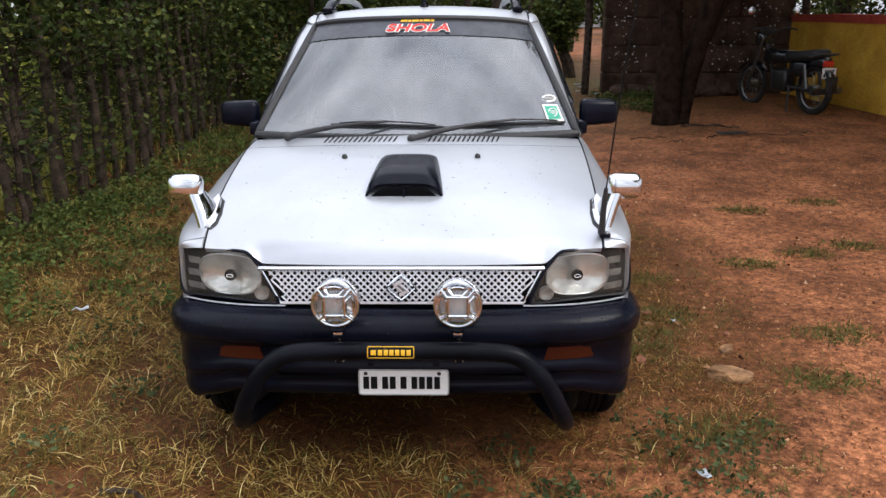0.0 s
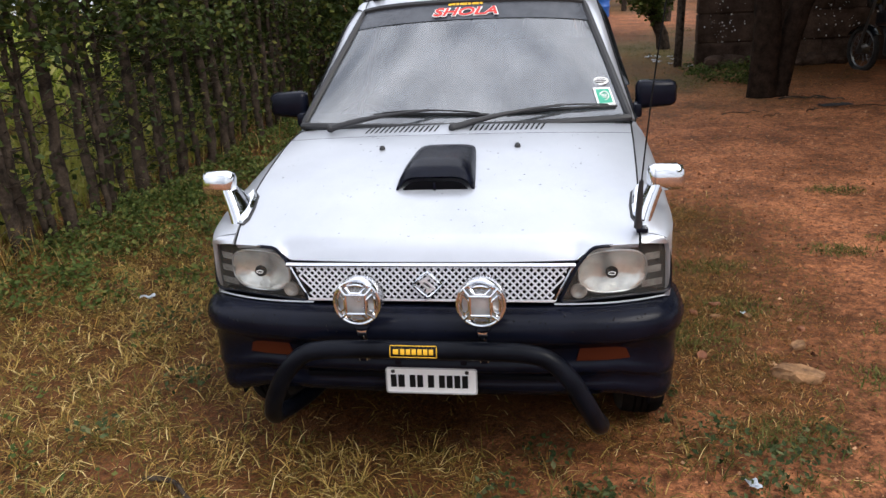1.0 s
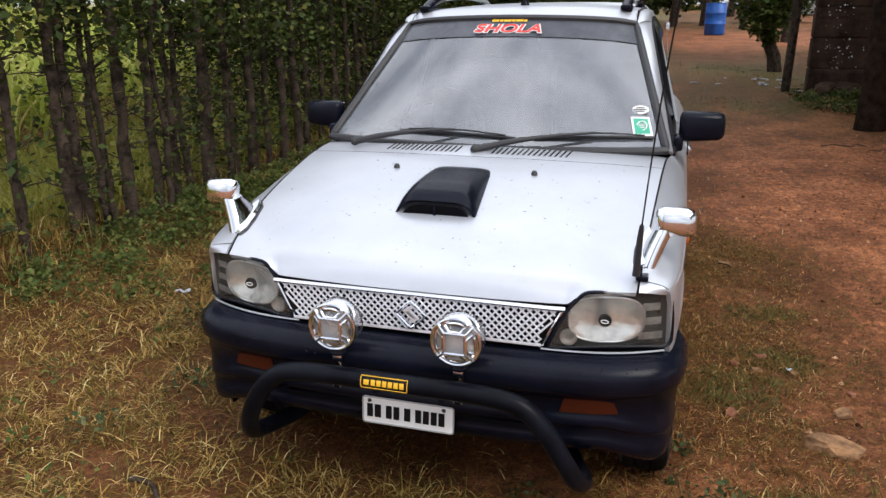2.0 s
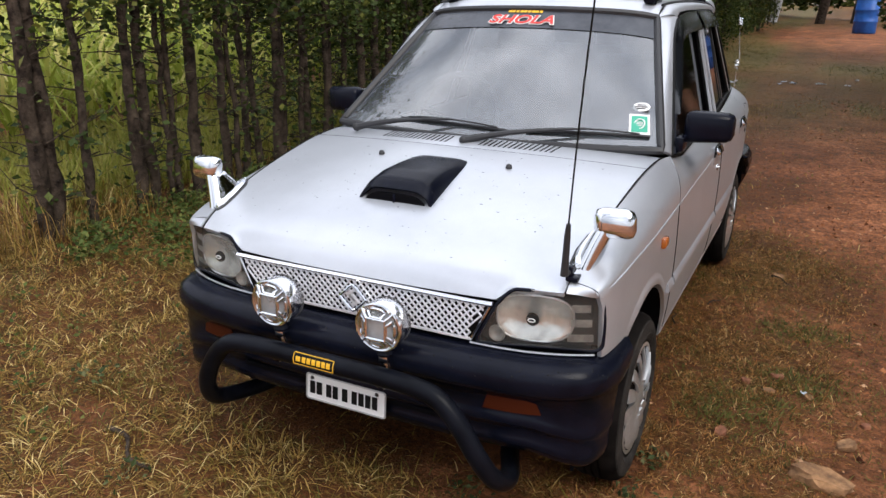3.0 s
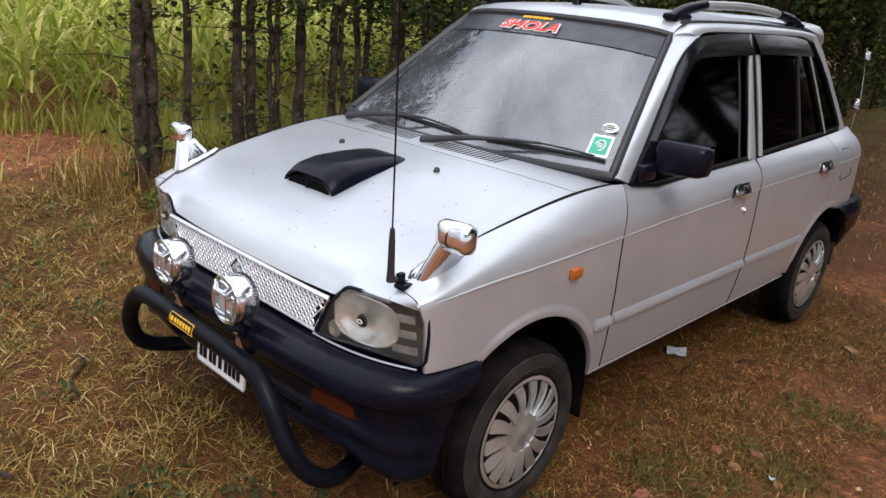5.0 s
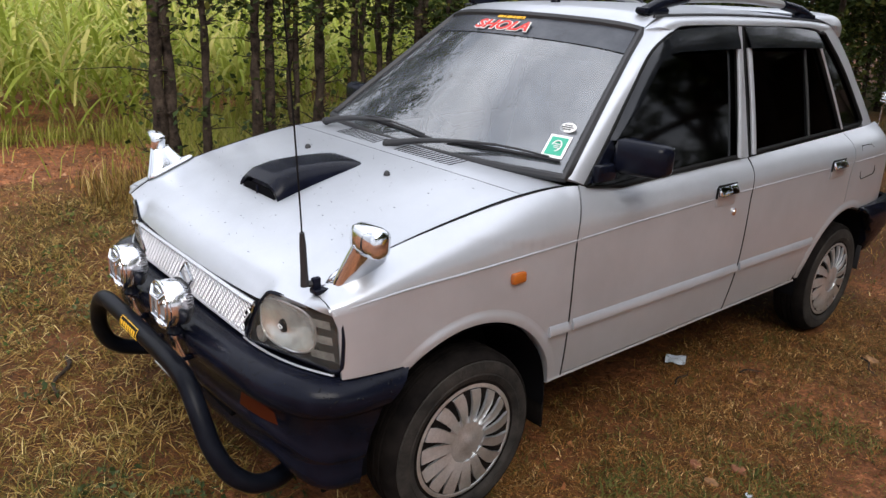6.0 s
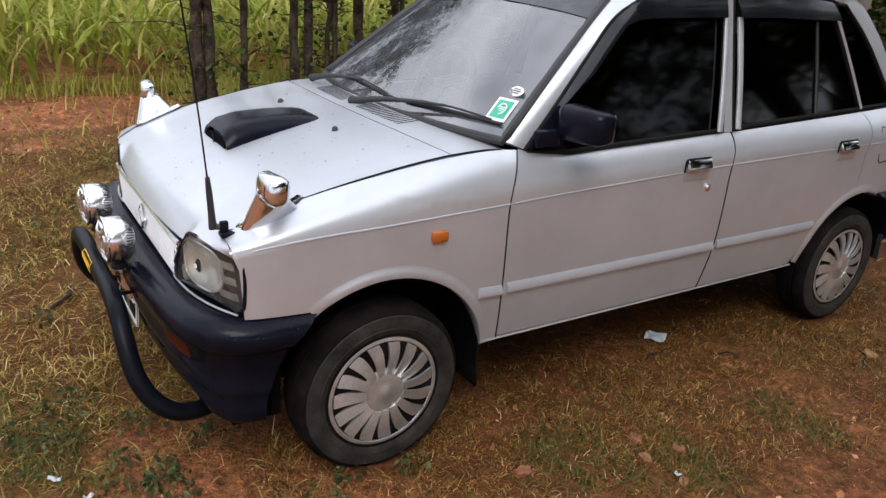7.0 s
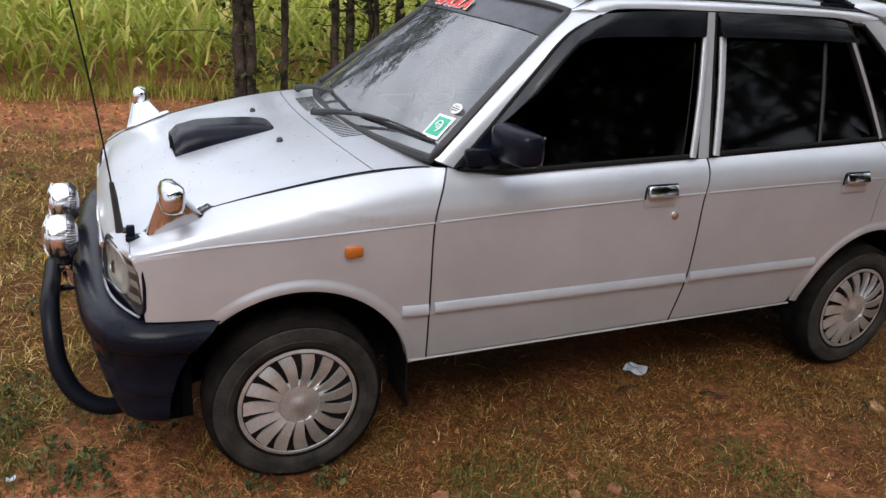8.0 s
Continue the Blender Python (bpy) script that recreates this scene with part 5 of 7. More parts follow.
for i, p in enumerate(R_PLAN):
    d = (R_PLAN[min(i + 1, len(R_PLAN) - 1)] - R_PLAN[max(i - 1, 0)]).normalized()
    o = Vector((-d.y, d.x, 0))
    rings.append([bm.verts.new(p + o * off + Vector((0, 0, max(z, arch_z(p.y, 2.175, 0.33)) if abs(p.x) > 0.6 else z))) for off, z in rb])
for a, b in zip(rings, rings[1:]):
    for k in range(len(rb) - 1):
        bm.faces.new((a[k], a[k + 1], b[k + 1], b[k]))
solid(part("rear_bumper", bm, PLASTIC, car, "black plastic rear bumper", smooth=60), 0.006)

# cabin
bm = bmesh.new()


def dash_at(u, v):
    k = 2 * u - 1
    q = [(0.30, 0.895), (0.42, 0.905), (0.56, 0.890), (0.62, 0.84), (0.64, 0.60)]
    s = v * 4
    i = min(int(s), 3)
    return Vector((k * 0.56, lerp(q[i][0], q[i + 1][0], s - i) + 0.10 * k * k * (1 - v), lerp(q[i][1], q[i + 1][1], s - i)))


sheet(bm, dash_at, 12, 12)
part("dashboard", bm, mottled(principled("dash_plastic", (0.10, 0.09, 0.08), 0.6), (0.05, 0.045, 0.04), (0.13, 0.115, 0.10), 8.0), car, "dark grey dashboard")
bm = bmesh.new()
box(bm, (0.33, 0.405, 0.912), (0.22, 0.055, 0.010), Euler((0, 0, radians(10))).to_matrix(), bevel=0.003)
part("dash_cloth", bm, principled("orange_cloth", (0.42, 0.20, 0.09), 0.9), car, "folded orange cloth on the dashboard")
bm = bmesh.new()
sw = [Vector((-0.30 + 0.175 * math.cos(a), 0.74 + 0.06 * math.sin(a), 0.90 + 0.165 * math.sin(a))) for a in np.linspace(0, 2 * math.pi, 33)[:-1]]
tube(bm, sw, 0.014, 8, closed=True)
for a in (0.2, math.pi - 0.2, -math.pi / 2):
    tube(bm, [Vector((-0.30, 0.72, 0.88)), Vector((-0.30 + 0.17 * math.cos(a), 0.74 + 0.06 * math.sin(a), 0.90 + 0.16 * math.sin(a)))], 0.012, 6)
tube(bm, [(-0.30, 0.72, 0.88), (-0.30, 0.60, 0.82)], 0.03, 10)
part("steering_wheel", bm, RUBBER, car, "black steering wheel")


def seat(x, y):
    s = new("seat")
    s.parent = car
    tagged(s, "dark cloth front seat" if y < 1.5 else "dark cloth rear seat")
    w = 0.44 if y < 1.5 else 0.84
    bm = bmesh.new()
    box(bm, (x, y, 0.56), (w, 0.48, 0.14), bevel=0.04)
    part("cushion", bm, SEAT, s, smooth=60)
    bm = bmesh.new()
    box(bm, (x, y + 0.30, 0.86), (w, 0.13, 0.56), Euler((radians(-15), 0, 0)).to_matrix(), bevel=0.045)
    part("backrest", bm, SEAT, s, smooth=60)
    for hx in ((0,) if y < 1.5 else (-0.28, 0.28)):
        bm = bmesh.new()
        box(bm, (x + hx, y + 0.40, 1.17), (0.24, 0.08, 0.13), bevel=0.03)
        part("headrest", bm, SEAT, s, smooth=60)


seat(-0.29, 1.02)
seat(0.29, 1.02)
seat(0.0, 1.78)
bm = bmesh.new()
vs = box(bm, (0, 0, 0), (0.20, 0.02, 0.055), bevel=0.008)
for v in vs:
    v.co += Vector((0.0, 0.72, 1.215))
tube(bm, [(0, 0.73, 1.235), (0, 0.76, 1.30)], 0.006, 6)
part("rear_view_mirror", bm, RUBBER, car, "black inside mirror")


# ---------- ground ----------
def ground_z(x, y):
    bank = 0.085 * min(max(-x - 0.35, 0.0), 2.3)
    rise = 0.030 * max(0.0, min(y, 25.0) - 2.5) + 0.018 * max(0.0, min(y, 90.0) - 25.0)
    soft = max(0.0, min(1.0, (abs(x) - 0.9) / 0.5)) if -0.6 < y < 3.0 else 1.0
    return 0.008 + bank + rise + 0.016 * soft * noise.noise(Vector((x * 0.9, y * 0.9, 0))) + 0.006 * noise.noise(Vector((x * 4, y * 4, 3))) + 0.0035 * noise.noise(Vector((x * 13, y * 13, 5)))


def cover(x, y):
    """How grassy the ground is, and how dark its soil: 0 bare red earth, 1 thick dry grass."""
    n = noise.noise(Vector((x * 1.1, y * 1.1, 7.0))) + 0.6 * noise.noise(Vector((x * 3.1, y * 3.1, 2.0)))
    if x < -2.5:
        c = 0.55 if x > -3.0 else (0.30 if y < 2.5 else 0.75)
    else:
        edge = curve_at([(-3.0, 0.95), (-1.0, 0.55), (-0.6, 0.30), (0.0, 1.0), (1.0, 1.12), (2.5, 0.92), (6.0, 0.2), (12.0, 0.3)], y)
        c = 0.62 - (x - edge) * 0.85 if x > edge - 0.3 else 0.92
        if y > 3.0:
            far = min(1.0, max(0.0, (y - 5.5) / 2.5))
            # raised a little along the track, which darkens the soil there
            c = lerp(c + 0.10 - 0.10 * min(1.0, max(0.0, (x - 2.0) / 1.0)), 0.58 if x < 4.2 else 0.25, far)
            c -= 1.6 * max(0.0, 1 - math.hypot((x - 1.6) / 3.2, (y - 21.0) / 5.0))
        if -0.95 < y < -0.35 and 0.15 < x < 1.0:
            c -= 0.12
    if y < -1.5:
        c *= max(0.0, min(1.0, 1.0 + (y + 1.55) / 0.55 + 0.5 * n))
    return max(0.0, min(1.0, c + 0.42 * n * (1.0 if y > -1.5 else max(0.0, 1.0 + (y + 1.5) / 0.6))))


def short_zone(x, y):
    """1 on the worn ground beside the car, 0 in the thicker grass before it."""
    return max(0.0, min(1.0, (x - 0.15) / 0.3)) * max(0.0, min(1.0, (y + 0.45) / 0.3))


def tinted_ground():
    m = mottled(principled("red_earth", (0.25, 0.09, 0.04), 0.9, spec=0.12), (0.066, 0.0220, 0.0105), (0.480, 0.190, 0.084), 22.0, 1.0, 240.0, rough=(0.42, 0.9), bump=1.0, bump_scale=110.0, lo=0.30, hi=0.72)
    t, b = m.node_tree, m.node_tree.nodes["Principled BSDF"]
    old = b.inputs["Base Color"].links[0].from_socket
    # damp patches and loose grit
    wide = node(m, "ShaderNodeTexCoord")
    damp = node(m, "ShaderNodeTexNoise", Scale=1.9, Detail=7.0, Roughness=0.7)
    damp_ramp = node(m, "ShaderNodeMapRange", From_Min=0.38, From_Max=0.64, To_Min=0.50, To_Max=1.42)
    grit = node(m, "ShaderNodeTexVoronoi", Scale=85.0)
    grit_ramp = node(m, "ShaderNodeMapRange", From_Min=0.0, From_Max=1.0, To_Min=0.50, To_Max=1.55)
    both = node(m, "ShaderNodeMath")
    both.operation = "MULTIPLY"
    toned = node(m, "ShaderNodeVectorMath")
    toned.operation = "SCALE"
    t.links.new(wide.outputs["Object"], damp.inputs["Vector"])
    t.links.new(wide.outputs["Object"], grit.inputs["Vector"])
    t.links.new(damp.outputs["Fac"], damp_ramp.inputs["Value"])
    t.links.new(grit.outputs["Color"], grit_ramp.inputs["Value"])
    t.links.new(damp_ramp.outputs["Result"], both.inputs[0])
    t.links.new(grit_ramp.outputs["Result"], both.inputs[1])
    t.links.new(old, toned.inputs[0])
    t.links.new(both.outputs[0], toned.inputs["Scale"])
    old = toned.outputs[0]
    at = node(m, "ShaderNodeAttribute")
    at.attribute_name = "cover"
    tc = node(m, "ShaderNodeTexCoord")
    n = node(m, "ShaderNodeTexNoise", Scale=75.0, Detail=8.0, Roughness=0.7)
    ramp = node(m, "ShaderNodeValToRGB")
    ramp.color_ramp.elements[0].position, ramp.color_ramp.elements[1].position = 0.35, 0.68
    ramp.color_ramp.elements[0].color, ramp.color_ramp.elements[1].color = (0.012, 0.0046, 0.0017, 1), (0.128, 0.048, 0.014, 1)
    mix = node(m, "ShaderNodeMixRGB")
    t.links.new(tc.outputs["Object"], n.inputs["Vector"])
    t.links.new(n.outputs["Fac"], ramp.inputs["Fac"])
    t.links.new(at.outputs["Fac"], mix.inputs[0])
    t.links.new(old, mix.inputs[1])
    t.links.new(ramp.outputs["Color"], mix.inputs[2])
    verge = node(m, "ShaderNodeAttribute")
    verge.attribute_name = "verge"
    n2 = node(m, "ShaderNodeTexNoise", Scale=16.0, Detail=8.0, Roughness=0.75)
    r2 = node(m, "ShaderNodeValToRGB")
    r2.color_ramp.elements[0].position, r2.color_ramp.elements[1].position = 0.36, 0.66
    r2.color_ramp.elements[0].color, r2.color_ramp.elements[1].color = (0.048, 0.044, 0.014, 1), (0.195, 0.150, 0.052, 1)
    mix2 = node(m, "ShaderNodeMixRGB")
    t.links.new(tc.outputs["Object"], n2.inputs["Vector"])
    t.links.new(n2.outputs["Fac"], r2.inputs["Fac"])
    t.links.new(verge.outputs["Fac"], mix2.inputs[0])
    t.links.new(mix.outputs[0], mix2.inputs[1])
    t.links.new(r2.outputs["Color"], mix2.inputs[2])
    t.links.new(mix2.outputs[0], b.inputs["Base Color"])
    return m


def clearing(x, y):
    return max(0.0, 1 - math.hypot((x - 1.6) / 3.2, (y - 21.0) / 5.0))


def far_green(x, y):
    """Green patches and verges beside the track, beyond the car."""
    k = 0.9 * max(0.0, min(1.0, (0.15 - x) / 0.6)) * min(1.0, (y - 4.0) / 2) if y > 4 else 0.0
    for a, b, r in ((1.45, 12.7, 1.5), (1.35, 8.2, 0.8), (2.2, 11.5, 1.0), (1.9, 8.0, 0.7), (-0.6, 13.0, 1.6), (3.0, 15.5, 1.5)):
        k = max(k, 1.1 * (1 - math.hypot((x - a) * 1.3, y - b) / r))
    return max(0.0, (k + 0.10) * (0.6 + 1.2 * noise.noise(Vector((x * 2.2, y * 2.2, 17.0)))) - 2.0 * clearing(x, y))


def verge_tone(x, y):
    if y < 5.0 or x < -2.6:
        return 0.0
    k = 0.30 + 0.6 * min(1.0, far_green(x, y) * 2) + 0.35 * noise.noise(Vector((x * 0.8, y * 0.8, 23.0)))
    return max(0.0, min(0.9, k * min(1.0, (y - 5.0) / 3.0) * (1.0 if x < 3.0 else 0.35) - 2.5 * clearing(x, y)))


def ground_axis(lo, hi, near_lo, near_hi, step):
    out = list(np.arange(near_lo, near_hi + 1e-6, step))
    a, s = near_lo, step
    while a > lo:
        s *= 1.22
        a -= s
        out.insert(0, max(a, lo))
    a, s = near_hi, step
    while a < hi:
        s *= 1.22
        a += s
        out.append(min(a, hi))
    return out


def raw_mesh(name, verts, faces, mat, smooth=True):
    """One mesh from arrays: verts (n, 3); faces (m, 3) or (m, 4)."""
    me = bpy.data.meshes.new(name)
    me.from_pydata(np.asarray(verts, dtype=float).tolist(), [], np.asarray(faces, dtype=int).tolist())
    if smooth:
        me.polygons.foreach_set("use_smooth", [True] * len(me.polygons))
    me.materials.append(mat)
    return me


xs, ys = ground_axis(-900, 900, -3.0, 3.6, 0.034), ground_axis(-900, 900, -2.0, 4.6, 0.034)
nx = len(xs)
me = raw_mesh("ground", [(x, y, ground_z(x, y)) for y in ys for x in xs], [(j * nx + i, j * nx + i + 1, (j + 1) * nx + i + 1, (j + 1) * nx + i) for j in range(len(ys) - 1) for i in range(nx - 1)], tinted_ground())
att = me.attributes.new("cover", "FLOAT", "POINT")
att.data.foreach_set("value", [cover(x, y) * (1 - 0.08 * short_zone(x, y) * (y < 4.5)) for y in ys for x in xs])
att = me.attributes.new("verge", "FLOAT", "POINT")
att.data.foreach_set("value", [verge_tone(x, y) for y in ys for x in xs])
ground = tagged(new("ground", me), "damp red earth with worn dry grass", "ground", kind="structure")

# ---------- grass ----------
rng = np.random.default_rng(11)


def blades(points, length, width, lean, droop=0.4):
    """Bent grass blades on points (n, 3): arrays of length, width and lean (radians from upright)."""
    n = len(points)
    turn = rng.uniform(0, 2 * np.pi, n)
    d = np.stack([np.cos(turn), np.sin(turn), np.zeros(n)], 1)
    side = np.stack([-np.sin(turn), np.cos(turn), np.zeros(n)], 1) * (width / 2)[:, None]
    upv = np.array([0, 0, 1.0])
    bend = lean + droop
    p1 = points + (d * np.sin(lean)[:, None] + upv * np.cos(lean)[:, None]) * (length * 0.5)[:, None]
    p2 = p1 + (d * np.sin(bend)[:, None] + upv * np.cos(bend)[:, None]) * (length * 0.5)[:, None]
    p2[:, 2] = np.maximum(p2[:, 2], points[:, 2] + 0.004)
    v = np.stack([points - side, points + side, p1 + side * 0.8, p1 - side * 0.8, p2], 1).reshape(-1, 3)
    k = np.arange(n)[:, None] * 5
    tri = np.concatenate([k + [0, 1, 2], k + [0, 2, 3], k + [3, 2, 4]], 1).reshape(-1, 3)
    return v, tri


def scatter(n, x0, x1, y0, y1, keep):
    """Points on the ground where keep(x, y), a chance from 0 to 1, allows."""
    out = []
    px, py, q = rng.uniform(x0, x1, n), rng.uniform(y0, y1, n), rng.uniform(0, 1, n)
    for x, y, c in zip(px, py, q):
        if c < keep(x, y):
            out.append((x, y, ground_z(x, y) - 0.003))
    return np.array(out).reshape(-1, 3)


def in_wheel(x, y):
    return abs(abs(x) - 0.59) < 0.09 and (abs(y) < 0.10 or abs(y - 2.175) < 0.10)


def dry_keep(x, y):
    if in_wheel(x, y):
        return 0.0
    c = cover(x, y)
    if -0.55 < x < 0.38 and -0.35 < y < 2.6:
        c *= 0.25
    return max(0.0, c - 0.10) ** 1.1


def stops(m, colours):
    """Spread the tones of a leafy material over several colours."""
    ramp = [n for n in m.node_tree.nodes if n.type == "VALTORGB"][0].color_ramp
    while len(ramp.elements) > 1:
        ramp.elements.remove(ramp.elements[0])
    ramp.elements[0].position, ramp.elements[0].color = 0.0, (*colours[0], 1)
    for i, c in enumerate(colours[1:], 1):
        ramp.elements.new(i / (len(colours) - 1)).color = (*c, 1)
    return m


STRAW = stops(leafy("dry_grass", (0.1, 0.07, 0.03), (0.4, 0.3, 0.14), 0.7, 0.2), [(0.014, 0.007, 0.002), (0.190, 0.092, 0.025), (0.096, 0.080, 0.015), (0.420, 0.240, 0.068), (0.038, 0.020, 0.005), (0.205, 0.162, 0.032), (0.560, 0.370, 0.130), (0.028, 0.014, 0.004), (0.260, 0.180, 0.044), (0.760, 0.590, 0.280)])
DULL_STRAW = stops(leafy("worn_dry_grass", (0.1, 0.07, 0.03), (0.4, 0.3, 0.14), 0.6, 0.15), [(0.014, 0.005, 0.002), (0.230, 0.100, 0.028), (0.060, 0.046, 0.012), (0.460, 0.235, 0.075), (0.026, 0.009, 0.003), (0.170, 0.112, 0.028), (0.030, 0.010, 0.003), (0.330, 0.140, 0.040), (0.070, 0.028, 0.008), (0.660, 0.440, 0.200)])
LITTER = stops(leafy("dead_grass", (0.1, 0.07, 0.03), (0.4, 0.3, 0.14), 0.8, 0.1), [(0.026, 0.010, 0.003), (0.150, 0.064, 0.018), (0.050, 0.020, 0.006), (0.290, 0.140, 0.042), (0.095, 0.040, 0.012), (0.420, 0.230, 0.080)])
TURF = stops(leafy("green_grass", (0.05, 0.08, 0.02), (0.15, 0.2, 0.06), 0.6, 0.25), [(0.034, 0.040, 0.010), (0.078, 0.086, 0.020), (0.130, 0.126, 0.034), (0.058, 0.068, 0.016), (0.195, 0.175, 0.056)])


FIELD_GREEN = stops(leafy("field_grass", (0.1, 0.16, 0.03), (0.2, 0.28, 0.08), 0.5, 0.35), [(0.150, 0.175, 0.026), (0.260, 0.280, 0.042), (0.350, 0.340, 0.070), (0.210, 0.180, 0.045), (0.440, 0.400, 0.120), (0.300, 0.320, 0.060)])


def grass(name, n, area, keep, mat, length, lean, width, label):
    p = scatter(n, *area, keep)
    m = len(p)
    v, f = blades(p, rng.uniform(*length, m) * rng.uniform(0.6, 1.0, m), rng.uniform(*width, m), rng.uniform(*lean, m), rng.uniform(0.2, 0.9, m))
    return tagged(new(name, raw_mesh(name, v, f, mat)), label, "grass", kind="stuff")


patch = lambda x, y: max(0.0, noise.noise(Vector((x * 1.7, y * 1.7, 21.0))) * 2.4 - 0.25)


def clump(x, y):
    """Tussocks a few centimetres across, with gaps of bare dark ground."""
    n = noise.noise(Vector((x * 16, y * 16, 31.0))) + 0.6 * noise.noise(Vector((x * 6, y * 6, 13.0)))
    return max(0.04, min(1.0, 0.46 + 1.7 * n))


fine_patch = lambda x, y: max(0.0, min(1.0, 0.5 + 1.3 * noise.noise(Vector((x * 3.3, y * 3.3, 9.0)))))
grass("dry_grass", 440000, (-2.9, 1.2, -2.2, 2.4), lambda x, y: dry_keep(x, y) * (1 - short_zone(x, y)) * clump(x, y), STRAW, (0.030, 0.130), (0.80, 1.54), (0.0015, 0.0040), "matted golden dry grass round the car")
grass("worn_grass", 800000, (0.1, 1.7, -0.6, 3.1), lambda x, y: 1.1 * dry_keep(x, y) ** 1.2 * short_zone(x, y) * (0.40 + 0.60 * fine_patch(x, y)) * (0.12 + 0.88 * clump(x, y)) * max(0.15, min(1.0, (1.35 - x) / 0.25)) * min(1.0, (3.1 - y) / 0.8), DULL_STRAW, (0.018, 0.062), (0.75, 1.5), (0.0013, 0.0032), "short worn dry grass beside the car")
grass("dry_litter", 150000, (-2.9, 1.2, -2.2, 2.4), lambda x, y: dry_keep(x, y) * (1 - short_zone(x, y)), LITTER, (0.015, 0.060), (1.1, 1.55), (0.0015, 0.0034), "flattened red-brown dead grass under the straw")
grass("worn_green_grass", 90000, (0.1, 1.9, -0.6, 4.5), lambda x, y: 0.0 if in_wheel(x, y) else short_zone(x, y) * fine_patch(x + 7, y) * min(1.0, cover(x, y) * 1.3) * (0.25 if x < 0.5 else 1.0) * clump(x + 3, y) * max(0.0, min(1.0, (3.1 - y) / 0.8)), TURF, (0.016, 0.052), (0.5, 1.4), (0.0018, 0.0042), "short green grass in the worn ground")
grass("dry_grass", 45000, (-2.9, 1.6, 2.4, 8.0), lambda x, y: dry_keep(x, y) * (1 - 0.8 * short_zone(x, y)), STRAW, (0.03, 0.09), (0.4, 1.3), (0.003, 0.006), "thin dry grass along the track")
grass("green_grass", 120000, (-2.6, 0.6, -2.2, 4.0), lambda x, y: 0.0 if in_wheel(x, y) or (abs(x) < 0.5 and -0.3 < y < 2.6) else (0.10 + patch(x, y) * 0.7) * min(1.0, max(0.0, (y + 2.1) / 0.6)), TURF, (0.02, 0.085), (0.2, 1.4), (0.0018, 0.0040), "low green grass in patches")
weed_bed = lambda x, y: max(0.0, 1 - math.hypot((x - 0.25) / 0.55, (y + 0.76) / 0.24)) * 0.9 + max(0.0, 1 - math.hypot((x - 0.95) / 0.40, (y + 0.42) / 0.25)) * 0.45
grass("green_grass", 20000, (-0.35, 1.4, -1.05, -0.1), lambda x, y: weed_bed(x, y) * clump(x, y), TURF, (0.03, 0.11), (0.2, 1.3), (0.002, 0.0045), "rank green grass before the bumper")
TUFTS = [(1.76, 1.62), (2.17, 1.81), (2.51, 1.98), (2.75, 3.03), (2.14, 2.81), (0.86, 0.48), (0.90, 0.60), (1.07, 0.84), (1.06, 1.33), (1.52, 0.19), (1.05, -0.19), (1.77, 0.63)]


def tuft_keep(x, y):
    d = min(math.hypot((x - a) / 1.6, y - b) for a, b in TUFTS)
    return max(0.0, 1 - d / 0.13) ** 0.7


grass("grass_tuft", 110000, (0.7, 3.1, -0.7, 3.3), tuft_keep, TURF, (0.02, 0.070), (0.4, 1.3), (0.003, 0.006), "small green tufts on the red earth")

grass("green_grass", 150000, (-3.0, 5.0, 4.0, 28.0), far_green, TURF, (0.02, 0.06), (0.3, 1.3), (0.004, 0.009), "green verge beside the track")
grass("dry_grass", 50000, (-2.6, 4.4, 5.5, 28.0), lambda x, y: max(0.0, (0.32 + 0.5 * noise.noise(Vector((x * 1.5, y * 1.5, 19.0))) + (0.2 if x < -0.6 else 0.0)) * min(1.0, (y - 5.5) / 3) - 2.0 * clearing(x, y)), DULL_STRAW, (0.02, 0.055), (0.6, 1.4), (0.004, 0.008), "dry grass along the track")
# tall dry grass at the fence's foot and the rough edge of the field
tall = lambda x, y: max(0.0, 1 - abs(x + 2.5) / 0.42) * (0.0 if y < -0.05 else 0.75 if y < 1.0 else 0.06)
grass("tall_dry_grass", 26000, (-3.0, -2.0, -1.6, 6.0), tall, STRAW, (0.08, 0.34), (0.05, 0.6), (0.003, 0.006), "tall dry grass at the fence foot")
weedy = lambda x, y: max(0.0, 0.5 + 0.7 * noise.noise(Vector((x * 1.3, y * 1.3, 4.0)))) * (0.9 if y > 0.7 or x < -3.9 else 0.06)
grass("field_edge_grass", 30000, (-4.4, -2.5, -4.0, 9.0), weedy, FIELD_GREEN, (0.10, 0.34), (0.05, 0.8), (0.005, 0.010), "rough green grass beside the field")
grass("field_edge_grass", 26000, (-4.3, -2.6, 0.4, 5.0), lambda x, y: min(1.0, (y - 0.4) / 0.6) * max(0.0, 0.5 + 0.8 * noise.noise(Vector((x * 1.7, y * 1.7, 8.0)))), FIELD_GREEN, (0.12, 0.45), (0.0, 0.8), (0.006, 0.013), "tall yellow-green grass behind the fence")


# ---------- leaves ----------
def leaf_cards(centres, size, up_bias=0.3, narrow=0.55, fold=0.25):
    """Small pointed leaves, each two triangles folded along the midrib."""
    n = len(centres)
    a = rng.normal(size=(n, 3))
    a[:, 2] *= 0.6
    a /= np.linalg.norm(a, axis=1)[:, None]
    nor = rng.normal(size=(n, 3))
    nor[:, 2] = np.abs(nor[:, 2]) + up_bias
    b = np.cross(nor, a)
    b /= np.linalg.norm(b, axis=1)[:, None] + 1e-9
    nn = np.cross(a, b)
    s = size[:, None]
    tip, base = centres + a * s * 0.5, centres - a * s * 0.5
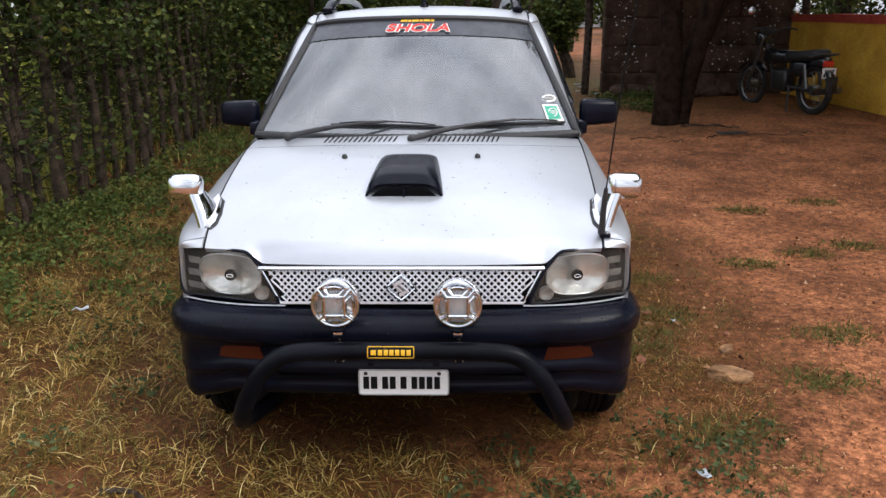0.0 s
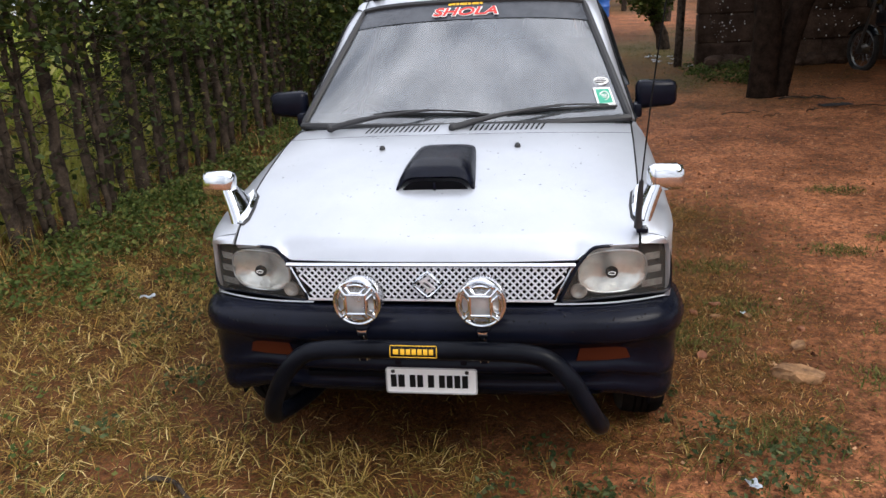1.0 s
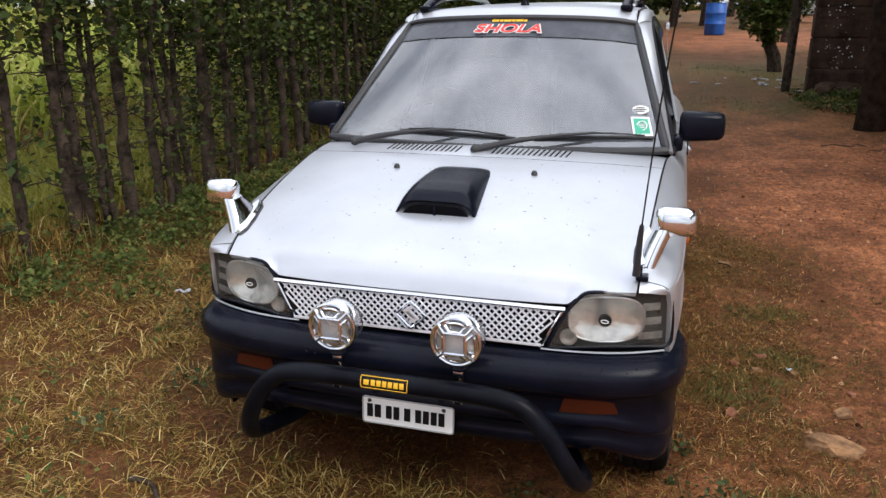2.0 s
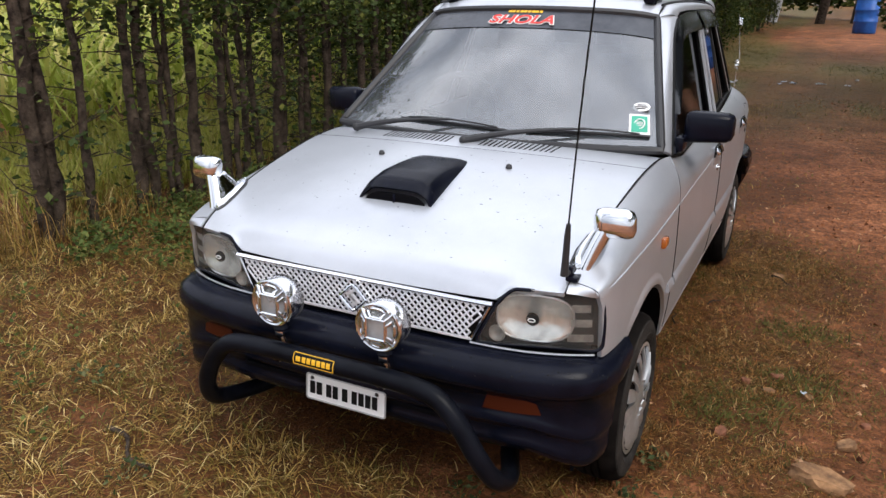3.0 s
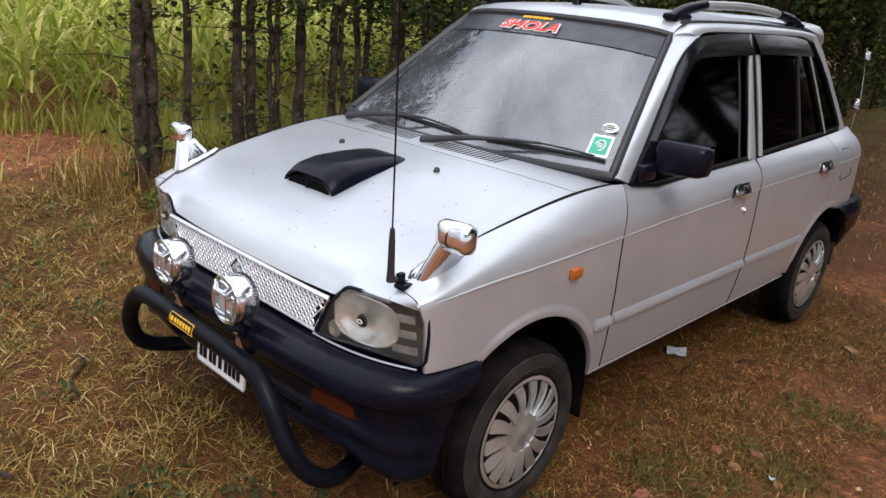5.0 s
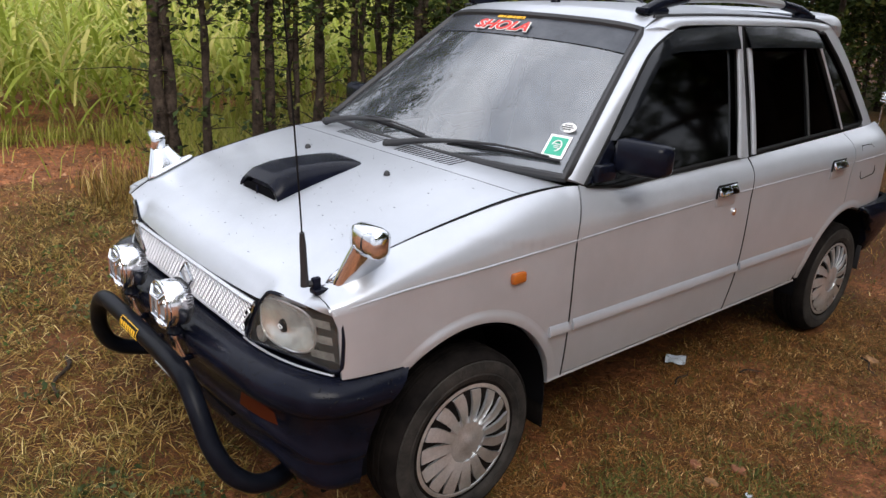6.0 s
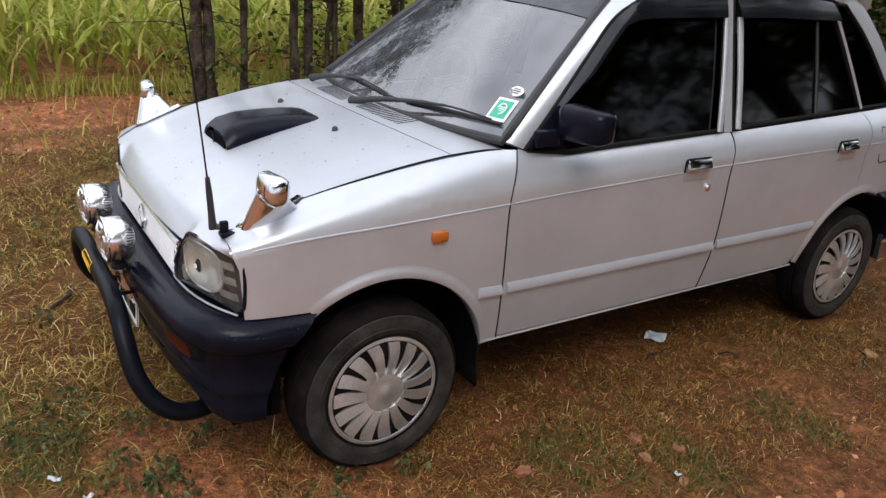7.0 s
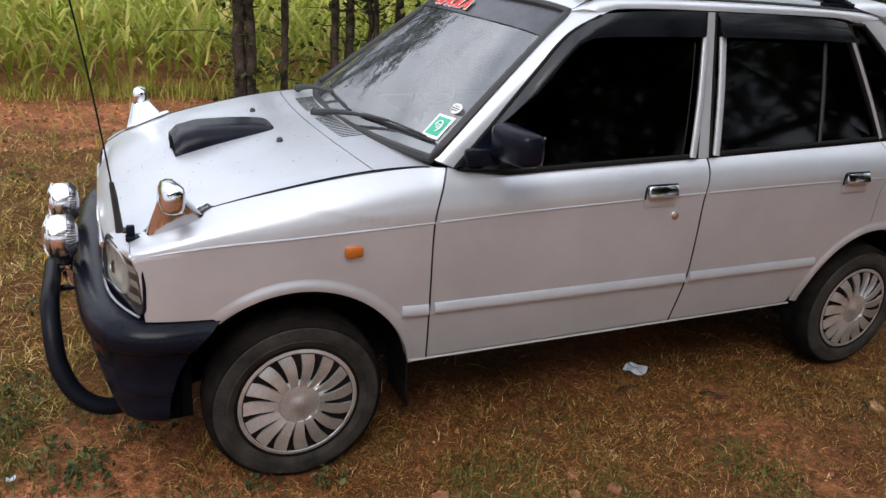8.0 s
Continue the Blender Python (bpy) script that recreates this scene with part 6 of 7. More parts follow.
    mid = centres + nn * s * fold * 0.3
    l, r = mid + b * s * narrow * 0.5, mid - b * s * narrow * 0.5
    v = np.stack([base, l, tip, r], 1).reshape(-1, 3)
    k = np.arange(n)[:, None] * 4
    return v, np.concatenate([k + [0, 2, 1], k + [0, 3, 2]], 1).reshape(-1, 3)


LEAF = stops(leafy("hedge_leaf", (0.02, 0.04, 0.01), (0.1, 0.14, 0.03), 0.5, 0.3), [(0.018, 0.028, 0.009), (0.035, 0.055, 0.014), (0.055, 0.080, 0.020), (0.030, 0.045, 0.012), (0.090, 0.115, 0.028), (0.150, 0.140, 0.030)])
WEED = stops(leafy("weed_leaf", (0.04, 0.08, 0.02), (0.12, 0.18, 0.05), 0.55, 0.25), [(0.026, 0.044, 0.010), (0.060, 0.086, 0.018), (0.040, 0.062, 0.014), (0.100, 0.130, 0.034), (0.150, 0.150, 0.040)])
DULL_WEED = stops(leafy("dull_weed_leaf", (0.04, 0.08, 0.02), (0.12, 0.18, 0.05), 0.6, 0.2), [(0.016, 0.026, 0.008), (0.045, 0.062, 0.020), (0.028, 0.040, 0.014), (0.085, 0.105, 0.042), (0.130, 0.125, 0.055)])
BARK = mottled(principled("bark", (0.06, 0.045, 0.035), 0.9, spec=0.08), (0.015, 0.011, 0.009), (0.082, 0.061, 0.046), 16.0, 0.5, 120.0, bump=1.0, bump_scale=45.0)

# ---------- live fence ----------
TRUNKS = [(0.345, 0.037), (0.430, 0.035), (0.620, 0.025), (0.955, 0.032), (1.055, 0.030), (1.18, 0.018), (1.225, 0.020), (1.37, 0.034), (1.655, 0.028), (1.70, 0.018), (1.86, 0.025), (1.97, 0.023), (2.15, 0.036), (2.24, 0.030), (2.43, 0.022), (2.53, 0.030), (2.75, 0.026), (2.80, 0.034), (3.01, 0.022), (3.22, 0.034), (3.44, 0.036), (3.70, 0.030), (3.95, 0.026), (4.19, 0.034), (4.49, 0.030), (4.75, 0.026), (4.93, 0.032), (5.2, 0.03), (5.5, 0.034), (5.9, 0.03), (6.3, 0.034)]
random.seed(3)


def fence_tree(y, r):
    """A thin, knotty fence tree: trunk with stubs, fine twigs, leaves above."""
    x = -2.36 + random.uniform(-0.03, 0.03)
    z0 = ground_z(x, y)
    t = thing("fence_tree", "thin knotty dark tree of a live fence", "tree", (x, y, z0), "fence trees")
    h = random.uniform(2.2, 2.6)
    pts, rad, zz = [], [], -0.06
    px, py = 0.0, 0.0
    sway = 0.010 if r > 0.02 else 0.016
    while zz < h:
        pts.append((px, py, zz))
        rad.append(r * lerp(1.12, 0.45, max(zz, 0) / h) * random.uniform(0.84, 1.16))
        zz += 0.085
        px += random.uniform(-sway, sway) - px * 0.15
        py += random.uniform(-sway, sway) * 0.8 - py * 0.15
    bm = bmesh.new()
    tube(bm, pts, rad, 9)
    for k in range(22):
        i = random.randrange(2, len(pts) - 2)
        p = Vector(pts[i])
        a, l = random.uniform(0, 2 * math.pi), random.uniform(0.02, 0.06)
        q = p + Vector((math.cos(a), math.sin(a), random.uniform(-0.2, 0.5))) * (l + rad[i])
        tube(bm, [p, p.lerp(q, 0.7), q], [0.007, 0.004, 0.001], 5)
    part("trunk", bm, BARK, t, smooth=60)
    bm = bmesh.new()
    tips = []
    for k in range(46):
        i = random.randrange(3, len(pts))
        p = Vector(pts[i])
        a = random.choice((math.pi / 2, -math.pi / 2, 0, math.pi)) + random.uniform(-0.9, 0.9)
        l = random.uniform(0.05, 0.24) if k < 38 else random.uniform(0.2, 0.38)
        d = Vector((math.cos(a), math.sin(a), random.uniform(-0.15, 0.7)))
        q1 = p + d * l * 0.5
        q2 = q1 + (d + Vector((random.uniform(-0.5, 0.5), random.uniform(-0.5, 0.5), random.uniform(-0.4, 0.4)))) * l * 0.5
        tube(bm, [p, q1, q2], [0.005, 0.0032, 0.0012], 4, caps=False)
        for m in range(2):
            s = random.uniform(0.3, 0.9)
            c = p.lerp(q2, s)
            tube(bm, [c, c + Vector((random.uniform(-1, 1), random.uniform(-1, 1), random.uniform(-0.3, 1))) * 0.06], [0.002, 0.0008], 3, caps=False)
        tips += [q1, q2]
    tagged(part("twig_growth", bm, BARK, t, "fine bare twigs", smooth=0), kind="stuff")
    far = min(1.0, max(0.0, (y - 1.4) / 1.8))
    c = []
    for q in tips:
        for k in range(random.randrange(0, 5)):
            c.append(q + Vector((random.gauss(0, 0.05), random.gauss(0, 0.05), random.gauss(0, 0.05))))
    far2 = min(1.0, max(0.0, (y - 2.4) / 1.5))
    n_top, n_low = int(lerp(560, 700, far)), int(lerp(14, 110, far2))
    for k in range(n_top // 24):
        m = Vector((random.gauss(0.0, 0.17), random.gauss(0, 0.18), random.uniform(1.02 - 0.10 * far, 2.4)))
        for q in range(24):
            c.append(m + Vector((random.gauss(0, 0.07), random.gauss(0, 0.07), random.gauss(0, 0.06))))
    for k in range(n_low):
        c.append(Vector((random.gauss(-0.02, 0.16), random.gauss(0, 0.16), random.uniform(0.15, 1.4))))
    c = np.array([tuple(q) for q in c])
    v, f = leaf_cards(c, rng.uniform(0.022, 0.060, len(c)), 0.5, 0.72)
    crown = new("crown", raw_mesh("crown", v, f, LEAF, False))
    crown.parent = t
    tagged(crown, "dark green leaves", kind="stuff")


for y, r in TRUNKS:
    fence_tree(y, r)


def thicket(name, n, boxes, size, label, category, mat=LEAF, narrow=0.7):
    """A mass of leaves gathered in clumps."""
    per = n // len(boxes)
    c = []
    for (cx, cy, cz, rx, ry, rz) in boxes:
        m = max(4, per // 34)
        u = rng.normal(size=(m, 3))
        u /= np.linalg.norm(u, axis=1)[:, None]
        clump = np.array([cx, cy, cz]) + u * np.array([rx, ry, rz]) * (rng.uniform(0.2, 1.0, m) ** 0.4)[:, None]
        pts = np.repeat(clump, 34, 0) + rng.normal(size=(m * 34, 3)) * np.array([rx, ry, rz]) * 0.13
        c.append(pts)
    c = np.concatenate(c)
    v, f = leaf_cards(c, rng.uniform(size[0], size[1], len(c)), 0.4, narrow)
    return tagged(new(name, raw_mesh(name, v, f, mat, False)), label, category, kind="stuff")


thicket("hedge", 20000, [(-3.15, y, 1.75, 0.35, 0.7, 1.3) for y in np.arange(4.4, 10.5, 0.7)], (0.03, 0.08), "dense dark growth behind the far fence trunks", "hedge")
thicket("fence_branch", 300, [(-2.05, 1.60, 1.43, 0.10, 0.24, 0.07), (-2.0, 1.92, 1.33, 0.09, 0.16, 0.05)], (0.022, 0.05), "bright green leafy shoot on the fence", "shoot", WEED)
thicket("hedge", 2600, [(-2.8, y, 2.15, 0.4, 0.55, 0.35) for y in np.arange(0.3, 1.8, 0.6)], (0.04, 0.09), "leafy crowns above the thin fence trunks", "hedge")
thicket("hedge", 6000, [(-2.85, y, 2.5, 0.5, 0.8, 0.45) for y in np.arange(1.6, 8.0, 0.9)], (0.05, 0.11), "high leafy crowns over the fence", "hedge")
# twiggy growth behind the far part of the fence, then the thick hedge along the track
thicket("hedge", 22000, [(-2.75, y, 1.75 + 0.05 * y, 0.42, 0.7, 0.95) for y in np.arange(2.6, 7.0, 0.7)], (0.03, 0.075), "dark leafy growth behind the fence trunks", "hedge")
thicket("hedge", 12000, [(-2.72, y, 0.75, 0.30, 0.5, 0.65) for y in np.arange(2.8, 7.0, 0.6)], (0.02, 0.05), "dark undergrowth between the fence trunks", "hedge")
thicket("hedge", 52000, [(-1.95 + 0.35 * math.sin(y) + 0.05 * (y - 7), y, 2.15 + 0.03 * y, 0.95, 1.1, 1.15) for y in np.arange(6.8, 26.0, 0.95)], (0.05, 0.13), "thick green hedge foliage along the track", "hedge")
thicket("hedge", 26000, [(-2.5 + 0.06 * (y - 7), y, 1.1 + 0.03 * (y - 7), 0.5, 1.0, 1.0) for y in np.arange(7.0, 26.0, 1.2)], (0.04, 0.10), "dark undergrowth inside the hedge", "hedge")
thicket("hedge", 24000, [(-1.75 + 0.05 * (y - 7) + 0.2 * math.sin(3 * y), y, 0.85 + 0.03 * (y - 2.5), 0.40, 0.7, 0.75) for y in np.arange(5.6, 22.0, 0.8)], (0.03, 0.085), "leafy skirt of the hedge reaching down to the verge", "hedge")
for k in range(46):
    y = 6.6 + k * 0.42
    y += random.uniform(-0.09, 0.09)
    x = -1.75 + random.uniform(-0.3, 0.2) + 0.04 * (y - 7)
    bm = bmesh.new()
    r = random.uniform(0.014, 0.042)
    tube(bm, [(0, 0, -0.05), (random.uniform(-0.09, 0.09), random.uniform(-0.06, 0.06), 0.8), (random.uniform(-0.16, 0.16), random.uniform(-0.16, 0.16), random.uniform(1.4, 2.0))], [r * 1.1, r, r * 0.6], 7)
    ob = part("hedge_stem", bm, BARK)
    ob.matrix_basis = pose(x, y, ground_z(x, y))
    tagged(ob, "bare dark stem in the hedge", "tree", "hedge stems")


# low plants
def weeds(name, spots, label, leaf=(0.02, 0.05), mat=WEED):
    """Small broad-leaved plants: short stems with leaves in tiers."""
    c = []
    for x, y, r, h, n in spots:
        z = ground_z(x, y)
        for k in range(n):
            a, q = rng.uniform(0, 2 * np.pi), r * math.sqrt(rng.uniform(0, 1))
            c.append((x + q * math.cos(a), y + q * math.sin(a), z + h * (0.15 + 0.85 * rng.uniform(0, 1)) * (1 - 0.5 * q / r)))
    c = np.array(c)
    v, f = leaf_cards(c, rng.uniform(leaf[0], leaf[1], len(c)), 1.0, 0.6)
    return tagged(new(name, raw_mesh(name, v, f, mat, False)), label, "weeds", kind="stuff")


weeds("low_weeds", [(random.uniform(-2.35, -1.0) if k % 3 == 0 else random.uniform(-2.35, -1.75), random.uniform(0.3, 5.0), random.uniform(0.08, 0.2), random.uniform(0.06, 0.24), 90) for k in range(150)], "low leafy green weeds beside the fence", (0.016, 0.040))
weeds("low_weeds", [(random.uniform(-2.2, -0.8), random.uniform(-0.9, 1.2), random.uniform(0.05, 0.12), random.uniform(0.05, 0.14), 34) for k in range(30)], "scattered green weeds in the dry grass", (0.010, 0.028))
for sx, sy, r, h, n in ((0.02, -0.72, 0.09, 0.12, 50), (0.24, -0.80, 0.10, 0.13, 60), (0.40, -0.62, 0.09, 0.10, 50), (0.88, -0.54, 0.10, 0.12, 60), (1.02, -0.34, 0.08, 0.09, 45), (0.80, -0.30, 0.12, 0.15, 90), (0.93, -0.42, 0.10, 0.13, 70), (0.96, -0.66, 0.07, 0.09, 40), (0.12, -0.84, 0.08, 0.10, 45), (0.52, -0.55, 0.08, 0.08, 40), (1.12, -0.22, 0.08, 0.08, 40), (0.70, -0.62, 0.06, 0.06, 26), (0.66, -0.10, 0.05, 0.06, 24), (-0.95, -0.10, 0.12, 0.13, 70), (-1.25, 0.35, 0.12, 0.14, 70), (-0.90, 0.30, 0.10, 0.10, 55), (-1.10, -0.45, 0.09, 0.10, 45), (-0.60, -0.75, 0.07, 0.08, 36), (0.30, -0.36, 0.08, 0.09, 50), (0.44, -0.54, 0.07, 0.07, 44), (0.17, -0.55, 0.08, 0.08, 44), (0.70, 0.08, 0.05, 0.05, 30)):
    weeds("weed_plant", [(sx, sy, r, h, int(n * 1.3))], "small broad-leaved green weed in red earth", (0.008, 0.030), mat=DULL_WEED)


# ---------- field of young maize ----------
MAIZE = stops(leafy("maize_leaf", (0.1, 0.16, 0.03), (0.2, 0.28, 0.08), 0.5, 0.35), [(0.190, 0.235, 0.030), (0.270, 0.325, 0.045), (0.360, 0.400, 0.075), (0.235, 0.285, 0.038), (0.440, 0.440, 0.110), (0.580, 0.500, 0.180)])


def maize(plants):
    vs, fs, off = [], [], 0
    for x, y in plants:
        z, h = ground_z(x, y), rng.uniform(0.75, 1.25)
        for k in range(9):
            a = rng.uniform(0, 2 * np.pi)
            d, s = np.array([math.cos(a), math.sin(a)]), np.array([-math.sin(a), math.cos(a)])
            z0, L = z + h * (0.06 + 0.075 * k), rng.uniform(0.38, 0.72)
            el, w = rng.uniform(0.75, 1.35), rng.uniform(0.026, 0.052)
            p, q = np.array([x, y]), z0
            for j in range(5):
                u = j / 4
                ww = w * (1.0 - 0.85 * u) if j else w * 0.6
                vs += [(*(p - s * ww / 2), q), (*(p + s * ww / 2), q)]
                step = L / 4
                p = p + d * math.cos(el) * step
                q += math.sin(el) * step
                el -= rng.uniform(0.25, 0.62)
            fs += [(off + 2 * j, off + 2 * j + 1, off + 2 * j + 3, off + 2 * j + 2) for j in range(4)]
            off += 10
    return vs, fs


plants = [(x + rng.uniform(-0.12, 0.12), y + rng.uniform(-0.12, 0.12)) for x in np.arange(-9.5, -4.1, 0.23) for y in np.arange(-4.0, 10.0, 0.21)]
v, f = maize(plants)
tagged(new("maize_field", raw_mesh("maize_field", v, f, MAIZE)), "field of young bright green maize plants", "crop", kind="stuff")
plants = [(x + rng.uniform(-0.3, 0.3), y + rng.uniform(-0.3, 0.3)) for x in np.arange(-30, -9.5, 0.75) for y in np.arange(-12.0, 24.0, 0.62)]
v, f = maize(plants)
tagged(new("maize_field", raw_mesh("maize_field", v, f, MAIZE)), "far part of the green maize field", "crop", kind="stuff")


# ---------- yard behind the car ----------
def stone_course(bm, x0, x1, y, z0, z1, depth):
    box(bm, ((x0 + x1) / 2, y, (z0 + z1) / 2), (x1 - x0, depth, z1 - z0), bevel=0.012)


MUD = mottled(principled("mud_block", (0.10, 0.07, 0.055), 0.95, spec=0.08), (0.030, 0.019, 0.014), (0.090, 0.058, 0.042), 5.0, 0.5, 60.0, bump=0.9, bump_scale=25.0)
OCHRE = mottled(principled("yellow_limewash", (0.62, 0.36, 0.03), 0.9), (0.48, 0.255, 0.020), (0.68, 0.40, 0.045), 2.5, 0.35, 40.0, bump=0.3, bump_scale=30.0)
REDBAND = mottled(principled("red_limewash", (0.42, 0.05, 0.03), 0.9), (0.32, 0.035, 0.02), (0.47, 0.07, 0.04), 4.0)
wall_mud = thing("wall_north", "old dark mud-block yard wall in rough courses", "wall", kind="structure")
random.seed(9)
for row in range(4):
    x = 2.38
    while x < 5.2:
        w = random.uniform(1.2, 2.4)
        x1 = min(x + w, 5.25)
        bm = bmesh.new()
        z0 = ground_z(3.5, 9.8) - 0.08 + row * 0.41
        stone_course(bm, x, x1 - 0.012, 9.82 + random.uniform(-0.012, 0.012), z0, z0 + 0.396, 0.24)
        part("block", bm, MUD, wall_mud)
        x = x1
bm = bmesh.new()
box(bm, (3.82, 9.83, 0.98), (2.84, 0.19, 1.56))
part("mortar", bm, MUD, wall_mud)
# white cards paint the light patches from leaf gaps onto the wall
light_spots = []
for k in range(190):
    x = random.choice((random.gauss(2.70, 0.14), random.gauss(4.75, 0.30), random.gauss(4.2, 0.35)))
    if 2.42 < x < 5.2:
        light_spots.append((x, 9.685 + random.uniform(-0.02, 0), random.uniform(0.55, 1.62)))
v, f = leaf_cards(np.array(light_spots), rng.uniform(0.012, 0.040, len(light_spots)), 0.0, 0.8)
tagged(new("light_flecks", raw_mesh("light_flecks", v, f, WHITE, False)), "small white cards painted as light patches from leaf gaps on the dark wall", "flakes", kind="stuff")

# unseen roof added over the wall for shade, its posts, the shed's higher side
shade_shed = thing("shade_lean_to", "dark roof added out of view for shade, on wooden posts along the wall", "shed", (3.8, 9.4, 0))
bm = bmesh.new()
for k in range(9):
    y0 = -1.6 + k * 0.30
    box(bm, (0, y0, 2.35 + k * 0.055), (3.6, 0.36, 0.09), Euler((radians(10), 0, 0)).to_matrix(), bevel=0.02)
part("shade_roof", bm, MUD, shade_shed)
for x in (-1.7, 1.55):
    bm = bmesh.new()
    tube(bm, [(x, 0.25, 0.1), (x + 0.02, 0.25, 1.2), (x, 0.25, 2.7)], 0.06, 8)
    part("roof_post", bm, BARK, shade_shed)
bm = bmesh.new()
box(bm, (-0.55, 0.5, 2.1), (1.75, 0.16, 0.95), bevel=0.01)
part("upper_wall", bm, MUD, shade_shed)
for k in range(26):
    x = random.uniform(2.5, 4.4)
    stone_y = 9.5 + random.uniform(-0.15, 0.1)
    bm = bmesh.new()
    bmesh.ops.create_icosphere(bm, subdivisions=2, radius=1.0)
    s = random.uniform(0.07, 0.16)
    for v in bm.verts:
        n = v.co.normalized()
        v.co = n * s * (1 + 0.35 * noise.noise(n * 1.7 + Vector((k, 0, 0))))
        v.co.z *= 0.7
    o = part("rubble_stone", bm, MUD, smooth=30)
    o.matrix_basis = pose(x, stone_y, ground_z(x, stone_y) + s * 0.4, 0, 0, k * 37)
    tagged(o, "rough dark stone at the foot of the wall", "stone", "rubble stones")
weeds("low_weeds", [(random.uniform(2.1, 3.4), random.uniform(7.6, 9.2), 0.18, random.uniform(0.1, 0.25), 60) for k in range(26)], "green weeds at the foot of the wall", (0.03, 0.07))

wall_y = thing("wall_east", "low yellow limewashed wall with a red top band", "wall", kind="structure")
A, B = Vector((5.28, 9.95)), Vector((6.2, 3.0))
along = (B - A).normalized()
across = Vector((-along.y, along.x))


def wall_slab(z0, z1, t, mat, name, rough=0.0):
    bm = bmesh.new()
    L = (B - A).length
    def fn(u, v):
        p = A + along * L * u
        zg = ground_z(p.x, p.y) * 0.6 + 0.06
        prof = [(0, z0), (0, z1), (t, z1), (t, z0)]
        s = v * 3
        i = min(int(s), 2)
        a, b = prof[i], prof[i + 1]
        o, z = lerp(a[0], b[0], s - i), lerp(a[1], b[1], s - i)
        q = p + across * (o - t / 2)
        return Vector((q.x, q.y, zg + z + rough * noise.noise(Vector((u * 9, z * 3, 1)))))
    sheet(bm, fn, 40, 3)
    part(name, bm, mat, wall_y, smooth=0)


wall_slab(-0.2, 1.10, 0.22, OCHRE, "wall_body")
wall_slab(1.10, 1.21, 0.26, REDBAND, "red_band", 0.006)
wall_slab(-0.2, 0.10, 0.30, OCHRE, "plinth")


WET_BARK = mottled(principled("wet_bark", (0.03, 0.018, 0.012), 0.9, spec=0.06), (0.007, 0.0045, 0.003), (0.030, 0.018, 0.012), 9.0, 0.4, 70.0, bump=0.9, bump_scale=30.0)


def bark_tree(name, at, limbs, label, crown=(), leaves=0, leaf_size=(0.05, 0.12), mat=LEAF):
    t = thing(name, label, "tree", at)
    bark = WET_BARK if name == "yard_tree" else BARK
    bm = bmesh.new()
    for pts, r0, r1 in limbs:
        p = spline(pts, 5)
        n = len(p)
        tube(bm, [q + Vector((0.02 * noise.noise(q * 2.0), 0.02 * noise.noise(q * 2.0 + Vector((5, 0, 0))), 0)) for q in p], [lerp(r0, r1, i / (n - 1)) * (1 + 0.10 * noise.noise(p[i] * 5)) for i in range(n)], 12)
    part("trunk", bm, bark, t, smooth=60)
    if leaves:
        per, c = leaves // len(crown), []
        for cx, cy, cz, rx, ry, rz in crown:
            m = max(4, per // 30)
            u = rng.normal(size=(m, 3))
            u /= np.linalg.norm(u, axis=1)[:, None]
            cl = np.array([cx, cy, cz]) + u * np.array([rx, ry, rz]) * (rng.uniform(0.1, 1, m) ** 0.45)[:, None]
            c.append(np.repeat(cl, 30, 0) + rng.normal(size=(m * 30, 3)) * np.array([rx, ry, rz]) * 0.12)
        c = np.concatenate(c)
        v, f = leaf_cards(c, rng.uniform(*leaf_size, len(c)), 0.4, 0.6)
        o = new("crown", raw_mesh("crown", v, f, mat, False))
        o.parent = t
        tagged(o, "green leaves with gaps", kind="stuff")
    return t


# crown and far limb are out of view, spread to shade the yard
bark_tree("yard_tree", (2.58, 6.68, ground_z(2.58, 6.68)), [([(0, 0, -0.1), (0.02, 0, 0.5), (0.0, 0.02, 1.1), (-0.08, 0.0, 2.0), (-0.25, -0.1, 3.4)], 0.165, 0.11), ([(0.16, 0.04, -0.1), (0.26, 0.06, 0.5), (0.36, 0.05, 1.0), (0.62, 0.0, 2.0), (1.0, -0.1, 3.3)], 0.125, 0.10), ([(0.30, 0.05, 0.75), (0.60, 0.1, 1.4), (1.0, 0.2, 2.2)], 0.09, 0.05), ([(0.62, 0.0, 2.0), (1.3, -1.6, 3.5), (2.2, -3.5, 4.5)], 0.09, 0.04)],
          "dark forked tree trunk standing in the yard", [(0.3, 0.4, 4.3, 2.9, 3.0, 1.0), (2.0, 0.6, 4.1, 2.4, 2.6, 0.9), (2.4, -1.2, 4.0, 2.0, 1.8, 0.8), (2.4, -3.6, 4.6, 1.5, 1.5, 0.6), (0.6, -2.4, 4.6, 1.5, 1.5, 0.6)], 13000, (0.14, 0.30))

# fallen wood and scraps beside the tree
for x, y, l, a, r in ((2.15, 5.65, 0.4, 14, 0.008), (2.95, 6.45, 0.5, 8, 0.014), (3.55, 5.85, 0.6, -6, 0.007), (2.85, 5.75, 0.22, 50, 0.010), (3.2, 6.35, 0.3, -30, 0.012), (2.4, 5.5, 0.25, 40, 0.006), (3.9, 6.0, 0.3, 12, 0.006)):
    bm = bmesh.new()
    tube(bm, spline([(-l / 2, 0, 0.010), (-l / 5, 0.06 * l, 0.02), (l / 8, -0.05 * l, 0.012), (l / 3, 0.03 * l, 0.022), (l / 2, -0.06 * l, 0.010)], 4), r * 0.65, 7)
    o = part("fallen_branch", bm, BARK)
    o.matrix_basis = pose(x, y, ground_z(x, y), 0, 0, a)
    tagged(o, "short grey broken branch lying on red earth", "branch", "fallen branches")
bm = bmesh.new()
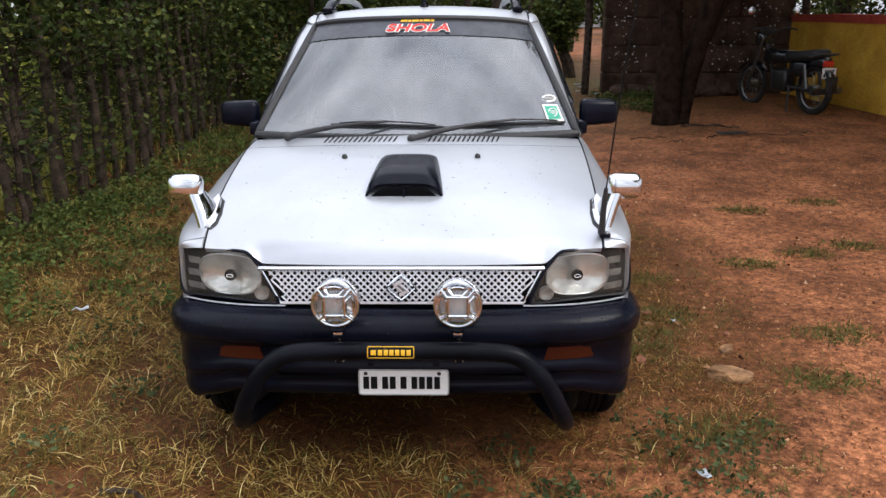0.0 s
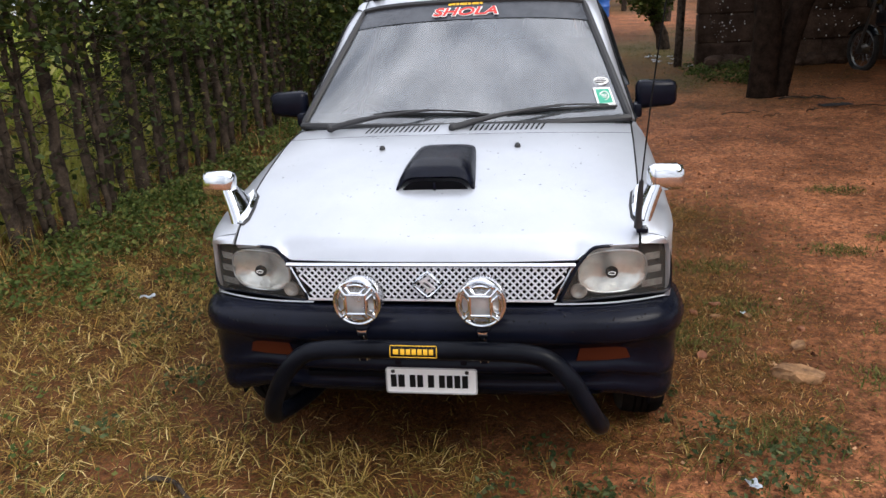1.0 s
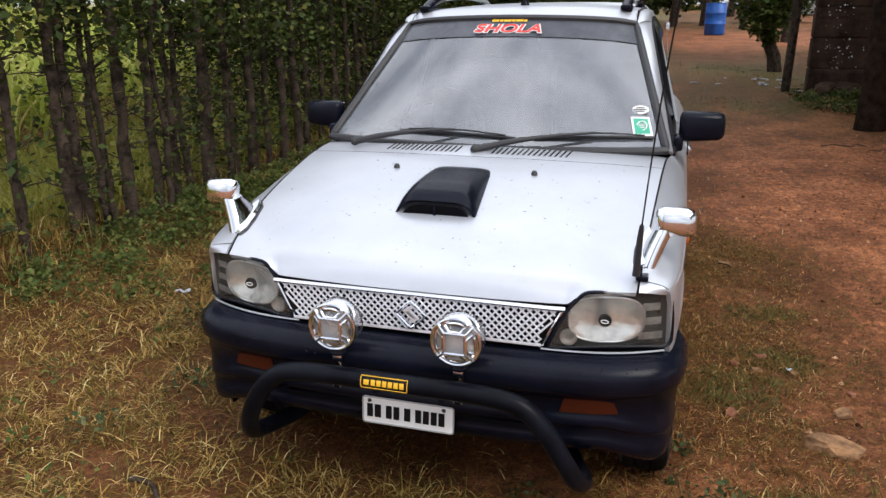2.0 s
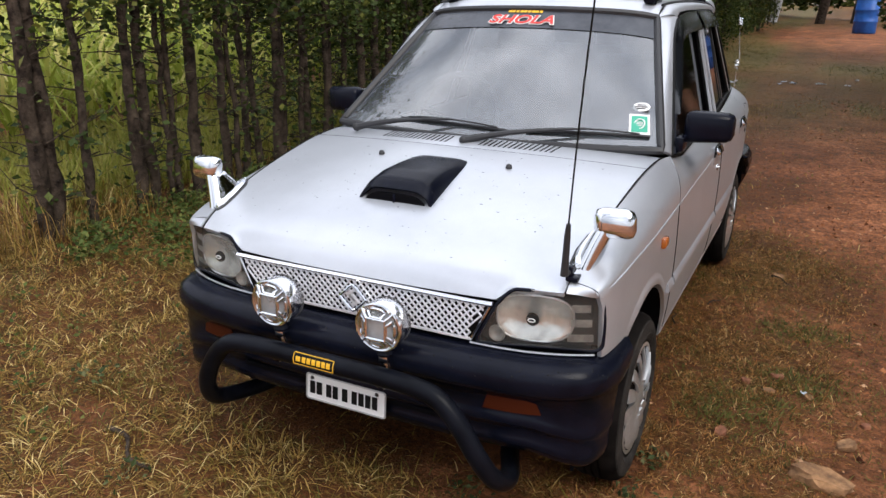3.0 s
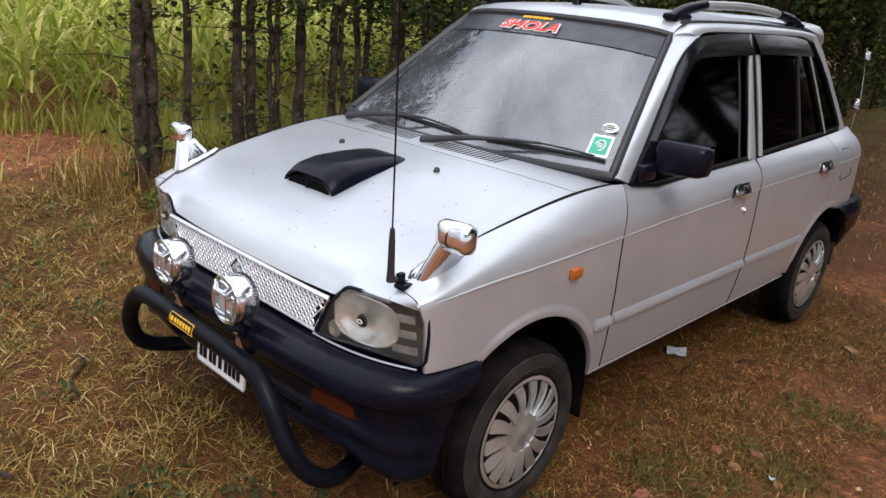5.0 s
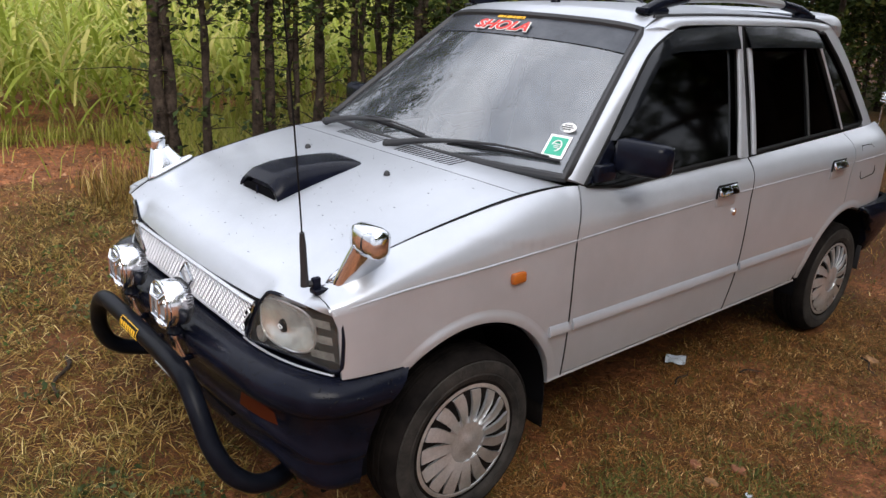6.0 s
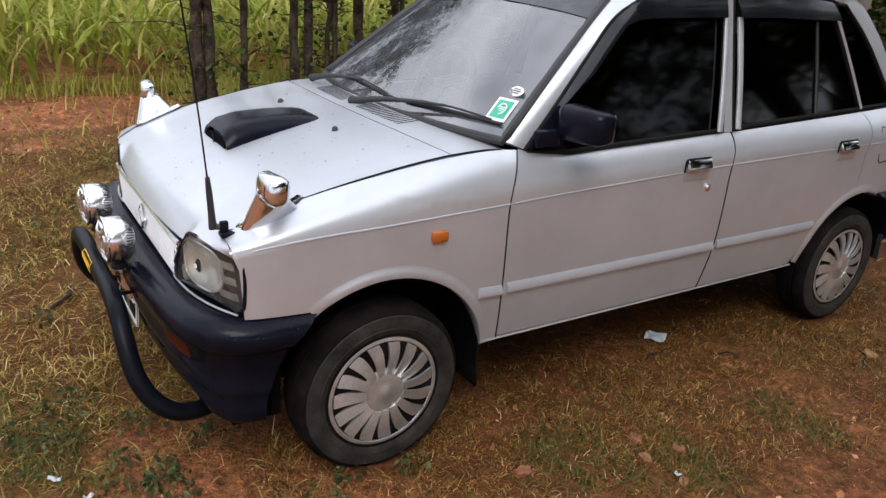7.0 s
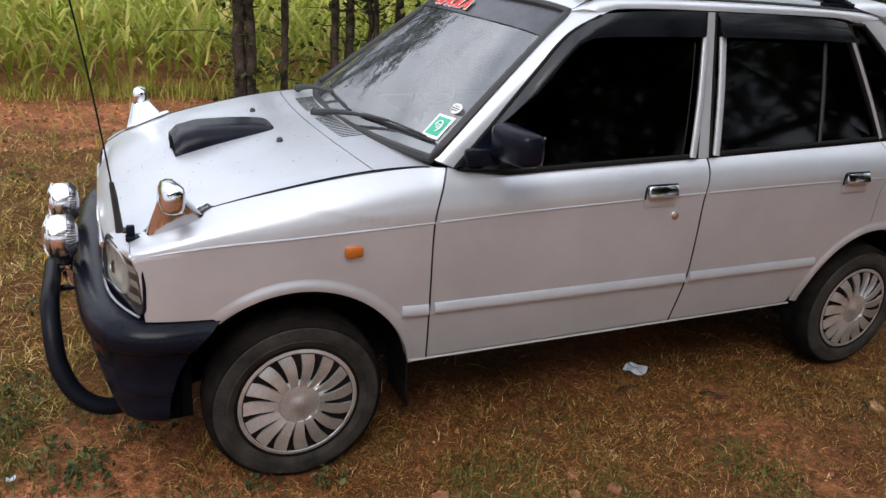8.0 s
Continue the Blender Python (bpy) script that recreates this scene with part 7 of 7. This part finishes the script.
for k in range(5):
    tube(bm, [(-0.15, 0.03 * k - 0.06, 0.03), (0.16, 0.03 * k - 0.07, 0.035)], 0.006, 5)
for s in (-0.12, 0.0, 0.12):
    tube(bm, [(s, -0.08, 0.03), (s, 0.08, 0.035)], 0.006, 5)
o = part("wire_rack", bm, RUBBER)
o.matrix_basis = pose(3.10, 5.87, ground_z(3.1, 5.87), 0, 0, 12)
tagged(o, "small dark wire rack lying on the ground", "rack")


# ---------- motorcycle ----------
def motorcycle(at, turn):
    """Points along local +x from the rear wheel to the front wheel."""
    b = thing("motorcycle", "black commuter motorcycle parked on its stand beside the wall", "motorcycle", at, turn=turn)
    paint = principled("black_tank", (0.008, 0.010, 0.014), 0.2, 0, 0.6)
    steel = principled("dull_steel", (0.16, 0.16, 0.16), 0.35, 0.9)
    for x, nm in ((0.0, "rear_wheel"), (1.26, "front_wheel")):
        w = new(nm)
        w.parent = b
        bm = bmesh.new()
        tube(bm, [(x + 0.275 * math.cos(a), 0, 0.31 + 0.275 * math.sin(a)) for a in np.linspace(0, 2 * math.pi, 33)[:-1]], 0.040 if x == 0 else 0.034, 8, closed=True)
        part("tyre", bm, TYRE, w)
        bm = bmesh.new()
        tube(bm, [(x + 0.232 * math.cos(a), 0, 0.31 + 0.232 * math.sin(a)) for a in np.linspace(0, 2 * math.pi, 33)[:-1]], 0.014, 6, closed=True)
        part("rim", bm, steel, w)
        bm = bmesh.new()
        for k in range(18):
            a = k * math.pi / 9
            tube(bm, [(x + 0.04 * math.cos(a), 0.02 * (-1) ** k, 0.31 + 0.04 * math.sin(a)), (x + 0.23 * math.cos(a + 0.2), 0, 0.31 + 0.23 * math.sin(a + 0.2))], 0.003, 4)
        tagged(part("spokes", bm, steel, w), kind="stuff")
        bm = bmesh.new()
        lathe(bm, [(0.0, -0.06), (0.06, -0.06), (0.07, 0.0), (0.06, 0.06), (0.0, 0.06)], (x, 0, 0.31), "y", 16)
        part("hub", bm, steel, w)
    def p(name, mat, *tubes, label=""):
        bm = bmesh.new()
        for pts, r in tubes:
            tube(bm, pts, r, 8)
        return part(name, bm, mat, b, label)
    p("fork", steel, ([(1.26, 0.07, 0.31), (1.02, 0.07, 0.92)], 0.018), ([(1.26, -0.07, 0.31), (1.02, -0.07, 0.92)], 0.018))
    p("frame", RUBBER, ([(1.02, 0, 0.86), (0.80, 0, 0.40), (0.45, 0, 0.28), (0.38, 0, 0.58), (-0.05, 0, 0.64)], 0.022), ([(0.0, 0.08, 0.31), (0.42, 0.08, 0.33)], 0.018), ([(0.0, -0.08, 0.31), (0.42, -0.08, 0.33)], 0.018))
    p("shock_absorber", steel, ([(0.02, 0.11, 0.33), (0.10, 0.11, 0.62)], 0.022))
    p("shock_absorber", steel, ([(0.02, -0.11, 0.33), (0.10, -0.11, 0.62)], 0.022))
    p("handlebar", RUBBER, (spline([(0.90, 0.36, 1.04), (0.98, 0.20, 1.06), (1.02, 0, 0.98), (0.98, -0.20, 1.06), (0.90, -0.36, 1.04)], 4), 0.013))
    for s in (1, -1):
        m = new("rear_view_mirror")
        m.parent = b
        bm = bmesh.new()
        tube(bm, [(0.97, s * 0.24, 1.06), (0.96, s * 0.30, 1.22), (0.95, s * 0.34, 1.27)], 0.006, 6)
        part("mirror_stem", bm, RUBBER, m)
        bm = bmesh.new()
        lathe(bm, [(0.0, 0.0), (0.050, 0.002), (0.055, 0.012), (0.03, 0.025), (0.0, 0.028)], (0.945, s * 0.345, 1.29), "x", 16)
        part("mirror_glass", bm, CHROME, m)
    bm = bmesh.new()
    vs = box(bm, (0, 0, 0), (0.52, 0.24, 0.20), bevel=0.07)
    for v in vs:
        v.co.z *= lerp(0.75, 1.1, (v.co.x + 0.26) / 0.52)
        v.co += Vector((0.70, 0, 0.70))
    part("fuel_tank", bm, paint, b, "glossy black fuel tank", smooth=60)
    bm = bmesh.new()
    vs = box(bm, (0, 0, 0), (0.60, 0.25, 0.13), bevel=0.045)
    for v in vs:
        v.co.z += 0.05 * (v.co.x < -0.1)
        v.co += Vector((0.20, 0, 0.70))
    part("saddle", bm, RUBBER, b, "black saddle", smooth=60)
    for nm, mt, c, s, bv in (("engine", HOUSING, (0.60, 0, 0.40), (0.30, 0.22, 0.30), 0.05), ("side_panel", paint, (0.26, 0, 0.56), (0.30, 0.22, 0.20), 0.04), ("tail_cowl", paint, (-0.06, 0, 0.66), (0.26, 0.16, 0.12), 0.04), ("headlamp", paint, (1.12, 0, 0.92), (0.16, 0.18, 0.20), 0.05), ("meter_pod", RUBBER, (1.04, 0, 1.04), (0.08, 0.20, 0.08), 0.02)):
        bm = bmesh.new()
        box(bm, c, s, bevel=bv)
        part(nm, bm, mt, b, smooth=60)
    bm = bmesh.new()
    box(bm, (-0.19, 0, 0.64), (0.06, 0.13, 0.08), bevel=0.015)
    part("tail_lamp", bm, principled("red_lens", (0.50, 0.02, 0.015), 0.25, 0, 0.4), b, "red tail lamp")
    pl = new("number_plate")
    pl.parent = b
    bm = bmesh.new()
    box(bm, (-0.225, 0, 0.53), (0.006, 0.20, 0.13), bevel=0.002)
    part("plate_body", bm, WHITE, pl)
    for z, n in ((0.555, 4), (0.505, 5)):
        for k in range(n):
            bm = bmesh.new()
            box(bm, (-0.229, (k - (n - 1) / 2) * 0.034, z), (0.002, 0.022, 0.036))
            part("character_bar", bm, BLACK, pl)
    for nm, x0, r, a0, a1 in (("rear_mudguard", 0.0, 0.335, 0.7, 2.6), ("front_mudguard", 1.26, 0.325, 0.6, 2.5)):
        bm = bmesh.new()
        sheet(bm, lambda u, v: Vector((x0 + r * math.cos(lerp(a0, a1, u)), (v - 0.5) * 0.12, 0.31 + (r - 0.03 * (2 * v - 1) ** 2) * math.sin(lerp(a0, a1, u)))), 16, 4)
        solid(part(nm, bm, paint, b), 0.004)
    bm = bmesh.new()
    box(bm, (-0.290, 0, 0.40), (0.015, 0.16, 0.18), bevel=0.005)
    part("mud_flap", bm, RUBBER, b)
    p("silencer", steel, ([(0.55, -0.13, 0.28), (0.20, -0.16, 0.26)], 0.020), ([(0.20, -0.16, 0.26), (-0.25, -0.17, 0.32)], 0.042))
    p("grab_rail", steel, ([(0.0, 0.13, 0.72), (-0.22, 0.12, 0.76), (-0.22, -0.12, 0.76), (0.0, -0.13, 0.72)], 0.010))
    p("centre_stand", RUBBER, ([(0.35, 0.10, 0.32), (0.28, 0.16, 0.01)], 0.012), ([(0.35, -0.10, 0.32), (0.28, -0.16, 0.01)], 0.012), ([(0.28, 0.16, 0.012), (0.28, -0.16, 0.012)], 0.012))


motorcycle((4.65, 7.46, ground_z(4.65, 7.46) - 0.005), 105.2)

# ---------- further back ----------
thicket("garden_bush", 4200, [(2.0, 12.3, 1.25, 0.40, 0.4, 0.45), (1.9, 12.4, 1.65, 0.5, 0.5, 0.5), (2.4, 12.4, 1.75, 0.5, 0.5, 0.5)], (0.05, 0.11), "round green garden bush with small pale flowers", "bush", WEED)
bm = bmesh.new()
tube(bm, [(2.25, 12.35, 0.2), (2.20, 12.35, 0.55), (2.02, 12.35, 0.95), (2.05, 12.35, 1.7)], [0.13, 0.11, 0.10, 0.06], 8)
tagged(part("bush_stem", bm, BARK), "short dark stem of a bush", "bush")


def drum(at):
    d = thing("plastic_drum", "blue plastic water drum standing on the earth", "drum", at)
    blue = mottled(principled("blue_plastic", (0.012, 0.10, 0.42), 0.4), (0.008, 0.075, 0.34), (0.02, 0.14, 0.52), 4.0)
    bm = bmesh.new()
    lathe(bm, [(0.26, 0.0), (0.29, 0.03), (0.29, 0.28), (0.305, 0.30), (0.305, 0.33), (0.29, 0.35), (0.29, 0.58), (0.305, 0.60), (0.305, 0.63), (0.29, 0.65), (0.29, 0.86), (0.26, 0.90), (0.0, 0.90)], (0, 0, 0), "z", 28)
    part("drum_body", bm, blue, d, smooth=50)
    bm = bmesh.new()
    tube(bm, [(0.285 * math.cos(a), 0.285 * math.sin(a), 0.885) for a in np.linspace(0, 2 * math.pi, 25)[:-1]], 0.018, 6, closed=True)
    part("drum_rim", bm, blue, d)


drum((1.60, 22.4, ground_z(1.6, 22.4)))
for x, y, r, h in ((0.35, 27.5, 0.16, 5.5), (1.45, 28.5, 0.18, 5.5), (3.2, 19.5, 0.12, 5.0), (2.6, 26.0, 0.10, 4.6)):
    bark_tree("far_tree", (x, y, ground_z(x, y)), [([(0, 0, -0.1), (0.1, 0, 1.2), (0.3 if x > 1 else -0.1, 0, 2.6), (0.5 if x > 1 else -0.2, 0, h)], r, r * 0.6)], "dark slender tree at the far side of the yard", [(0, 0, h, 2.2, 2.0, 1.4)], 2600, (0.10, 0.22))
PLASTER = mottled(principled("pale_plaster", (0.55, 0.56, 0.58), 0.9), (0.42, 0.43, 0.45), (0.66, 0.67, 0.68), 2.0)
shed = thing("roadside_shed", "small pale plastered shed with a dark doorway", "shed", (-2.2, 25.6, ground_z(-2.2, 25.6)))
bm = bmesh.new()
box(bm, (0, 0.9, 0.95), (1.9, 1.8, 1.9), bevel=0.02)
part("shed_wall", bm, MUD, shed)
bm = bmesh.new()
plate_of(bm, [Vector((0.95, -0.1, -0.05)), Vector((1.35, -0.1, -0.05)), Vector((1.60, -0.1, 1.9)), Vector((1.20, -0.1, 1.9))], (0, 0.25, 0))
part("leaning_post", bm, PLASTER, shed, "pale leaning post")
bm = bmesh.new()
box(bm, (0.2, -0.12, 0.12), (1.2, 0.2, 0.24), bevel=0.02)
part("plinth", bm, PLASTER, shed)
bm = bmesh.new()
box(bm, (0.0, 0.8, 1.98), (2.4, 2.4, 0.10), Euler((radians(6), 0, 0)).to_matrix(), bevel=0.01)
part("shed_roof", bm, PLASTER, shed)
house = thing("village_house", "low white-walled house with a dark tiled roof", "house", (10.5, 45.0, ground_z(10.5, 45)))
bm = bmesh.new()
box(bm, (0, 0, 1.3), (11.0, 5.0, 2.6), bevel=0.02)
part("house_wall", bm, PLASTER, house)
bm = bmesh.new()
plate_of(bm, [Vector((-5.8, -3.0, 2.5)), Vector((5.8, -3.0, 2.5)), Vector((5.8, 0, 4.0)), Vector((-5.8, 0, 4.0))], (0, 0.05, 0.12))
plate_of(bm, [Vector((-5.8, 3.0, 2.5)), Vector((5.8, 3.0, 2.5)), Vector((5.8, 0, 4.0)), Vector((-5.8, 0, 4.0))], (0, -0.05, 0.12))
part("house_roof", bm, MUD, house)
for x in (-3.6, -0.6, 2.6):
    w = new("window")
    w.parent = house
    bm = bmesh.new()
    box(bm, (x, -2.52, 1.4), (0.9, 0.08, 1.0), bevel=0.01)
    part("window_frame", bm, BARK, w)
    bm = bmesh.new()
    box(bm, (x, -2.55, 1.4), (0.76, 0.05, 0.86))
    part("pane", bm, TINT, w)
bm = bmesh.new()
box(bm, (-1.9, -2.52, 1.0), (0.85, 0.06, 2.0), bevel=0.01)
part("door", bm, BARK, house)

# trees all round: behind the yard, beyond the field, and behind the viewer, where the car's glass mirrors them
random.seed(17)


def leafy_tree(x, y, h, spread, n=6000, lean=0.0):
    z = ground_z(x, y)
    s = spread
    bark_tree("shade_tree", (x, y, z), [([(0, 0, -0.1), (0.1, 0, h * 0.25), (lean, 0.1, h * 0.55), (lean * 1.4, 0.1, h * 0.85)], 0.20, 0.07), ([(0.05, 0, h * 0.35), (s * 0.4, 0.2, h * 0.6), (s * 0.7, 0.3, h * 0.75)], 0.10, 0.04), ([(0.05, 0, h * 0.38), (-s * 0.4, -0.3, h * 0.62), (-s * 0.7, -0.3, h * 0.78)], 0.10, 0.04), ([(0.05, 0, h * 0.4), (0.1, s * 0.4, h * 0.65), (0.1, s * 0.7, h * 0.8)], 0.09, 0.04)],
              "broad dark green shade tree with an open crown", [(0, 0, h * 0.75, s, s, h * 0.25), (s * 0.5, 0.3, h * 0.62, s * 0.6, s * 0.6, h * 0.16), (-s * 0.5, -0.4, h * 0.66, s * 0.6, s * 0.6, h * 0.18), (0, s * 0.5, h * 0.6, s * 0.6, s * 0.6, h * 0.16)], n, (0.08, 0.17) if n > 8000 else (0.12, 0.26))


for x, y, h, s in ((8.5, 1.5, 8.0, 3.2), (12.5, -1.0, 9.5, 4.0), (13.0, 5.0, 9.5, 4.0), (8.0, 5.2, 6.5, 2.5), (9.5, -2.8, 7.5, 3.0), (8.2, -6.5, 6.5, 2.6), (9.8, 9.0, 7.0, 2.8), (7.2, 12.5, 6.5, 2.6), (4.2, 13.0, 6.0, 2.2), (3.0, 40.0, 8.0, 4.5), (-3.5, 36.0, 8.0, 4.5), (9.5, 24.0, 7.5, 3.8), (-6.5, 30.0, 7.0, 4.0), (11.0, 38.0, 8.0, 4.5)):
    leafy_tree(x, y, h, s, 4600 if x > 7.5 and y < 8 else 5000)
thicket("tree_line", 26000, [(-38 + random.uniform(-2, 2), y, 2.6, 3.0, 2.6, 2.8) for y in np.arange(-16, 40, 3.0)], (0.25, 0.55), "dark line of trees beyond the maize field", "trees")
thicket("tree_line", 16000, [(x, 58 + random.uniform(-2, 2), 4.6, 3.0, 2.6, 3.6) for x in np.arange(-34, 30, 3.2)], (0.3, 0.6), "distant trees behind the village", "trees")


thicket("far_bushes", 16000, [(x + random.uniform(-0.5, 0.5), 32 + random.uniform(-1.5, 1.5), 1.95 + random.uniform(-0.3, 0.6), 0.9, 0.8, 1.1) for x in np.arange(-4.0, 10.0, 1.0)], (0.12, 0.26), "dark foliage hanging at the far side of the yard", "bushes")
thicket("hedge", 9000, [(7.4 + random.uniform(-0.3, 0.5), y, 1.9, 0.8, 0.9, 1.3) for y in np.arange(3.0, 15.0, 1.1)], (0.07, 0.16), "dark leafy growth behind the yellow wall", "hedge")


# ---------- stones, scraps and pebbles ----------
ROCK = mottled(principled("sandy_stone", (0.35, 0.24, 0.15), 0.9), (0.12, 0.060, 0.026), (0.36, 0.19, 0.085), 14.0, 0.4, 90.0, bump=0.8, bump_scale=40.0)
BRICK = mottled(principled("broken_brick", (0.36, 0.15, 0.08), 0.9), (0.15, 0.055, 0.028), (0.32, 0.13, 0.065), 18.0, bump=0.6, bump_scale=60.0)


def stone(x, y, size, mat, label, seed, flat=0.45, turn=0):
    bm = bmesh.new()
    bmesh.ops.create_icosphere(bm, subdivisions=3, radius=1.0)
    for v in bm.verts:
        n = v.co.normalized()
        d = 1 + 0.30 * noise.noise(n * 1.3 + Vector((seed, 0, 0))) + 0.14 * noise.noise(n * 3.1 + Vector((seed, 3, 0)))
        q = n * d
        q = Vector((max(-0.95, min(0.95, q.x)), max(-0.9, min(0.9, q.y + 0.35 * q.x)), max(-0.7, min(0.55 - 0.35 * q.x, q.z))))
        v.co = Vector((q.x * size[0], q.y * size[1], q.z * size[0] * flat))
    o = part("stone", bm, mat, smooth=28)
    o.matrix_basis = pose(x, y, ground_z(x, y) + size[0] * flat * 0.35, 0, 0, turn)
    return tagged(o, label, "stone", "loose stones")


stone(1.165, 0.20, (0.088, 0.052), ROCK, "flat sandy-brown stone lying on red earth", 1, 0.42, -28)
for x, y, s, m, sd in ((0.905, 0.765, 0.024, BRICK, 2), (1.006, 0.845, 0.028, BRICK, 3), (0.985, 0.72, 0.022, ROCK, 4), (1.24, 0.45, 0.036, ROCK, 5), (0.87, 0.35, 0.026, BRICK, 6), (1.12, 0.74, 0.020, ROCK, 7), (0.93, 2.04, 0.030, ROCK, 8), (1.05, -0.72, 0.034, ROCK, 9), (1.30, 0.62, 0.02, BRICK, 10)):
    stone(x, y, (s, s * 0.8), m, "small broken reddish stone on the earth", sd, 0.6, sd * 40)


def pebbles(n, x0, x1, y0, y1, size, mat):
    p = scatter(n, x0, x1, y0, y1, lambda x, y: max(0.06, 1.0 - cover(x, y) * 1.1))
    base = np.array([(1, 0, -0.2), (-1, 0, -0.2), (0, 1, -0.2), (0, -1, -0.2), (0, 0, 0.8)], float)
    tri = np.array([(0, 2, 4), (2, 1, 4), (1, 3, 4), (3, 0, 4)])
    m = len(p)
    s = rng.uniform(*size, m)[:, None, None] * rng.uniform(0.6, 1.3, (m, 1, 3))
    v = p[:, None, :] + base[None] * s + rng.normal(size=(m, 5, 3)) * s * 0.2
    f = (np.arange(m)[:, None, None] * 5 + tri[None]).reshape(-1, 3)
    return tagged(new("gravel", raw_mesh("gravel", v.reshape(-1, 3), f, mat, False)), "loose small reddish stones and clods on the earth", "gravel", kind="stuff")


CLOD = stops(leafy("clods", (0.1, 0.04, 0.02), (0.4, 0.2, 0.1), 0.9, 0.0), [(0.040, 0.014, 0.007), (0.18, 0.070, 0.030), (0.40, 0.170, 0.075), (0.08, 0.028, 0.013), (0.26, 0.100, 0.042), (0.56, 0.34, 0.20)])
pebbles(46000, 0.3, 3.6, -1.6, 3.6, (0.0016, 0.0055), CLOD)
pebbles(30000, 0.5, 4.4, -1.2, 4.6, (0.004, 0.010), CLOD)
pebbles(2600, 0.5, 3.4, -1.2, 3.6, (0.009, 0.017), CLOD)
pebbles(9000, 0.5, 6.0, 3.0, 9.0, (0.006, 0.014), CLOD)
pebbles(9000, -4.2, -2.5, -3.0, 4.0, (0.006, 0.02), CLOD)

PAPER = principled("thin_white_plastic", (0.46, 0.51, 0.57), 0.35)


def scrap(x, y, w, h, turn, label, mat=PAPER):
    bm = bmesh.new()
    sheet(bm, lambda u, v: Vector(((u - 0.5) * w, (v - 0.5) * h, 0.012 + 0.022 * w / 0.1 * noise.noise(Vector((u * 3 + x * 9, v * 3, y * 7))) + 0.012 * abs(u - 0.5))), 8, 6)
    o = solid(part("scrap", bm, mat, smooth=25), 0.0012)
    o.matrix_basis = pose(x, y, ground_z(x, y) + 0.006, 0, 0, turn)
    return tagged(o, label, "litter", "scraps of litter")


scrap(0.455, 1.33, 0.078, 0.060, 30, "crumpled pale plastic scrap lying in the grass")
scrap(0.335, -0.80, 0.034, 0.014, 60, "small white paper scrap on the earth")
scrap(0.864, -0.474, 0.030, 0.040, 15, "small white foil packet on the earth")
scrap(0.45, -0.735, 0.024, 0.012, 110, "small white paper scrap on the earth")
scrap(1.10, 0.735, 0.018, 0.012, 20, "small white paper scrap on the earth")
for k in range(22):
    x, y = (random.gauss(2.05, 0.28), random.gauss(10.6, 0.5)) if k < 13 else (random.gauss(0.3, 0.5), random.gauss(10.3, 0.15))
    scrap(x, y, random.uniform(0.05, 0.11), random.uniform(0.03, 0.06), k * 47, "small white scrap of litter on the worn ground")
scrap(-1.49, 0.60, 0.07, 0.014, 15, "curled pale strip lying in the grass")
for x, y, l, a, r, lab in ((-0.72, -0.66, 0.30, -22, 0.009, "dark dry stick lying in the straw"), (0.69, 1.50, 0.10, 60, 0.004, "pale dry twig on the ground"), (0.56, 1.22, 0.13, 100, 0.004, "pale dry twig on the ground"), (0.95, 1.95, 0.16, -50, 0.004, "dark dry twig on the ground"), (-0.45, -1.02, 0.34, 4, 0.012, "dark dry stick lying in the straw")):
    bm = bmesh.new()
    tube(bm, spline([(-l / 2, 0, 0.014), (-l / 6, l * 0.08, 0.02), (l / 5, -l * 0.04, 0.018), (l / 2, l * 0.05, 0.012)], 4), [r * q for q in np.linspace(1, 0.5, 13)], 6)
    o = part("stick", bm, BARK)
    o.matrix_basis = pose(x, y, ground_z(x, y), 0, 0, a)
    tagged(o, lab, "stick", "fallen sticks")
